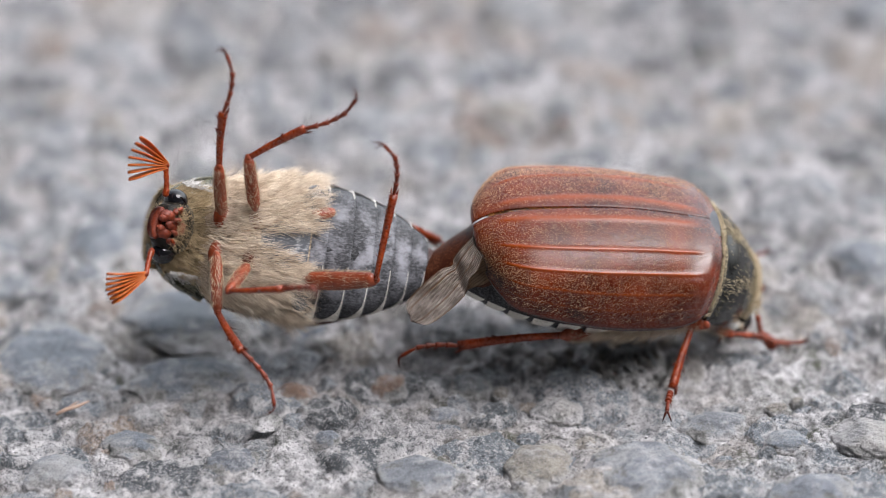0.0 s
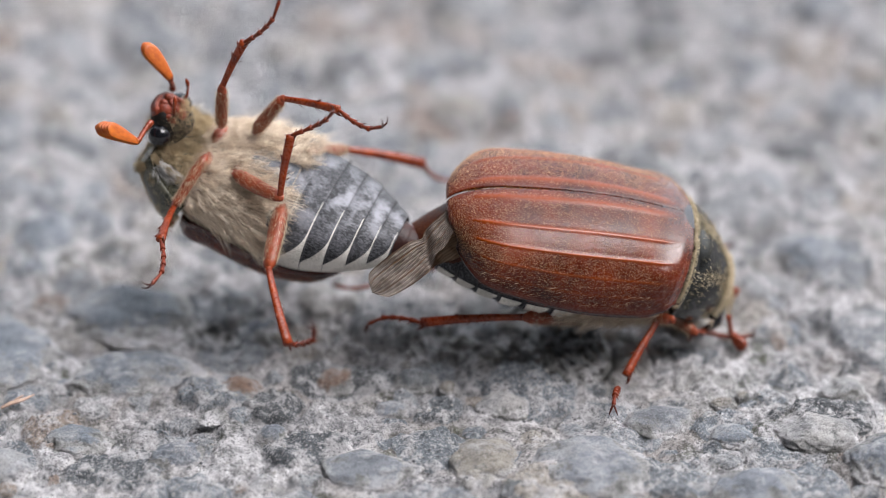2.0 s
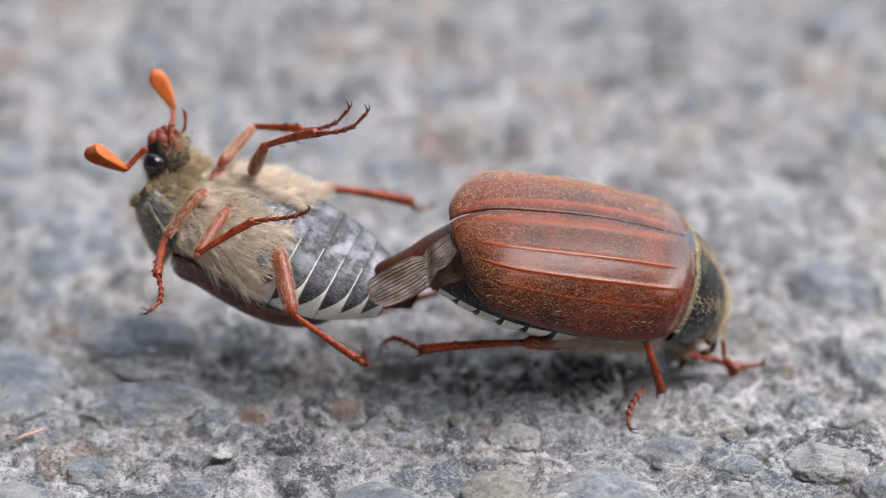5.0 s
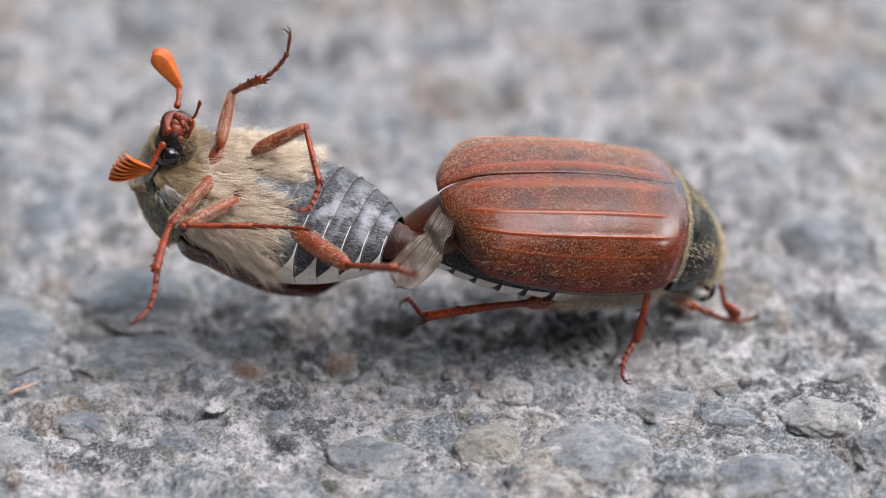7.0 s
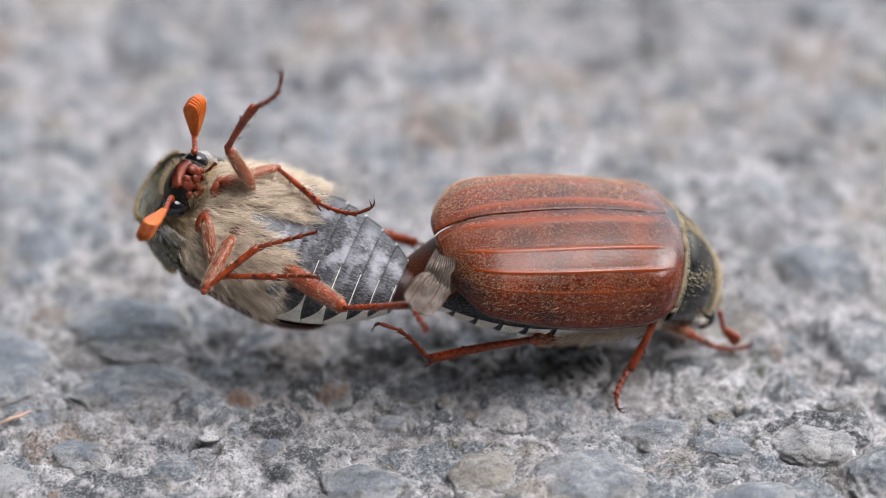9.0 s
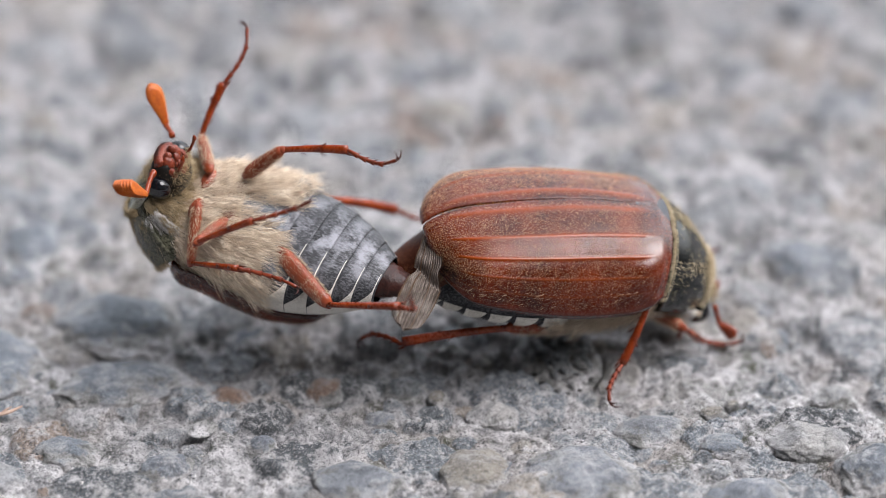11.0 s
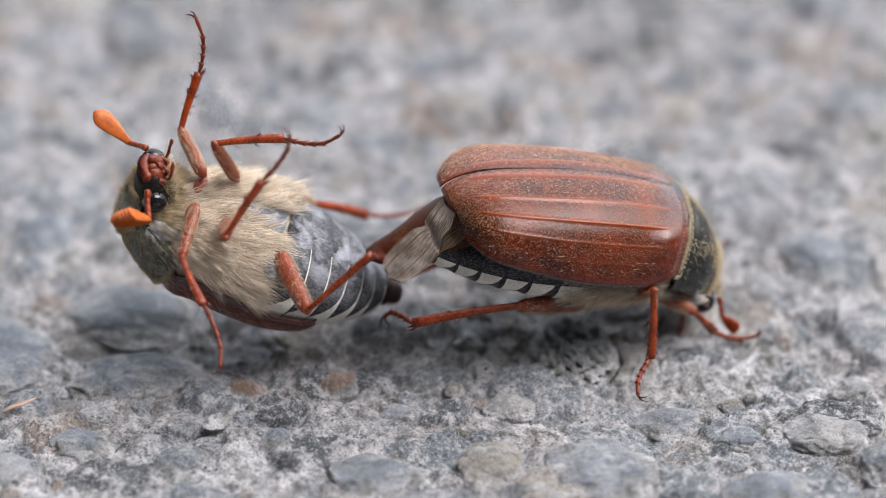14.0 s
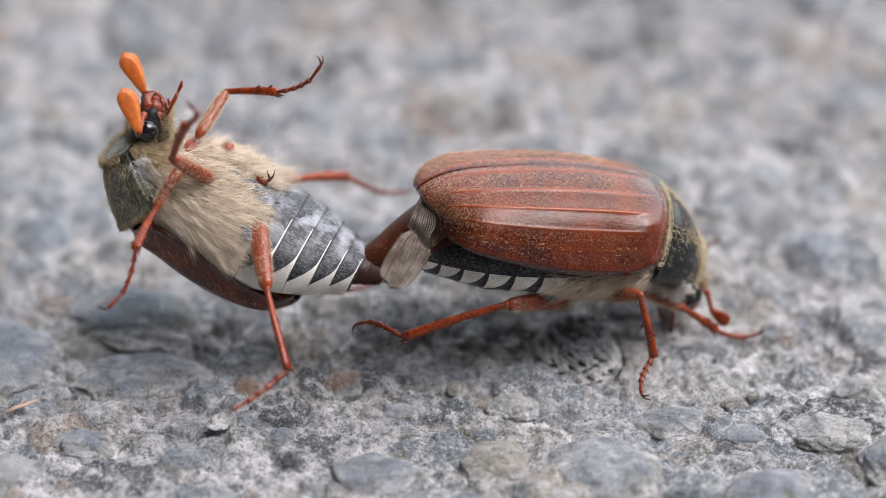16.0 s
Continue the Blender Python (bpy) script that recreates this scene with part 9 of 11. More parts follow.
    walk(kids["AN_stalk"], [(0,P(7.66,-1.79,-4.95,-7.7,26.2,-81.8)), (0.25,P(7.4,-1.54,-5.19,-3.1,11.4,-80.2)), (0.5,P(7.07,-1.28,-5.41,0.8,-3.2,-78.4)), 
        (0.75,P(6.65,-1.48,-5.49,0.9,-4,-75.8)), (1,P(6.41,-1.65,-5.5,0.3,-1.4,-74.5)), (1.25,P(6.83,-1.28,-5.49,0.5,-1.9,-78.4)), 
        (1.5,P(7.31,-0.81,-5.41,0.8,-2.7,-82.7)), (1.75,P(7.54,-0.86,-5.29,0.3,-1,-84.1)), (2,P(7.71,-0.98,-5.18,0.7,-2.3,-82.5)), 
        (2.25,P(7.95,-0.8,-5.08,3.3,-15.5,-73.3)), (2.5,P(8.06,-0.62,-5.03,3.6,-28.2,-63.5)), (2.75,P(7.83,-0.68,-5.17,4,-29.6,-64.4)), 
        (3,P(7.54,-0.78,-5.31,4.7,-28,-68)), (3.5,P(7.61,-0.75,-5.27,4.8,-28.7,-67.9)), (4,P(7.8,-0.68,-5.18,5.1,-30.5,-67.8)), 
        (4.5,P(8.01,-0.59,-5.07,5.4,-32.6,-67.6)), (5,P(8.19,-0.52,-4.96,5.6,-34.4,-67.5)), (5.5,P(8.26,-0.49,-4.91,5.8,-35.2,-67.4)), 
        (5.75,P(8.17,-0.7,-4.95,3.6,-24.7,-65.8)), (6,P(8,-0.95,-5.01,2.4,-16.3,-65.9)), (6.25,P(7.69,-1.18,-5.14,4.7,-23.2,-72.1)), 
        (6.5,P(7.37,-1.22,-5.29,8.7,-31.8,-79.3)), (6.75,P(7.24,-0.78,-5.44,8.9,-31.4,-80.5)), (7,P(7.1,-0.35,-5.55,7.7,-28.5,-79)), 
        (7.25,P(6.9,-0.4,-5.62,6.5,-27.8,-75.3)), (7.5,P(6.77,-0.59,-5.64,4.8,-22.8,-72.6)), (7.75,P(6.89,-0.75,-5.58,0.2,-0.9,-75.1)), 
        (8,P(7.04,-0.9,-5.5,-5.2,19.1,-79.5)), (8.25,P(7.01,-0.93,-5.51,-4.9,15,-85.4)), (8.5,P(6.84,-0.99,-5.55,-3.5,9.6,-89.8)), 
        (8.75,P(6.39,-1.21,-5.63,-9.1,25.2,-88.6)), (9,P(5.93,-1.42,-5.67,-13.5,38.9,-86.5)), (9.25,P(5.8,-1.46,-5.67,-10.7,28.5,-89.7)), 
        (9.5,P(5.78,-1.46,-5.68,-5.7,14.3,-92.6)), (10,P(5.96,-1.36,-5.68,-4.7,11.8,-92.3)), (10.5,P(6.38,-1.13,-5.66,-2.2,5.8,-91.6)), 
        (11,P(6.87,-0.86,-5.57,0.6,-1.5,-90.8)), (11.5,P(7.28,-0.63,-5.45,2.8,-7.6,-90.2)), (12,P(7.45,-0.54,-5.38,3.7,-10.1,-89.9)), 
        (12.25,P(7.53,-0.31,-5.37,3,-8.4,-88.2)), (12.5,P(7.55,-0.24,-5.36,2.1,-6.1,-87.4)), (12.75,P(7.29,-0.81,-5.41,1.3,-3.4,-90.6)), 
        (13,P(6.91,-1.46,-5.41,0.6,-1.4,-95.1)), (13.25,P(6.69,-1.89,-5.34,0.2,-0.5,-99.7)), (13.5,P(6.61,-2.17,-5.24,1.4,-2.6,-103.9)), 
        (13.75,P(6.69,-2.2,-5.2,7.4,-13.3,-107.6)), (14,P(6.84,-2.12,-5.19,13.5,-23.1,-109.6)), (14.25,P(6.97,-2.05,-5.17,12.6,-23.1,-106.1)), 
        (14.5,P(7.11,-1.9,-5.18,8.9,-17.7,-102.7)), (14.75,P(7.23,-1.56,-5.25,3,-5.6,-105.7)), (15,P(7.29,-1.16,-5.35,-3.2,5.8,-107.4)), 
        (15.25,P(7.34,-0.74,-5.41,-3.3,7,-99.3)), (15.5,P(7.36,-0.45,-5.43,-1.7,4.5,-91.3)), (15.75,P(7.35,-0.53,-5.43,-0.5,1.3,-93.2)), 
        (16,P(7.33,-0.71,-5.41,0.7,-1.6,-97))])
    walk(kids["AN_club"], [(0,P(7.93,-3.66,-5.88,-93,25.4,-26.9)), (0.25,P(7.75,-3.56,-5.6,-99.1,30.8,-27.1)), (0.5,P(7.49,-3.33,-5.29,-106.9,35.9,-28.2)), 
        (0.75,P(7.16,-3.51,-5.35,-106.5,35.4,-31.9)), (1,P(6.97,-3.67,-5.45,-106.4,34.1,-34.5)), (1.25,P(7.26,-3.33,-5.42,-116.2,36.3,-31.5)), 
        (1.5,P(7.58,-2.89,-5.31,-126.6,38.1,-27.1)), (1.75,P(7.75,-2.94,-5.26,-131.7,37.2,-25.7)), (2,P(7.99,-3.06,-5.09,-132.6,33.4,-23.8)), 
        (2.25,P(8.53,-2.74,-4.52,-127.9,22.9,-18)), (2.5,P(8.89,-2.27,-4.04,-124.1,12.6,-14.1)), (2.75,P(8.61,-2.32,-4.13,-122.7,10.2,-16.3)), 
        (3,P(8.23,-2.5,-4.32,-121.7,10.4,-19.6)), (3.5,P(8.31,-2.46,-4.26,-123.3,12.1,-19.2)), (4,P(8.48,-2.36,-4.12,-127.2,16.2,-18.2)), 
        (4.5,P(8.69,-2.23,-3.93,-131.8,21.2,-17)), (5,P(8.85,-2.12,-3.77,-135.3,25.3,-15.9)), (5.5,P(8.92,-2.08,-3.7,-136.7,27,-15.4)), 
        (5.75,P(8.95,-2.44,-4.07,-135,24.8,-9.6)), (6,P(8.83,-2.79,-4.42,-132.6,22.3,-7)), (6.25,P(8.29,-3.02,-4.31,-127.9,20.4,-18.5)), 
        (6.5,P(7.7,-2.97,-4.19,-122.4,19.6,-30.8)), (6.75,P(7.53,-2.55,-4.35,-121.7,24.4,-31.9)), (7,P(7.45,-2.17,-4.55,-122.6,30.6,-30.3)), 
        (7.25,P(7.37,-2.19,-4.64,-121.1,34.9,-30.8)), (7.5,P(7.34,-2.43,-4.83,-118.4,37,-33.5)), (7.75,P(7.43,-2.78,-5.54,-114.6,32.8,-41.4)), 
        (8,P(7.4,-2.85,-6.19,-111.9,28.9,-49.5)), (8.25,P(7.18,-2.95,-6.05,-111,33.7,-56.1)), (8.5,P(6.85,-3.06,-5.9,-108.9,39,-63.1)), 
        (8.75,P(6.44,-3.11,-6.53,-102.3,37.3,-69.2)), (9,P(6.03,-3.05,-6.99,-96.7,35.1,-74.4)), (9.25,P(5.81,-3.31,-6.67,-94.4,37.7,-80.8)), 
        (9.5,P(5.69,-3.49,-6.19,-92.6,40.7,-86.4)), (10,P(5.87,-3.41,-6.11,-98.2,43.2,-81.4)), (10.5,P(6.32,-3.22,-5.87,-123,48.4,-66.4)), 
        (11,P(6.84,-2.95,-5.51,-147.1,51.6,-44.3)), (11.5,P(7.27,-2.71,-5.17,-148.5,50.9,-25.7)), (12,P(7.45,-2.61,-5.02,-147.2,49.8,-18.9)), 
        (12.25,P(7.59,-2.39,-5.06,-145.4,45.8,-19.3)), (12.5,P(7.64,-2.32,-5.13,-142.3,41.8,-21.3)), (12.75,P(7.27,-2.9,-5.29,-134.7,41.2,-27.6)), 
        (13,P(6.72,-3.55,-5.36,-126.4,41,-34.1)), (13.25,P(6.33,-3.96,-5.32,-128.7,39.5,-36.1)), (13.5,P(6.1,-4.21,-5.14,-134,37.5,-37.1)), 
        (13.75,P(6.07,-4.15,-4.72,-135.5,34.5,-40.3)), (14,P(6.19,-3.94,-4.36,-137.6,31.7,-41.5)), (14.25,P(6.44,-3.9,-4.35,-143.7,29.8,-37.7)), 
        (14.5,P(6.67,-3.85,-4.54,-151,29.9,-30.3)), (14.75,P(6.66,-3.58,-5.05,-154.3,33.8,-14.9)), (15,P(6.66,-3.15,-5.56,-150.7,36.8,0.7)), 
        (15.25,P(7,-2.8,-5.66,-149.4,39.5,3.3)), (15.5,P(7.31,-2.54,-5.59,-147.7,40.8,4.9)), (15.75,P(7.24,-2.63,-5.48,-141.1,35.7,16.9)), 
        (16,P(7.07,-2.79,-5.36,-136.7,29.1,26.6))])
    walk(kids["AF_stalk"], [(0,P(7.33,1.79,-5.13,2.2,7,83.5)), (0.25,P(7.43,2.06,-4.96,11.1,28.2,91.7)), (0.5,P(7.54,2.24,-4.81,27,51.8,102)), 
        (0.75,P(7.47,1.99,-4.97,31.4,67.5,95)), (1,P(7.35,1.8,-5.11,3.9,78.7,54.2)), (1.25,P(7.31,2.25,-4.93,-50.9,76.1,-13.3)), 
        (1.5,P(7.24,2.72,-4.68,-65.6,68.4,-37.6)), (1.75,P(7.4,2.68,-4.62,-86.2,68,-59)), (2,P(7.62,2.57,-4.57,-112.5,71.4,-79.3)), 
        (2.25,P(7.73,2.73,-4.39,-139.7,85.4,-93.2)), (2.5,P(7.74,2.89,-4.26,49.7,79.4,107.7)), (2.75,P(7.56,2.83,-4.42,57,74.8,120.1)), 
        (3,P(7.36,2.74,-4.6,65.5,73,131.5)), (3.5,P(7.42,2.77,-4.55,47.8,68.9,115)), (4,P(7.58,2.83,-4.42,18.9,49.1,89.3)), 
        (4.5,P(7.75,2.9,-4.25,3.2,13.8,75.1)), (5,P(7.89,2.96,-4.09,-1.5,-8.8,69)), (5.5,P(7.95,2.98,-4.03,-2.4,-15.3,67.3)), 
        (5.75,P(7.84,2.81,-4.25,-7.1,-23.9,82)), (6,P(7.73,2.6,-4.48,-14.3,-30.4,98.9)), (6.25,P(7.77,2.37,-4.6,-14.8,-28.7,103.2)), 
        (6.5,P(7.74,2.31,-4.66,-12.4,-25.2,101.2)), (6.75,P(7.41,2.71,-4.6,-8.3,-21.2,91.8)), (7,P(7.03,3.09,-4.51,-6.2,-19.4,84.4)), 
        (7.25,P(6.9,3.06,-4.6,-11.1,-28.3,91.5)), (7.5,P(6.84,2.9,-4.74,-17.4,-35.2,100.9)), (7.75,P(6.85,2.77,-4.83,-11.7,-26.2,96.8)), 
        (8,P(6.83,2.65,-4.91,-6.6,-17.6,90.4)), (8.25,P(6.69,2.62,-4.98,-8.7,-26.6,85.2)), (8.5,P(6.47,2.56,-5.08,-10.4,-37.3,79.5)), 
        (8.75,P(6.15,2.36,-5.26,-9.6,-37.2,77.5)), (9,P(5.83,2.17,-5.41,-8.1,-34.2,75.4)), (9.25,P(5.68,2.13,-5.44,-5.4,-31.5,68.2)), 
        (9.5,P(5.63,2.13,-5.45,-3.2,-28.8,61.9)), (10,P(5.81,2.22,-5.38,-3.3,-29.7,61.9)), (10.5,P(6.24,2.44,-5.2,-3.6,-31.8,61.9)), 
        (11,P(6.74,2.68,-4.92,-3.9,-34.3,62)), (11.5,P(7.12,2.87,-4.63,-4.2,-36.4,62)), (12,P(7.28,2.94,-4.5,-4.3,-37.3,62.1)), 
        (12.25,P(7.31,3.13,-4.33,-3.6,-34.9,60.9)), (12.5,P(7.39,3.18,-4.25,-3.3,-33.5,60.4)), (12.75,P(7.58,2.67,-4.53,-5.4,-37.5,65.2)), 
        (13,P(7.63,2.02,-4.87,-6.4,-41.3,66.3)), (13.25,P(7.41,1.63,-5.15,0.5,-38,48)), (13.5,P(7.25,1.37,-5.3,4.8,-32,32.9)), 
        (13.75,P(7.45,1.32,-5.23,4.5,-34.6,34.9)), (14,P(7.73,1.37,-5.06,1.8,-39.1,44.4)), (14.25,P(7.93,1.41,-4.93,-4.6,-40,62)), 
        (14.5,P(8.01,1.57,-4.82,-8.8,-38.3,74.5)), (14.75,P(7.76,1.97,-4.82,-5.6,-38.3,65.3)), (15,P(7.39,2.4,-4.8,-0.1,-37.7,49.7)), 
        (15.25,P(7.18,2.78,-4.67,5.2,-37,33.8)), (15.5,P(7.08,3.03,-4.54,8.1,-37.1,25.6)), (15.75,P(7.21,2.95,-4.53,1.8,-42.7,44.8)), 
        (16,P(7.37,2.79,-4.57,-8.2,-43.9,69.6))])
    walk(kids["AF_club"], [(0,P(7.56,3.86,-5.38,-96.4,33.1,-6.4)), (0.25,P(7.38,3.91,-5.95,-105,38.1,-1.4)), (0.5,P(7.27,3.51,-6.46,-114.6,41.6,7)), 
        (0.75,P(7.4,2.79,-6.91,-113.7,36.7,18.2)), (1,P(7.59,2.14,-7.17,-111.8,29.9,26.5)), (1.25,P(7.8,2.13,-6.97,-113.7,28.8,29.3)), 
        (1.5,P(7.85,2.24,-6.64,-116.1,28.6,28.6)), (1.75,P(7.81,2,-6.57,-118.9,25.6,22.8)), (2,P(7.74,1.91,-6.56,-121.2,22.7,18)), 
        (2.25,P(7.72,2.56,-6.48,-120.4,22.5,20.7)), (2.5,P(7.62,3.26,-6.33,-118.7,23.1,25.5)), (2.75,P(7.29,3.31,-6.45,-117.3,23.4,28.6)), 
        (3,P(6.95,3.2,-6.61,-116.1,23.6,30.8)), (3.5,P(7.11,3.45,-6.51,-117,24.4,29.8)), (4,P(7.59,4.2,-6,-119.2,26.3,27.3)), 
        (4.5,P(8.28,4.87,-4.75,-121.8,28.5,24.2)), (5,P(8.63,4.9,-3.77,-124.1,30.4,21.5)), (5.5,P(8.73,4.85,-3.48,-125,31.1,20.4)), 
        (5.75,P(8.11,4.72,-3.4,-127.2,22.9,22.4)), (6,P(7.45,4.39,-3.42,-127.8,14.9,24.7)), (6.25,P(7.35,4.17,-3.59,-125,15,26.6)), 
        (6.5,P(7.37,4.17,-3.76,-121.3,17.1,28.6)), (6.75,P(7.35,4.67,-3.84,-119.5,16.8,30.5)), (7,P(7.23,5.06,-3.81,-117.7,16.5,33.3)), 
        (7.25,P(6.85,4.9,-3.6,-114.3,17,38.7)), (7.5,P(6.52,4.58,-3.53,-110.7,18,44.2)), (7.75,P(6.62,4.64,-3.9,-107.8,19.3,47.1)), 
        (8,P(6.82,4.65,-4.27,-105,22.3,49.8)), (8.25,P(6.85,4.49,-4.04,-101.8,29.5,56)), (8.5,P(6.78,4.21,-3.8,-99.6,37.1,62)), 
        (8.75,P(6.51,3.99,-3.99,-100.9,42.8,61.7)), (9,P(6.26,3.85,-4.23,-103.1,46.9,59.7)), (9.25,P(6.35,3.79,-4.35,-102.5,48.5,60.8)), 
        (9.5,P(6.49,3.75,-4.43,-101.3,48.9,62.3)), (10,P(6.67,3.83,-4.34,-103.6,47.1,57.5)), (10.5,P(7.08,4.02,-4.1,-109.1,41.7,46.9)), 
        (11,P(7.55,4.21,-3.74,-115.4,33.9,36.2)), (11.5,P(7.92,4.36,-3.39,-120.5,27,29)), (12,P(8.06,4.42,-3.23,-122.6,24.2,26.3)), 
        (12.25,P(8.15,4.64,-3.13,-124.5,21.6,24.5)), (12.5,P(8.26,4.7,-3.09,-125,18.5,23.5)), (12.75,P(8.28,4.18,-3.25,-120.1,16.6,27.1)), 
        (13,P(8.26,3.47,-3.49,-115.9,15.1,29.7)), (13.25,P(8.52,2.86,-3.85,-118.9,13.4,24.5)), (13.5,P(8.75,2.34,-4.19,-123.8,11.9,18.3)), 
        (13.75,P(8.87,2.31,-4.03,-127.2,11.4,16.3)), (14,P(8.9,2.51,-3.74,-130.6,11.8,16.3)), (14.25,P(8.69,2.83,-3.58,-135.2,13,18.7)), 
        (14.5,P(8.45,3.16,-3.52,-139,14.7,21.3)), (14.75,P(8.45,3.47,-3.52,-139.9,17.5,21.7)), (15,P(8.47,3.66,-3.52,-139.3,18.3,22)), 
        (15.25,P(8.57,3.71,-3.41,-137.7,11.1,24.1)), (15.5,P(8.59,3.76,-3.27,-136.9,5.6,25.4)), (15.75,P(8.3,4.04,-3.11,-137.4,13.6,22.8)), 
        (16,P(7.9,4.21,-3.11,-139.3,23.1,19.6))])
    walk(kids["fFR_femur"], [(0,P(7.6,-1.6,-3.4,-6.4,-2.9,-35.2)), (0.5,P(7.6,-1.6,-3.4,-7.5,-4.6,-40.1)), (1,P(7.6,-1.6,-3.4,-7.3,-4.1,-40.6)), 
        (1.5,P(7.6,-1.6,-3.4,-8.2,-6,-43.7)), (2,P(7.6,-1.6,-3.4,-8.4,-6.3,-45.4)), (2.5,P(7.6,-1.6,-3.4,-8.6,-6.6,-46.4)), 
        (3,P(7.6,-1.6,-3.4,-7.6,-4.2,-43.8)), (5.5,P(7.6,-1.6,-3.4,-6,-2,-35.3)), (6,P(7.6,-1.6,-3.4,-6.7,-3,-39.1)), (6.5,P(7.6,-1.6,-3.4,-7.5,-4.3,-42.6)), 
        (7,P(7.6,-1.6,-3.4,-4.8,1.5,-38.3)), (7.5,P(7.6,-1.6,-3.4,-6.5,-1.6,-43.1)), (8,P(7.6,-1.6,-3.4,-6.7,-1.7,-44.7)), 
        (8.5,P(7.6,-1.6,-3.4,-7.3,-2.8,-46.1)), (9,P(7.6,-1.6,-3.4,-6.7,-1.7,-44.5)), (9.5,P(7.6,-1.6,-3.4,-7.6,-3.7,-46)), 
        (12,P(7.6,-1.6,-3.4,-7.5,-3,-48.4)), (12.5,P(7.6,-1.6,-3.4,-7,-1.8,-46.6)), (13,P(7.6,-1.6,-3.4,-9.4,-8.4,-55.3)), 
        (13.5,P(7.6,-1.6,-3.4,-7.9,-4.1,-48.7)), (14,P(7.6,-1.6,-3.4,-7.4,-3.3,-46)), (14.5,P(7.6,-1.6,-3.4,-5.8,-0.2,-41.2)), 
        (15,P(7.6,-1.6,-3.4,-2.9,4.7,-35.1)), (15.5,P(7.6,-1.6,-3.4,0.1,8.7,-29.1)), (16,P(7.6,-1.6,-3.4,3.6,12.5,-23.5))])
    walk(kids["fFR_tibia"], [(0,P(10.7,-3.79,-3.21,39.1,24.6,23.4)), (0.5,P(10.5,-4.04,-3.1,54.4,29.4,34.2)), (1,P(10.48,-4.06,-3.13,63.4,31.7,40.7)), 
        (1.5,P(10.33,-4.21,-3,73.4,32.6,48.2)), (2,P(10.25,-4.29,-2.98,78.5,34.2,51.8)), (2.5,P(10.2,-4.33,-2.97,77.5,35,50.9)), 
        (3,P(10.33,-4.22,-3.12,80.6,36.2,53.1)), (5.5,P(10.7,-3.79,-3.26,48.5,27.8,30)), (6,P(10.54,-4,-3.2,54.5,31,33.9)), 
        (6.5,P(10.39,-4.17,-3.12,61.6,33.6,39)), (7,P(10.58,-3.96,-3.5,55.6,37.2,33.4)), (7.5,P(10.38,-4.19,-3.29,54.6,38.3,32.3)), 
        (8,P(10.3,-4.27,-3.29,52.1,40.2,29.8)), (8.5,P(10.23,-4.34,-3.21,52.1,40.5,29.7)), (9,P(10.31,-4.26,-3.29,62.7,40.9,38.4)), 
        (9.5,P(10.23,-4.33,-3.15,58.3,39.2,35.1)), (12,P(10.12,-4.44,-3.2,73.9,45.4,46.6)), (12.5,P(10.21,-4.36,-3.28,79.3,44.1,51.2)), 
        (13,P(9.74,-4.69,-2.85,65.7,50.1,39.2)), (13.5,P(10.1,-4.45,-3.13,48.8,42.2,26.6)), (14,P(10.24,-4.33,-3.18,42,37.7,21.9)), 
        (14.5,P(10.46,-4.1,-3.39,44.8,36.6,24.6)), (15,P(10.7,-3.78,-3.71,33.4,34.3,15.6)), (15.5,P(10.88,-3.43,-3.97,24.3,30.9,8.6)), 
        (16,P(11,-3.08,-4.22,20.5,29.3,5.8))])
    walk(kids["fFR_tarsus"], [(0,P(13.7,-2.49,-4.71,0.8,5.8,-3.4)), (0.5,P(13.09,-2.28,-4.86,2.1,6.1,-1.7)), (1,P(12.8,-2.07,-5.02,2.6,6.2,-1.1)), 
        (1.5,P(12.35,-1.95,-4.94,4.4,6.9,0.9)), (2,P(12.09,-1.95,-5.01,3.8,4.7,1.7)), (2.5,P(12.06,-2.05,-5.03,3,6,-0.4)), (3,P(12.08,-1.9,-5.25,3.8,6.8,0.1)), 
        (5.5,P(13.46,-2.2,-4.94,-0.8,0.4,-1.6)), (6,P(13.1,-2.27,-5.06,-2.6,0.8,-4.6)), (6.5,P(12.72,-2.28,-5.11,-2.4,1.9,-5.2)), 
        (7,P(12.97,-2.38,-5.67,-0.6,4.6,-4.4)), (7.5,P(12.76,-2.68,-5.53,-0.7,5.6,-5.4)), (8,P(12.69,-2.9,-5.61,-0.6,7,-6.2)), 
        (8.5,P(12.61,-2.98,-5.55,-0.8,6.9,-6.4)), (9,P(12.44,-2.57,-5.64,-1.3,6.5,-6.9)), (9.5,P(12.52,-2.72,-5.43,-0.9,5.6,-5.7)), 
        (12,P(11.85,-2.6,-5.77,4.3,10.9,-2.1)), (12.5,P(11.83,-2.34,-5.78,3.5,9.9,-2.4)), (13,P(11.53,-3.23,-5.61,0.4,8.8,-6)), 
        (13.5,P(12.49,-3.25,-5.55,-0.7,5,-4.9)), (14,P(12.88,-3.26,-5.38,-1,3,-3.8)), (14.5,P(13.09,-2.9,-5.53,0,2.6,-2.1)), 
        (15,P(13.56,-2.98,-5.74,0.4,3.5,-2.2)), (15.5,P(13.94,-2.97,-5.82,1,5.1,-2.5)), (16,P(14.13,-2.76,-5.98,1.2,5.9,-2.8))])
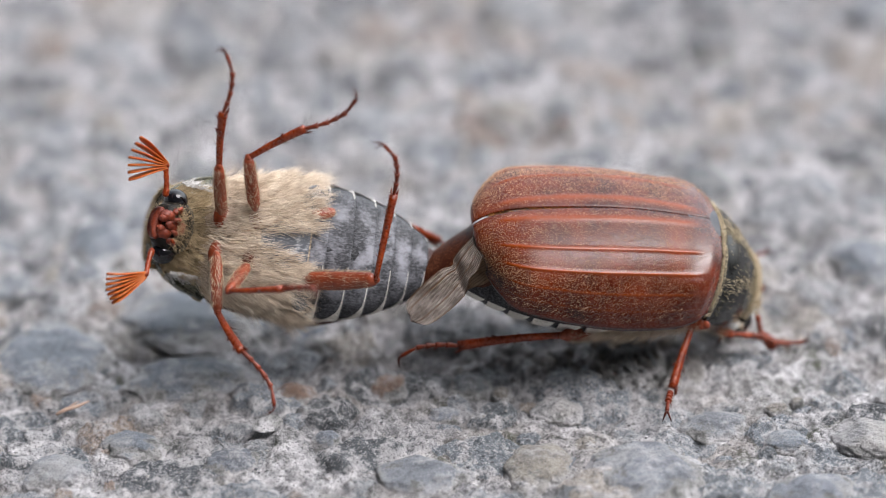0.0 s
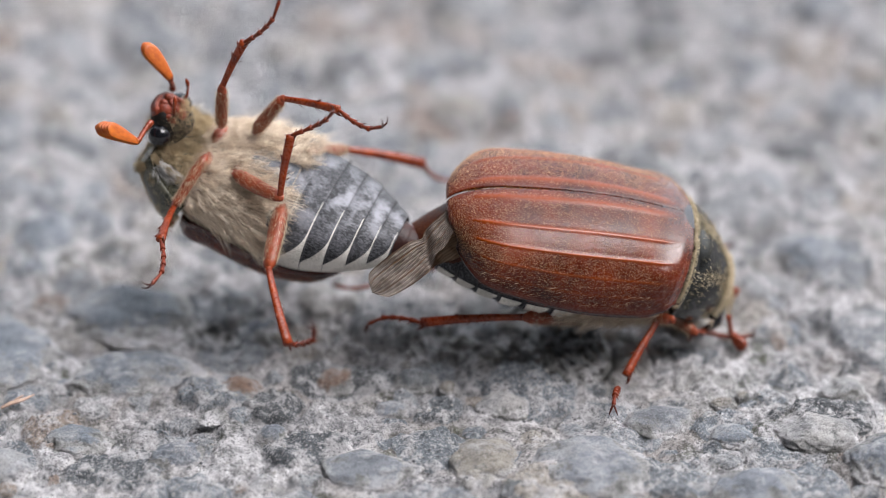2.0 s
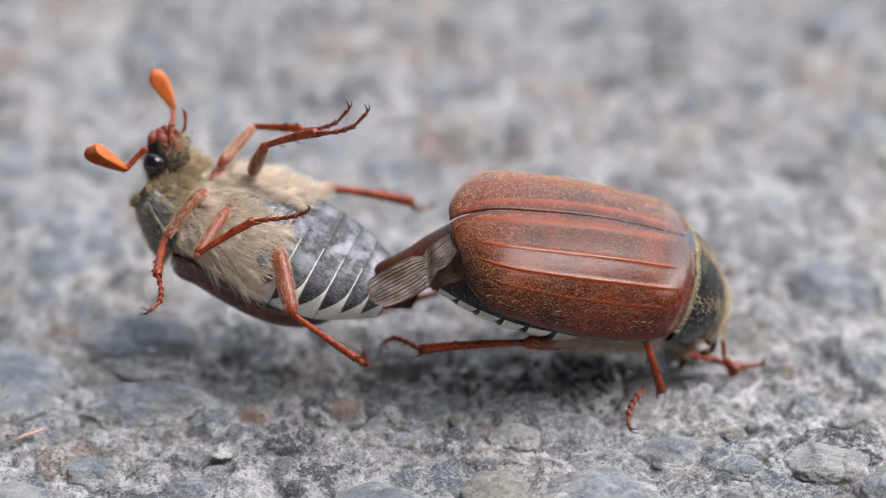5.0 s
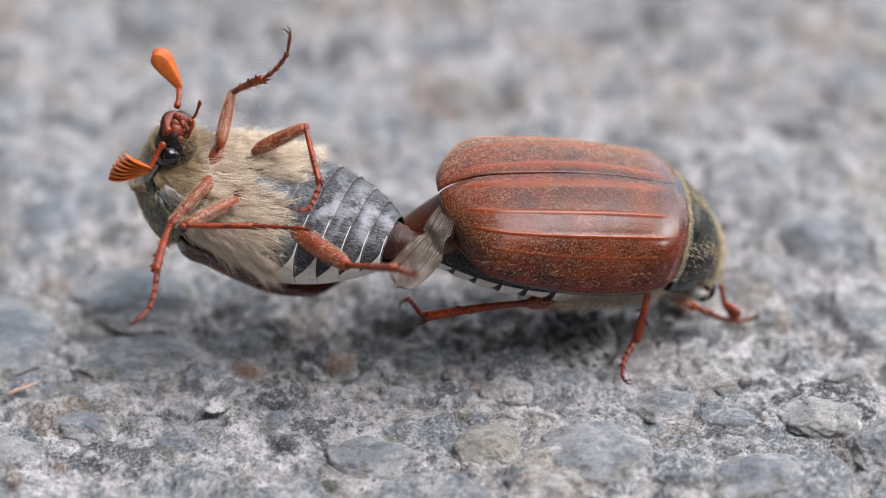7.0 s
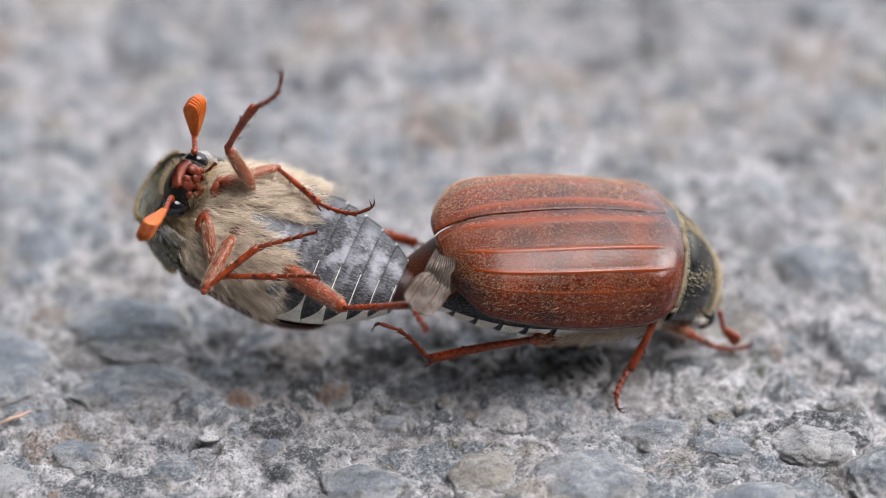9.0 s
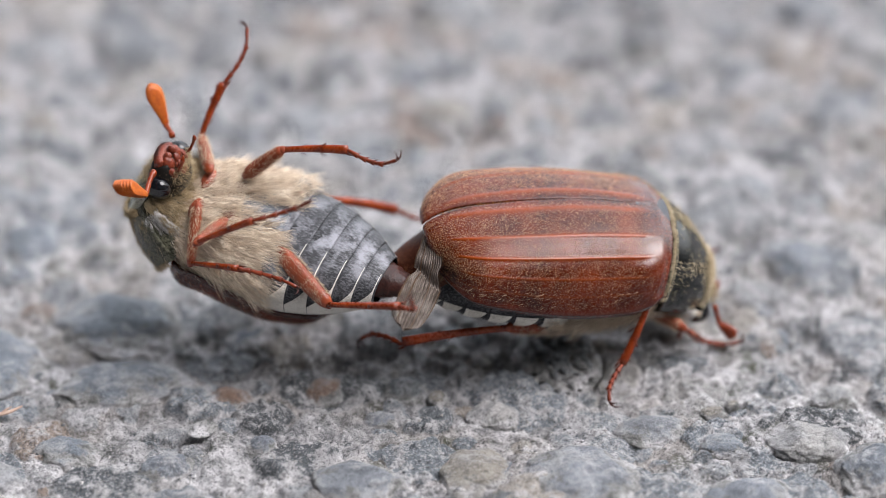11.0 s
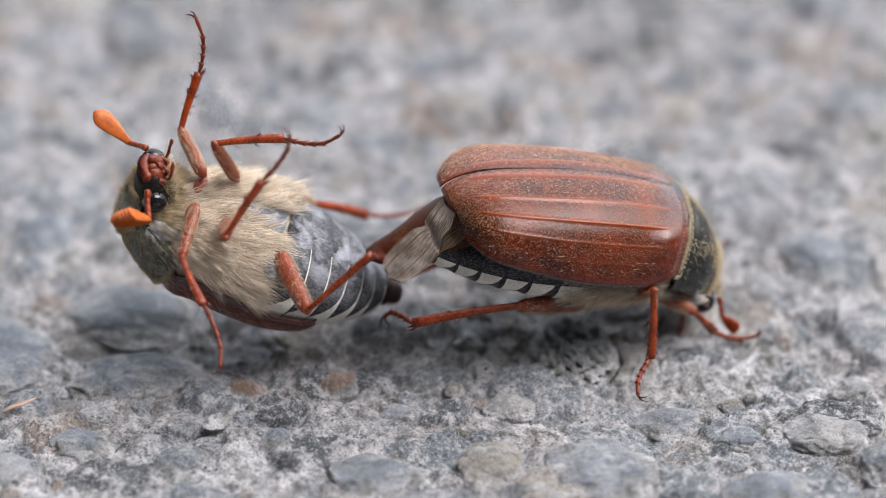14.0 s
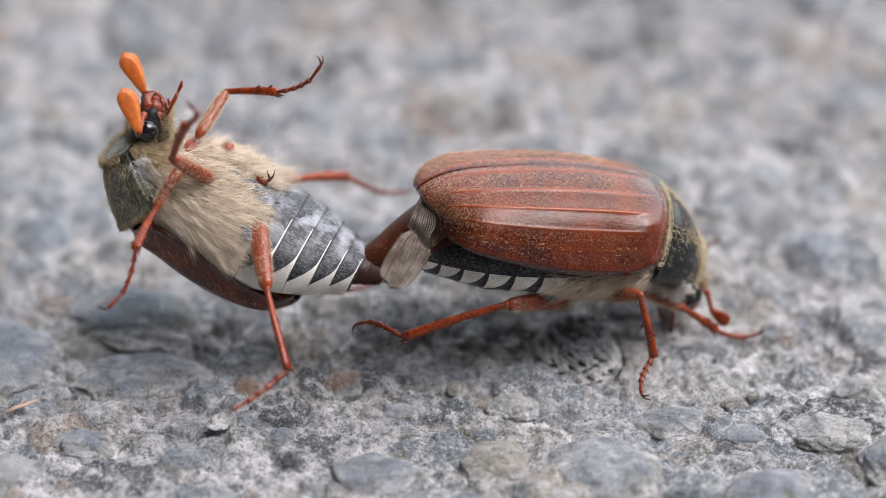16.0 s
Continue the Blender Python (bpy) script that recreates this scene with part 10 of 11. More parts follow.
    walk(kids["fFL_femur"], [(0,P(7.6,1.6,-3.4,2.3,9.6,42.7)), (0.5,P(7.6,1.6,-3.4,2.7,10.5,45.8)), (1,P(7.6,1.6,-3.4,2.9,10.9,47.5)), (1.5,P(7.6,1.6,-3.4,4.1,9,50.7)), 
        (2,P(7.6,1.6,-3.4,4.2,9.3,51.8)), (2.5,P(7.6,1.6,-3.4,4.2,8.5,50.1)), (3,P(7.6,1.6,-3.4,4,9.6,50.8)), (5.5,P(7.6,1.6,-3.4,4.2,5.7,45.3)), 
        (6,P(7.6,1.6,-3.4,3.8,6.1,43.6)), (6.5,P(7.6,1.6,-3.4,3.7,6.4,43.9)), (7,P(7.6,1.6,-3.4,2.9,8.6,43.8)), (7.5,P(7.6,1.6,-3.4,2.4,9.4,42.7)), 
        (8,P(7.6,1.6,-3.4,1.9,10.1,41.6)), (8.5,P(7.6,1.6,-3.4,2,9.8,41.4)), (9,P(7.6,1.6,-3.4,2.5,9,42.5)), (9.5,P(7.6,1.6,-3.4,2.6,9.1,42.9)), 
        (12,P(7.6,1.6,-3.4,4.7,5.3,47.6)), (12.5,P(7.6,1.6,-3.4,5.3,3.5,48)), (13,P(7.6,1.6,-3.4,4,5.3,43.3)), (13.5,P(7.6,1.6,-3.4,5.3,1.5,42.1)), 
        (14,P(7.6,1.6,-3.4,6.5,-1.7,42.3)), (14.5,P(7.6,1.6,-3.4,7.2,-3.2,44.3)), (15,P(7.6,1.6,-3.4,7.4,-4.1,42.6)), (15.5,P(7.6,1.6,-3.4,7.5,-4.6,41.1)), 
        (16,P(7.6,1.6,-3.4,7.5,-4.7,40.8))])
    walk(kids["fFL_tibia"], [(0,P(10.35,4.14,-4.03,21.5,20.1,34.2)), (0.5,P(10.2,4.28,-4.09,24.3,21.7,38.3)), (1,P(10.12,4.35,-4.12,25.9,22.4,40.5)), 
        (1.5,P(9.98,4.5,-3.99,29.6,21,44.6)), (2,P(9.92,4.55,-4.01,30.7,21.5,46.2)), (2.5,P(10.01,4.48,-3.96,29.1,20.3,43.7)), 
        (3,P(9.97,4.51,-4.03,29.6,21.6,44.8)), (5.5,P(10.26,4.29,-3.78,25.1,16.2,36.9)), (6,P(10.34,4.2,-3.8,23.3,16.3,34.8)), 
        (6.5,P(10.32,4.22,-3.82,23.6,16.7,35.2)), (7,P(10.31,4.2,-3.97,22.8,19.1,35.4)), (7.5,P(10.36,4.14,-4.02,21.5,19.9,34.1)), 
        (8,P(10.4,4.09,-4.06,20.2,20.4,32.9)), (8.5,P(10.41,4.08,-4.05,20.1,20.1,32.6)), (9,P(10.37,4.13,-3.99,21.4,19.3,33.8)), 
        (9.5,P(10.35,4.15,-4,21.7,19.5,34.3)), (12,P(10.15,4.39,-3.75,27.4,16.2,39.8)), (12.5,P(10.14,4.42,-3.63,28.2,14.3,40)), 
        (13,P(10.35,4.2,-3.75,23.4,15.3,34.4)), (13.5,P(10.42,4.15,-3.5,23.5,10.5,32.2)), (14,P(10.41,4.16,-3.29,24.8,6.6,31.9)), 
        (14.5,P(10.32,4.25,-3.19,27,5.1,33.8)), (15,P(10.39,4.16,-3.13,26,3.5,31.6)), (15.5,P(10.45,4.09,-3.1,25.1,2.5,29.9)), 
        (16,P(10.47,4.08,-3.09,24.9,2.4,29.5))])
    walk(kids["fFL_tarsus"], [(0,P(13.15,6.04,-5.27,5.1,14.5,17.5)), (0.5,P(12.83,6.35,-5.42,6.1,15.8,19.7)), (1,P(12.65,6.52,-5.49,6.8,16.6,21.2)), 
        (1.5,P(12.37,6.86,-5.28,8.5,15.9,23.4)), (2,P(12.24,6.96,-5.33,9,15.6,23.9)), (2.5,P(12.45,6.82,-5.21,7.9,15.4,22.3)), 
        (3,P(12.34,6.87,-5.36,8.2,16.8,23.4)), (5.5,P(13.02,6.36,-4.78,8.1,10.6,19.9)), (6,P(13.18,6.18,-4.81,6.7,11.1,18)), 
        (6.5,P(13.14,6.21,-4.85,6.2,11.9,17.7)), (7,P(13.09,6.17,-5.14,5.3,14.9,18)), (7.5,P(13.16,6.04,-5.25,3.7,15.6,16.1)), 
        (8,P(13.23,5.92,-5.32,2.4,16.5,14.7)), (8.5,P(13.26,5.9,-5.29,2.1,16.3,14.2)), (9,P(13.19,6.02,-5.18,3.4,15.8,15.8)), 
        (9.5,P(13.15,6.06,-5.2,3.5,15.3,15.7)), (12,P(12.8,6.61,-4.76,5.3,16,18.6)), (12.5,P(12.81,6.66,-4.52,6.5,14.5,19.6)), 
        (13,P(13.22,6.16,-4.7,1.7,14.8,12.7)), (13.5,P(13.41,6.03,-4.15,4,10.1,13.3)), (14,P(13.44,6.05,-3.71,5.7,6.8,13.8)), 
        (14.5,P(13.3,6.25,-3.51,7.7,5.9,16.3)), (15,P(13.45,6.05,-3.35,7.5,5.4,15.6)), (15.5,P(13.57,5.88,-3.25,7.4,5.3,15.3)), 
        (16,P(13.6,5.85,-3.24,7.7,5.4,15.9))])
    walk(kids["fMR_femur"], [
        (0,P(5.2,-2.6,-3.8,-6.9,-34.7,-39.2)), (0.5,P(5.2,-2.6,-3.8,-5.5,-31.4,-42.2)), (1,P(5.2,-2.6,-3.8,-5.2,-33,-42.1)), (1.5,P(5.2,-2.6,-3.8,-0.9,-36.7,-50.6)), 
        (2,P(5.2,-2.6,-3.8,-1.9,-33.9,-43.3)), (2.5,P(5.2,-2.6,-3.8,-0.3,-32.3,-50)), (3,P(5.2,-2.6,-3.8,0.4,-34.1,-54)), (5.5,P(5.2,-2.6,-3.8,-9.2,-53.3,-86.7)), 
        (6,P(5.2,-2.6,-3.8,-14.9,-56.3,-74)), (6.5,P(5.2,-2.6,-3.8,-20.9,-56,-61.2)), (7,P(5.2,-2.6,-3.8,-15.5,-51.4,-71.2)), (7.5,P(5.2,-2.6,-3.8,-20.2,-54.4,-61.7)), 
        (8,P(5.2,-2.6,-3.8,-21.5,-53.5,-58.1)), (8.5,P(5.2,-2.6,-3.8,-22.5,-52.6,-55.3)), (9,P(5.2,-2.6,-3.8,-21.8,-50.8,-55.4)), (9.5,P(5.2,-2.6,-3.8,-23.1,-52.9,-54.1)), 
        (12,P(5.2,-2.6,-3.8,-19.3,-43.7,-55.8)), (12.5,P(5.2,-2.6,-3.8,-18,-42,-58.5)), (13,P(5.2,-2.6,-3.8,-19.2,-42.8,-55.4)), (13.5,P(5.2,-2.6,-3.8,-14.2,-42.9,-71.2)), 
        (14,P(5.2,-2.6,-3.8,-12.7,-39.2,-75)), (14.5,P(5.2,-2.6,-3.8,-11.9,-34.3,-76.5)), (15,P(5.2,-2.6,-3.8,-11.5,-28.6,-76.3)), (15.5,P(5.2,-2.6,-3.8,-11.3,-26.5,-76.4)), 
        (16,P(5.2,-2.6,-3.8,-11.2,-24,-75.6))])
    walk(kids["fMR_tibia"], [
        (0,P(7.5,-4.47,-1.75,82.3,29.9,-111.1)), (0.5,P(7.47,-4.66,-1.93,77.3,29.1,-118.7)), (1,P(7.43,-4.62,-1.84,75.7,32.5,-119.3)), (1.5,P(7.03,-4.83,-1.64,75.9,31.8,-115.9)), 
        (2,P(7.38,-4.65,-1.79,75.1,31.5,-119.8)), (2.5,P(7.16,-4.93,-1.88,73.6,36.2,-120.4)), (3,P(6.95,-5.01,-1.79,79,17.5,-118.2)), (5.5,P(5.36,-5.34,-0.11,-9.5,66.9,-36.9)), 
        (6,P(5.9,-5.05,0.03,-39.6,75.4,-70.7)), (6.5,P(6.44,-4.85,0.01,-79.4,73.1,-113.5)), (7,P(6.12,-5.32,-0.21,-52.2,77.7,-84.5)), (7.5,P(6.47,-4.96,-0.06,-74.1,70,-107.7)), 
        (8,P(6.65,-4.92,-0.1,-80.2,66.8,-114.5)), (8.5,P(6.79,-4.9,-0.15,-84.7,64.4,-119.8)), (9,P(6.85,-4.99,-0.24,-99.9,68,-136.4)), (9.5,P(6.83,-4.85,-0.13,-88.4,65.1,-123.9)), 
        (12,P(7.07,-5.35,-0.62,-102.4,61.2,-140.3)), (12.5,P(6.98,-5.52,-0.72,-112.1,64.8,-150.5)), (13,P(7.12,-5.38,-0.68,-98.2,58,-136)), (13.5,P(6.29,-5.79,-0.67,-53.7,71.6,-85.4)), 
        (14,P(6.12,-6.04,-0.89,-31.8,70.9,-61.5)), (14.5,P(6.09,-6.3,-1.21,-10.8,72.6,-39.8)), (15,P(6.16,-6.52,-1.6,1.4,69.8,-26.4)), (15.5,P(6.17,-6.6,-1.75,8.8,66.7,-18.1)), 
        (16,P(6.24,-6.67,-1.93,18.7,66.5,-8.1))])
    walk(kids["fMR_tarsus"], [
        (0,P(5.91,-8.58,-4.28,-159.4,-24.7,-113)), (0.5,P(5.33,-8.58,-4.41,-161.8,-25.2,-108)), (1,P(5.35,-8.34,-4.56,-160.4,-22.8,-109.5)), (1.5,P(5,-9.02,-4.53,-160.2,-23.9,-110.3)), 
        (2,P(4.92,-8.93,-4.82,-157.8,-25.1,-110.6)), (2.5,P(5.1,-8.43,-4.85,-157.4,-21,-115.4)), (3,P(4.79,-9.05,-3.23,-157.7,-15.4,-114.3)), (5.5,P(6.87,-6.48,-4.53,-64.6,26.1,-114.8)), 
        (6,P(6.3,-6.2,-4.62,-66.8,26.2,-118)), (6.5,P(5.88,-6.13,-4.58,-67.7,26.1,-119.3)), (7,P(6.22,-6.33,-4.9,-67.9,25.6,-119.8)), (7.5,P(5.97,-6.52,-4.57,-68.3,24.4,-120.9)), 
        (8,P(5.86,-6.64,-4.51,-69.3,24.1,-122.5)), (8.5,P(5.76,-6.7,-4.47,-69.5,24.2,-122.7)), (9,P(5.55,-6.23,-4.69,-70.1,25.2,-123.3)), (9.5,P(5.7,-6.52,-4.49,-68.6,24.6,-121.3)), 
        (12,P(5.29,-6.83,-4.83,-70.9,28.8,-123.1)), (12.5,P(5.21,-6.52,-5.07,-71.7,30.6,-123.6)), (13,P(5.29,-7.15,-4.74,-72.8,29.2,-125.6)), (13.5,P(6.41,-7.3,-5.22,-72.3,33.1,-123.5)), 
        (14,P(6.87,-7.42,-5.43,-71.9,35.9,-122)), (14.5,P(7.19,-7.22,-5.79,-71.6,38,-120.8)), (15,P(7.64,-7.26,-6.1,-73.4,39.7,-122.8)), (15.5,P(7.98,-7.19,-6.16,-75.4,40.4,-125.2)), 
        (16,P(8.14,-6.94,-6.33,-76.7,40.9,-126.6))])
    walk(kids["fML_femur"], [(0,P(5.2,2.6,-3.8,9,21.5,79.9)), (0.5,P(5.2,2.6,-3.8,10,22.2,83.7)), (1,P(5.2,2.6,-3.8,10.5,22.3,85.4)), (1.5,P(5.2,2.6,-3.8,11.4,19.5,88.9)), 
        (2,P(5.2,2.6,-3.8,11.8,21.5,90)), (2.5,P(5.2,2.6,-3.8,11.2,19.1,87.9)), (3,P(5.2,2.6,-3.8,11.4,19.4,88.8)), (5.5,P(5.2,2.6,-3.8,9.2,19.8,80.5)), 
        (6,P(5.2,2.6,-3.8,8.7,19.2,78.6)), (6.5,P(5.2,2.6,-3.8,8.9,18.4,79.3)), (7,P(5.2,2.6,-3.8,9.1,18.6,80.2)), (7.5,P(5.2,2.6,-3.8,9.1,19.1,80.1)), 
        (8,P(5.2,2.6,-3.8,9,18.6,79.7)), (8.5,P(5.2,2.6,-3.8,9,18.4,79.6)), (9,P(5.2,2.6,-3.8,9,17.2,79.5)), (9.5,P(5.2,2.6,-3.8,9.2,18.7,80.4)), 
        (12,P(5.2,2.6,-3.8,10.5,9,85.9)), (12.5,P(5.2,2.6,-3.8,10.3,7.4,85.2)), (13,P(5.2,2.6,-3.8,9.8,10.3,82.3)), (13.5,P(5.2,2.6,-3.8,9.4,8.4,79.9)), 
        (14,P(5.2,2.6,-3.8,9.5,6,79.5)), (14.5,P(5.2,2.6,-3.8,9.7,4.1,80.6)), (15,P(5.2,2.6,-3.8,9.6,1.1,79)), (15.5,P(5.2,2.6,-3.8,9.6,-1.7,77.4)), 
        (16,P(5.2,2.6,-3.8,9.6,-3,76.6))])
    walk(kids["fML_tibia"], [(0,P(5.95,6.82,-5.48,55.5,33.1,82.3)), (0.5,P(5.67,6.83,-5.54,59.3,33.6,87.3)), (1,P(5.54,6.84,-5.54,60.9,33.5,89.5)), 
        (1.5,P(5.28,6.94,-5.34,64.6,30.3,94.2)), (2,P(5.2,6.88,-5.48,65.4,32.2,95.5)), (2.5,P(5.36,6.95,-5.3,63.7,30,93)), (3,P(5.29,6.94,-5.33,64.4,30.3,94)), 
        (5.5,P(5.91,6.87,-5.36,56.4,31.4,83.1)), (6,P(6.06,6.86,-5.31,54.5,30.9,80.5)), (6.5,P(6.01,6.89,-5.25,55.4,30.1,81.6)), 
        (7,P(5.94,6.9,-5.27,56.3,30.2,82.7)), (7.5,P(5.95,6.88,-5.31,56,30.7,82.5)), (8,P(5.98,6.89,-5.27,55.7,30.2,82)), 
        (8.5,P(5.99,6.89,-5.25,55.7,30.1,81.9)), (9,P(6,6.92,-5.16,55.7,28.8,81.8)), (9.5,P(5.93,6.9,-5.27,56.4,30.3,82.9)), 
        (12,P(5.52,7.13,-4.52,63.2,19.8,91)), (12.5,P(5.58,7.14,-4.4,62.8,18.2,90.2)), (13,P(5.8,7.09,-4.62,59.7,21.5,86.1)), 
        (13.5,P(6,7.08,-4.47,57.6,19.9,82.8)), (14,P(6.03,7.1,-4.28,57.7,17.5,82.4)), (14.5,P(5.95,7.13,-4.13,59.2,15.3,84.3)), 
        (15,P(6.08,7.11,-3.89,58.3,12.5,82.2)), (15.5,P(6.2,7.09,-3.67,57.3,9.8,80.1)), (16,P(6.26,7.07,-3.56,56.8,8.6,79))])
    walk(kids["fML_tarsus"], [(0,P(6.49,10.8,-8.1,47.2,28.1,87.5)), (0.5,P(5.85,10.83,-8.19,49.5,28.5,91.1)), (1,P(5.58,10.84,-8.2,50.4,28.4,92.6)), 
        (1.5,P(4.98,11.07,-7.76,52.3,25.5,95.9)), (2,P(4.81,10.92,-8.04,53,27.2,96.7)), (2.5,P(5.14,11.1,-7.7,51.4,25.1,94.6)), 
        (3,P(5,11.07,-7.75,52,25.3,95.5)), (5.5,P(6.41,10.94,-7.85,47,26.1,87.4)), (6,P(6.74,10.92,-7.77,45.4,25.6,84.8)), 
        (6.5,P(6.62,11,-7.66,45.7,24.9,85.4)), (7,P(6.47,11.01,-7.68,46.5,24.6,86.8)), (7.5,P(6.49,10.97,-7.76,46.5,25.2,86.6)), 
        (8,P(6.56,11,-7.68,46.3,24.6,86.3)), (8.5,P(6.57,11.01,-7.66,46.2,24.5,86.2)), (9,P(6.61,11.08,-7.47,45.8,23.3,85.6)), 
        (9.5,P(6.44,11.01,-7.69,46.5,24.8,86.8)), (12,P(5.44,11.65,-6.14,49.5,15.1,92.8)), (12.5,P(5.57,11.7,-5.9,48.8,13.7,91.9)), 
        (13,P(6.11,11.54,-6.38,47.2,16.5,88.6)), (13.5,P(6.57,11.56,-6.1,45.9,14.9,86.6)), (14,P(6.64,11.64,-5.73,45.8,12.8,86.6)), 
        (14.5,P(6.41,11.73,-5.39,46.5,10.7,88)), (15,P(6.72,11.76,-4.93,45.7,7.9,86.8)), (15.5,P(7.01,11.75,-4.49,44.9,5.4,85.5)), 
        (16,P(7.17,11.73,-4.28,44.5,4.1,84.7))])
    walk(kids["fHR_femur"], [
        (0,P(3,-3.2,-4.1,20.9,-16.9,-153.2)), (0.5,P(3,-3.2,-4.1,20.5,-13.7,-156.8)), (1,P(3,-3.2,-4.1,20.2,-13.4,-157.1)), (1.5,P(3,-3.2,-4.1,17.7,-13.6,-158.5)), 
        (2,P(3,-3.2,-4.1,19.5,-13.4,-155.9)), (2.5,P(3,-3.2,-4.1,17.4,-13.8,-160.2)), (3,P(3,-3.2,-4.1,16.9,-12.5,-160.9)), (5.5,P(3,-3.2,-4.1,20.2,-10.7,-155.8)), 
        (6,P(3,-3.2,-4.1,20.4,-13.5,-156.5)), (6.5,P(3,-3.2,-4.1,19.5,-14.1,-155.9)), (7,P(3,-3.2,-4.1,17.4,-14.5,-155.3)), (7.5,P(3,-3.2,-4.1,17.7,-15.9,-155.6)), 
        (8,P(3,-3.2,-4.1,16.3,-13.4,-156)), (8.5,P(3,-3.2,-4.1,16.3,-13.6,-156)), (9,P(3,-3.2,-4.1,16.2,-17.1,-153.5)), (9.5,P(3,-3.2,-4.1,17.1,-13,-157.6)), 
        (12,P(3,-3.2,-4.1,6.6,-8.5,-165.5)), (12.5,P(3,-3.2,-4.1,5.7,-9.6,-164.7)), (13,P(3,-3.2,-4.1,8.4,-8.8,-166.1)), (13.5,P(3,-3.2,-4.1,7.1,-3.7,-167.1)), 
        (14,P(3,-3.2,-4.1,6,-1.8,-164.7)), (14.5,P(3,-3.2,-4.1,4.5,-2.6,-162.3)), (15,P(3,-3.2,-4.1,1.8,-1.6,-162.2)), (15.5,P(3,-3.2,-4.1,-0.1,-1.7,-160.7)), 
        (16,P(3,-3.2,-4.1,-1.6,-1.1,-161.9))])
    walk(kids["fHR_tibia"], [
        (0,P(-1.78,-5.62,-2.47,14.7,26.2,167.7)), (0.5,P(-2,-5.35,-2.78,15,23.3,170.3)), (1,P(-2.02,-5.32,-2.81,14.7,22.8,170.7)), (1.5,P(-2.07,-5.19,-2.78,12.4,19.8,171.9)), 
        (2,P(-1.97,-5.43,-2.8,12,25,169.6)), (2.5,P(-2.12,-5.04,-2.76,12.1,16.4,173.3)), (3,P(-2.17,-4.99,-2.89,12.3,16.5,173.8)), (5.5,P(-2.02,-5.45,-3.06,10.4,28,169.1)), 
        (6,P(-1.99,-5.37,-2.79,11.4,23.8,170.1)), (6.5,P(-1.96,-5.42,-2.73,11.1,24.3,169.6)), (7,P(-1.92,-5.47,-2.69,10.5,25.1,169.1)), (7.5,P(-1.9,-5.42,-2.56,11.8,22.8,169.8)), 
        (8,P(-1.98,-5.41,-2.81,11.9,24.8,169.8)), (8.5,P(-1.97,-5.41,-2.78,11.8,24.5,169.8)), (9,P(-1.79,-5.59,-2.46,10.7,25.6,167.9)), (9.5,P(-2.05,-5.28,-2.84,11.9,22.5,170.9)), 
        (12,P(-2.36,-4.58,-3.27,4.9,12,176.8)), (12.5,P(-2.33,-4.66,-3.17,3.5,12.1,176.5)), (13,P(-2.37,-4.53,-3.24,6.2,10.5,177.2)), (13.5,P(-2.45,-4.44,-3.74,3.8,15.4,176.3)), 
        (14,P(-2.4,-4.68,-3.92,1.4,20.1,176.1)), (14.5,P(-2.33,-4.9,-3.85,-1.5,24,174)), (15,P(-2.33,-4.91,-3.94,-3.9,24.9,174)), (15.5,P(-2.28,-5.05,-3.94,-5.9,27.6,172.7)), 
        (16,P(-2.32,-4.94,-3.99,-6.7,25.8,173.8))])
    walk(kids["fHR_tarsus"], [
        (0,P(-8.27,-4.2,-5.74,-163.2,15.8,178.7)), (0.5,P(-8.7,-4.2,-5.7,-167.4,25.8,160.9)), (1,P(-8.75,-4.21,-5.67,-168.5,28.4,158.1)), (1.5,P(-8.96,-4.21,-5.29,-173.1,28.3,149.7)), 
        (2,P(-8.57,-4.22,-5.93,-171,25.5,158.9)), (2.5,P(-9.17,-4.22,-4.85,-178.2,35.2,135)), (3,P(-9.22,-4.22,-4.99,-179.6,32.6,128.4)), (5.5,P(-8.44,-4.22,-6.53,171.6,29.4,116.1)), 
        (6,P(-8.66,-4.21,-5.78,165.6,22.7,92.6)), (6.5,P(-8.59,-4.21,-5.78,-151,-46.4,-157.6)), (7,P(-8.51,-4.2,-5.83,170.4,21.9,97.6)), (7.5,P(-8.62,-4.21,-5.43,-152.6,-50.9,-154.9)), 
        (8,P(-8.59,-4.22,-5.9,-167.7,-34.1,154.6)), (8.5,P(-8.6,-4.22,-5.85,-162.6,-42.7,163.4)), (9,P(-8.32,-4.2,-5.65,-171.7,-27.6,149.3)), (9.5,P(-8.8,-4.2,-5.67,-173.4,20.3,149.8)), 
        (12,P(-9.59,-4.18,-4.81,176.2,22.6,109.7)), (12.5,P(-9.55,-4.22,-4.72,174.5,19.6,106.2)), (13,P(-9.64,-4.18,-4.58,-166.7,-42.7,-150.2)), (13.5,P(-9.57,-3.99,-5.7,168.1,19.9,89)), 
        (14,P(-9.33,-4.21,-6.46,167.1,21.7,105.6)), (14.5,P(-9.06,-4.19,-6.85,165.5,19.4,100.6)), (15,P(-9,-4.22,-7.06,165.6,19.8,102.5)), (15.5,P(-8.78,-4.22,-7.37,168.2,13.6,132.5)), 
        (16,P(-8.95,-4.22,-7.21,167.9,3.7,128.2))])
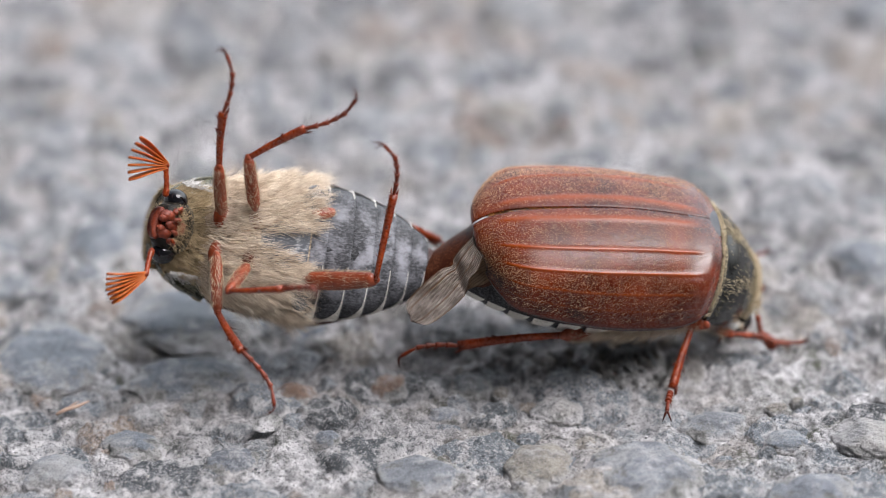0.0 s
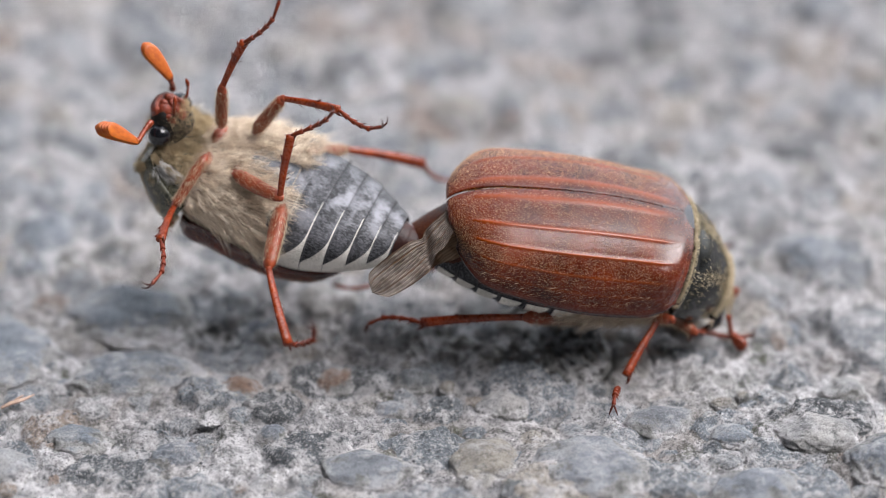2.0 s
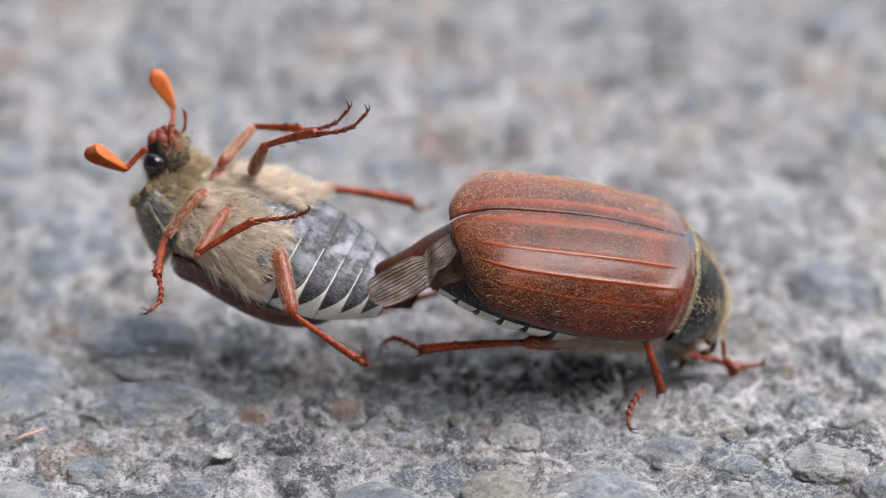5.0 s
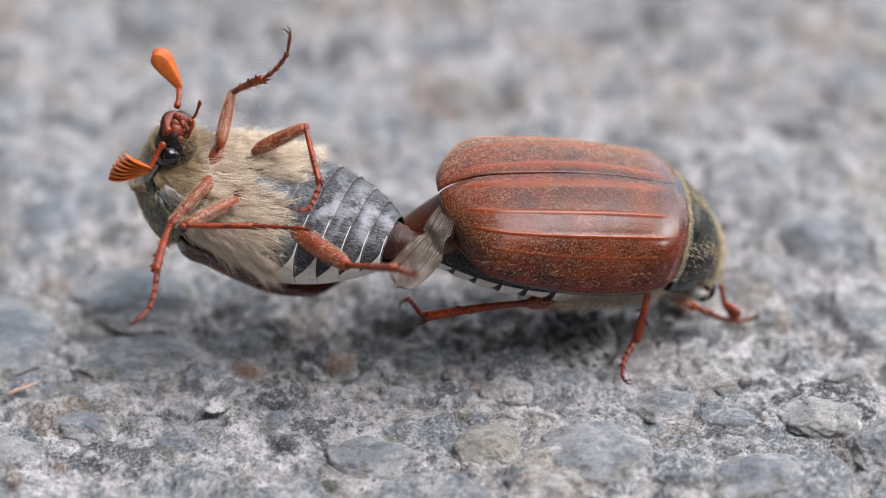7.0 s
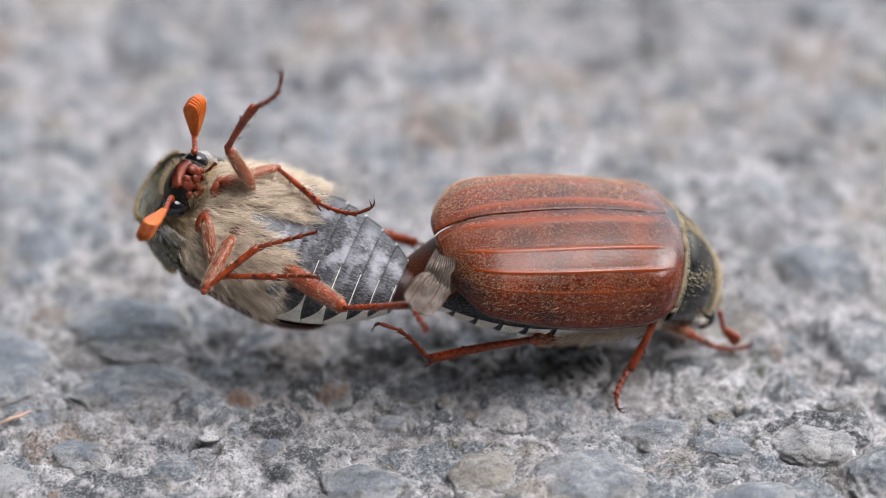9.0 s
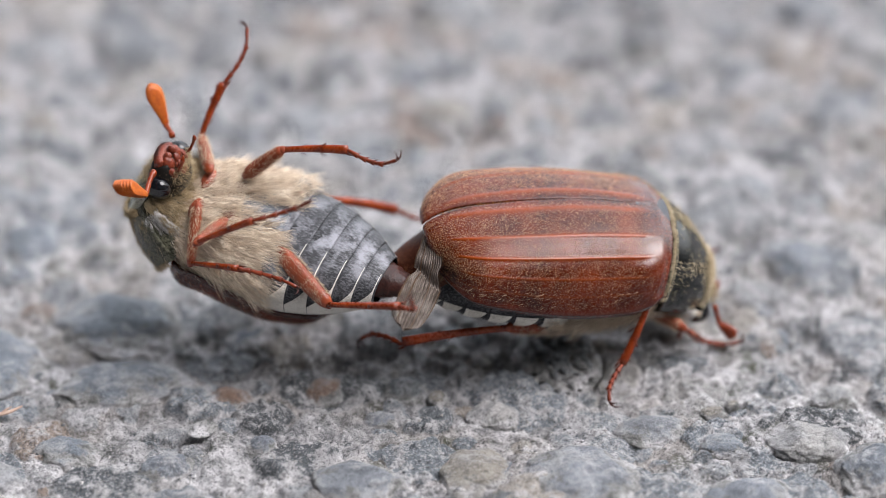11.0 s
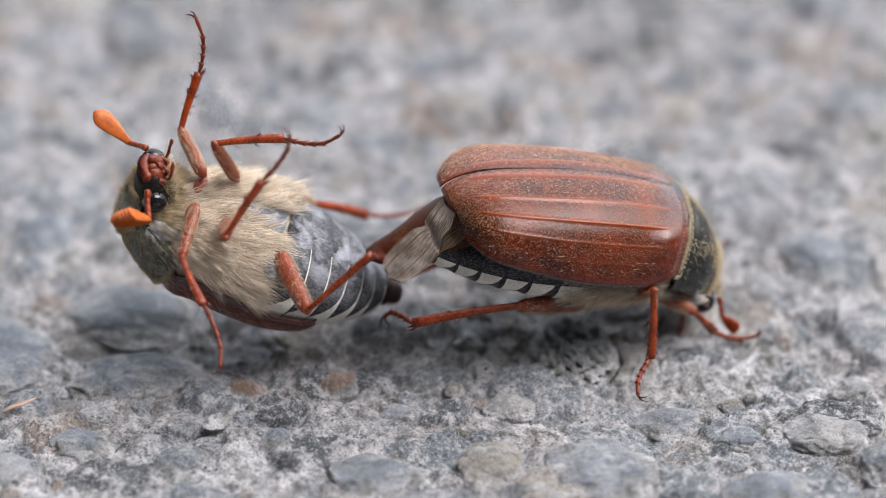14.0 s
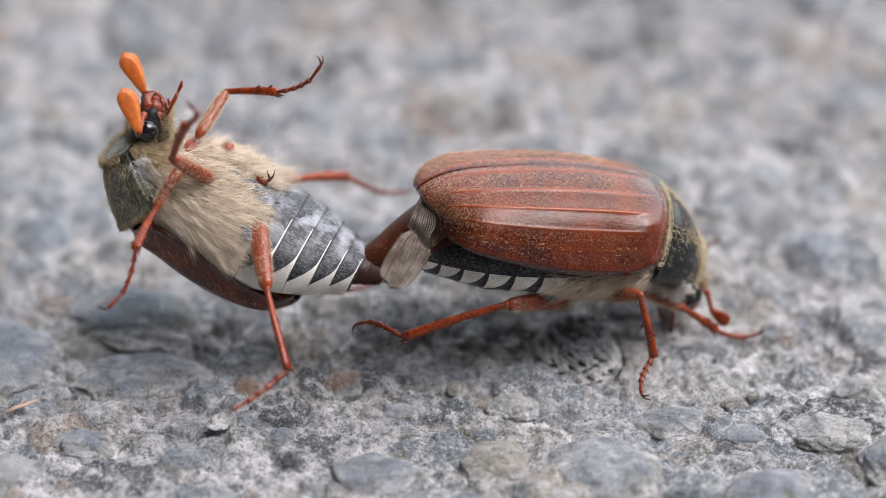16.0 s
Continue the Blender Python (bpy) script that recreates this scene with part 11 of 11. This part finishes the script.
    walk(kids["fHL_femur"], [(0,P(1.2,3,-3.6,32.6,27.3,151.8)), (0.5,P(1.2,3,-3.6,38.3,30.5,160.6)), (1,P(1.2,3,-3.6,38.3,29.9,161.3)), (1.5,P(1.2,3,-3.6,37.1,25.9,164.2)), 
        (2,P(1.2,3,-3.6,40.3,29.4,166)), (2.5,P(1.2,3,-3.6,36.7,27,161.7)), (3,P(1.2,3,-3.6,36.5,26.3,162.2)), (5.5,P(1.2,3,-3.6,40.5,39.5,154.8)), 
        (6,P(1.2,3,-3.6,36.9,38.2,149.2)), (6.5,P(1.2,3,-3.6,35.4,35.3,149.1)), (7,P(1.2,3,-3.6,35.3,33.3,151.1)), (7.5,P(1.2,3,-3.6,34.8,31.4,152)), 
        (8,P(1.2,3,-3.6,33.4,29.2,151.5)), (8.5,P(1.2,3,-3.6,33.3,29,151.5)), (9,P(1.2,3,-3.6,31.8,28.7,148.3)), (9.5,P(1.2,3,-3.6,34.2,30.5,151.9)), 
        (12,P(1.2,3,-3.6,28.5,16.5,156.7)), (12.5,P(1.2,3,-3.6,28,17.1,154)), (13,P(1.2,3,-3.6,29,20,152.3)), (13.5,P(1.2,3,-3.6,31.4,26.3,150.2)), 
        (14,P(1.2,3,-3.6,32.5,28.5,150.1)), (14.5,P(1.2,3,-3.6,32.6,28.4,150.5)), (15,P(1.2,3,-3.6,23.4,16.2,139.7)), (15.5,P(1.2,3,-3.6,18.1,5.8,132.9)), 
        (16,P(1.2,3,-3.6,16.7,2.7,129.7))])
    walk(kids["fHL_tibia"], [(0,P(-3.19,5.35,-6.17,126.6,42.8,170.4)), (0.5,P(-3.35,4.6,-6.44,125.5,38,168.9)), (1,P(-3.4,4.56,-6.39,125.8,37.5,169.4)), 
        (1.5,P(-3.65,4.37,-6.05,126.7,34,171.4)), (2,P(-3.53,4.18,-6.35,128.2,37.2,173.8)), (2.5,P(-3.54,4.57,-6.14,125.5,34.9,169.2)), 
        (3,P(-3.58,4.53,-6.08,125.7,34.3,169.6)), (5.5,P(-2.71,4.84,-7.16,123.8,45.9,165.6)), (6,P(-2.58,5.25,-7.07,120.1,44.8,159.6)), 
        (6.5,P(-2.72,5.35,-6.84,119.6,42.2,158.6)), (7,P(-2.9,5.26,-6.67,120.6,40.4,160.2)), (7.5,P(-3.02,5.25,-6.52,120.9,38.7,160.6)), 
        (8,P(-3.1,5.33,-6.33,120.4,36.6,159.7)), (8.5,P(-3.11,5.33,-6.31,120.4,36.5,159.7)), (9,P(-2.98,5.58,-6.29,118.6,36.2,156.4)), 
        (9.5,P(-3.06,5.27,-6.44,120.7,37.8,160.3)), (12,P(-3.73,5.13,-5.19,122.2,24.8,162.8)), (12.5,P(-3.61,5.34,-5.25,121,25.4,160.4)), 
        (13,P(-3.46,5.45,-5.52,120.3,28.1,159)), (13.5,P(-3.16,5.49,-6.08,119.5,34,157.9)), (14,P(-3.07,5.45,-6.27,119.6,36,158.2)), 
        (14.5,P(-3.09,5.43,-6.26,119.8,35.9,158.5)), (15,P(-2.9,6.48,-5.16,123.7,41.4,165.5)), (15.5,P(-2.6,7.08,-4.16,125.4,42.7,168.3)), 
        (16,P(-2.37,7.31,-3.86,124.3,42.2,166.5))])
    walk(kids["fHL_tarsus"], [(0,P(-8.54,6.25,-11.2,93.7,11.5,-167.2)), (0.5,P(-9.08,5.72,-10.99,93.9,13.7,-168.2)), (1,P(-9.17,5.64,-10.89,94,15.4,-169.4)), 
        (1.5,P(-9.72,5.29,-10.18,94.1,15.4,-169)), (2,P(-9.39,4.82,-10.82,94.7,19.6,-169.7)), (2.5,P(-9.5,5.71,-10.37,93.8,17.5,-171.9)), 
        (3,P(-9.59,5.64,-10.25,93.7,16.9,-171.6)), (5.5,P(-7.7,6.13,-12.48,94.9,22.9,-171.1)), (6,P(-7.5,7.09,-12.28,93.6,23.5,-175.8)), 
        (6.5,P(-7.82,7.34,-11.81,93,22.5,-177.2)), (7,P(-8.2,7.18,-11.46,93.1,18.8,-175.1)), (7.5,P(-8.47,7.17,-11.14,92.9,16.9,-175)), 
        (8,P(-8.67,7.39,-10.75,92.5,14.4,-174.9)), (8.5,P(-8.69,7.4,-10.71,92.5,14.6,-175.2)), (9,P(-8.45,7.97,-10.66,92.1,16.6,-178.2)), 
        (9.5,P(-8.56,7.24,-10.98,92.7,17.2,-176)), (12,P(-10.15,7.11,-8.29,92.3,11.2,-173.9)), (12.5,P(-9.91,7.59,-8.42,92.1,12.8,-175.7)), 
        (13,P(-9.55,7.79,-9.01,91.7,13.8,-178.4)), (13.5,P(-8.84,7.8,-10.22,92.8,16.8,-175.3)), (14,P(-8.62,7.68,-10.63,93.5,18.3,-173.3)), 
        (14.5,P(-8.67,7.62,-10.6,93.9,19,-172.3)), (15,P(-8.28,7.87,-10.05,93.6,18.2,-172.9)), (15.5,P(-7.92,8.18,-9.18,93.1,16.9,-174)), 
        (16,P(-7.7,8.58,-8.84,92.9,16.3,-174.7))])
    walk(kids["wing"], [(0,P(-8,-1.2,1.6,-11.5,12.3,-127.4)), (0.5,P(-8,-1.2,1.6,-12.3,16.5,-127.8)), (1,P(-8,-1.2,1.6,-13.1,16.6,-128.2)), 
        (1.5,P(-8,-1.2,1.6,-16.1,16,-129.1)), (2,P(-8,-1.2,1.6,-15.5,18.4,-129.8)), (2.5,P(-8,-1.2,1.6,-18.7,31,-137.3)), (3,P(-8,-1.2,1.6,-20.4,18.7,-138.6)), 
        (5.5,P(-8,-1.2,1.6,-16.2,13,-135.5)), (6,P(-8,-1.2,1.6,-11.9,10.3,-130.9)), (6.5,P(-8,-1.2,1.6,-11.2,15,-130.4)), (7,P(-8,-1.2,1.6,-7.7,8.5,-120.8)), 
        (7.5,P(-8,-1.2,1.6,-4.5,11.6,-116.6)), (8,P(-8,-1.2,1.6,-5.3,6.6,-117.4)), (8.5,P(-8,-1.2,1.6,-2.3,-4.3,-113)), (9,P(-8,-1.2,1.6,-4.6,-5.8,-116.4)), 
        (9.5,P(-8,-1.2,1.6,1.5,-11.1,-108.8)), (12,P(-8,-1.2,1.6,-7.2,27.2,-113.8)), (12.5,P(-8,-1.2,1.6,-11.7,26.5,-120.9)), 
        (13,P(-8,-1.2,1.6,-12.6,24,-127.2)), (13.5,P(-8,-1.2,1.6,-12.8,22.4,-127.2)), (14,P(-8,-1.2,1.6,-14.3,22.5,-127.8)), 
        (14.5,P(-8,-1.2,1.6,-15.7,22.2,-127)), (15,P(-8,-1.2,1.6,-15.8,21.7,-125.5)), (15.5,P(-8,-1.2,1.6,-12.5,22.5,-120.8)), 
        (16,P(-8,-1.2,1.6,-8.9,27.6,-117.1))])
    fans = {"AF": ((0, 52, 88), (0.4, 44, 70), (0.8, 30, 45), (1.5, 20, 18), (2.5, 22, 40), (3, 28, 80), (5.5, 16, -5), (7.5, 20, -10), (8.5, 22, -18), (9.2, 18, -5), (12, 12, 12), (16, 6, 0)),
            "AN": ((0, 34, 80), (1, 30, 55), (2, 24, 26), (3, 32, 75), (5.5, 22, 45), (6.5, 36, 70), (7.5, 32, 60), (8.5, 30, 40), (9.5, 12, 20), (12, 22, 50), (14, 24, 45), (15, 10, 10), (16, 8, 0))}
    for key, rows in fans.items():
        for k, leaf in kids[f"{key}_leaves"]:
            walk(leaf, [(t, leaf_pose(k, spread, roll)) for t, spread, roll in rows])


motions()
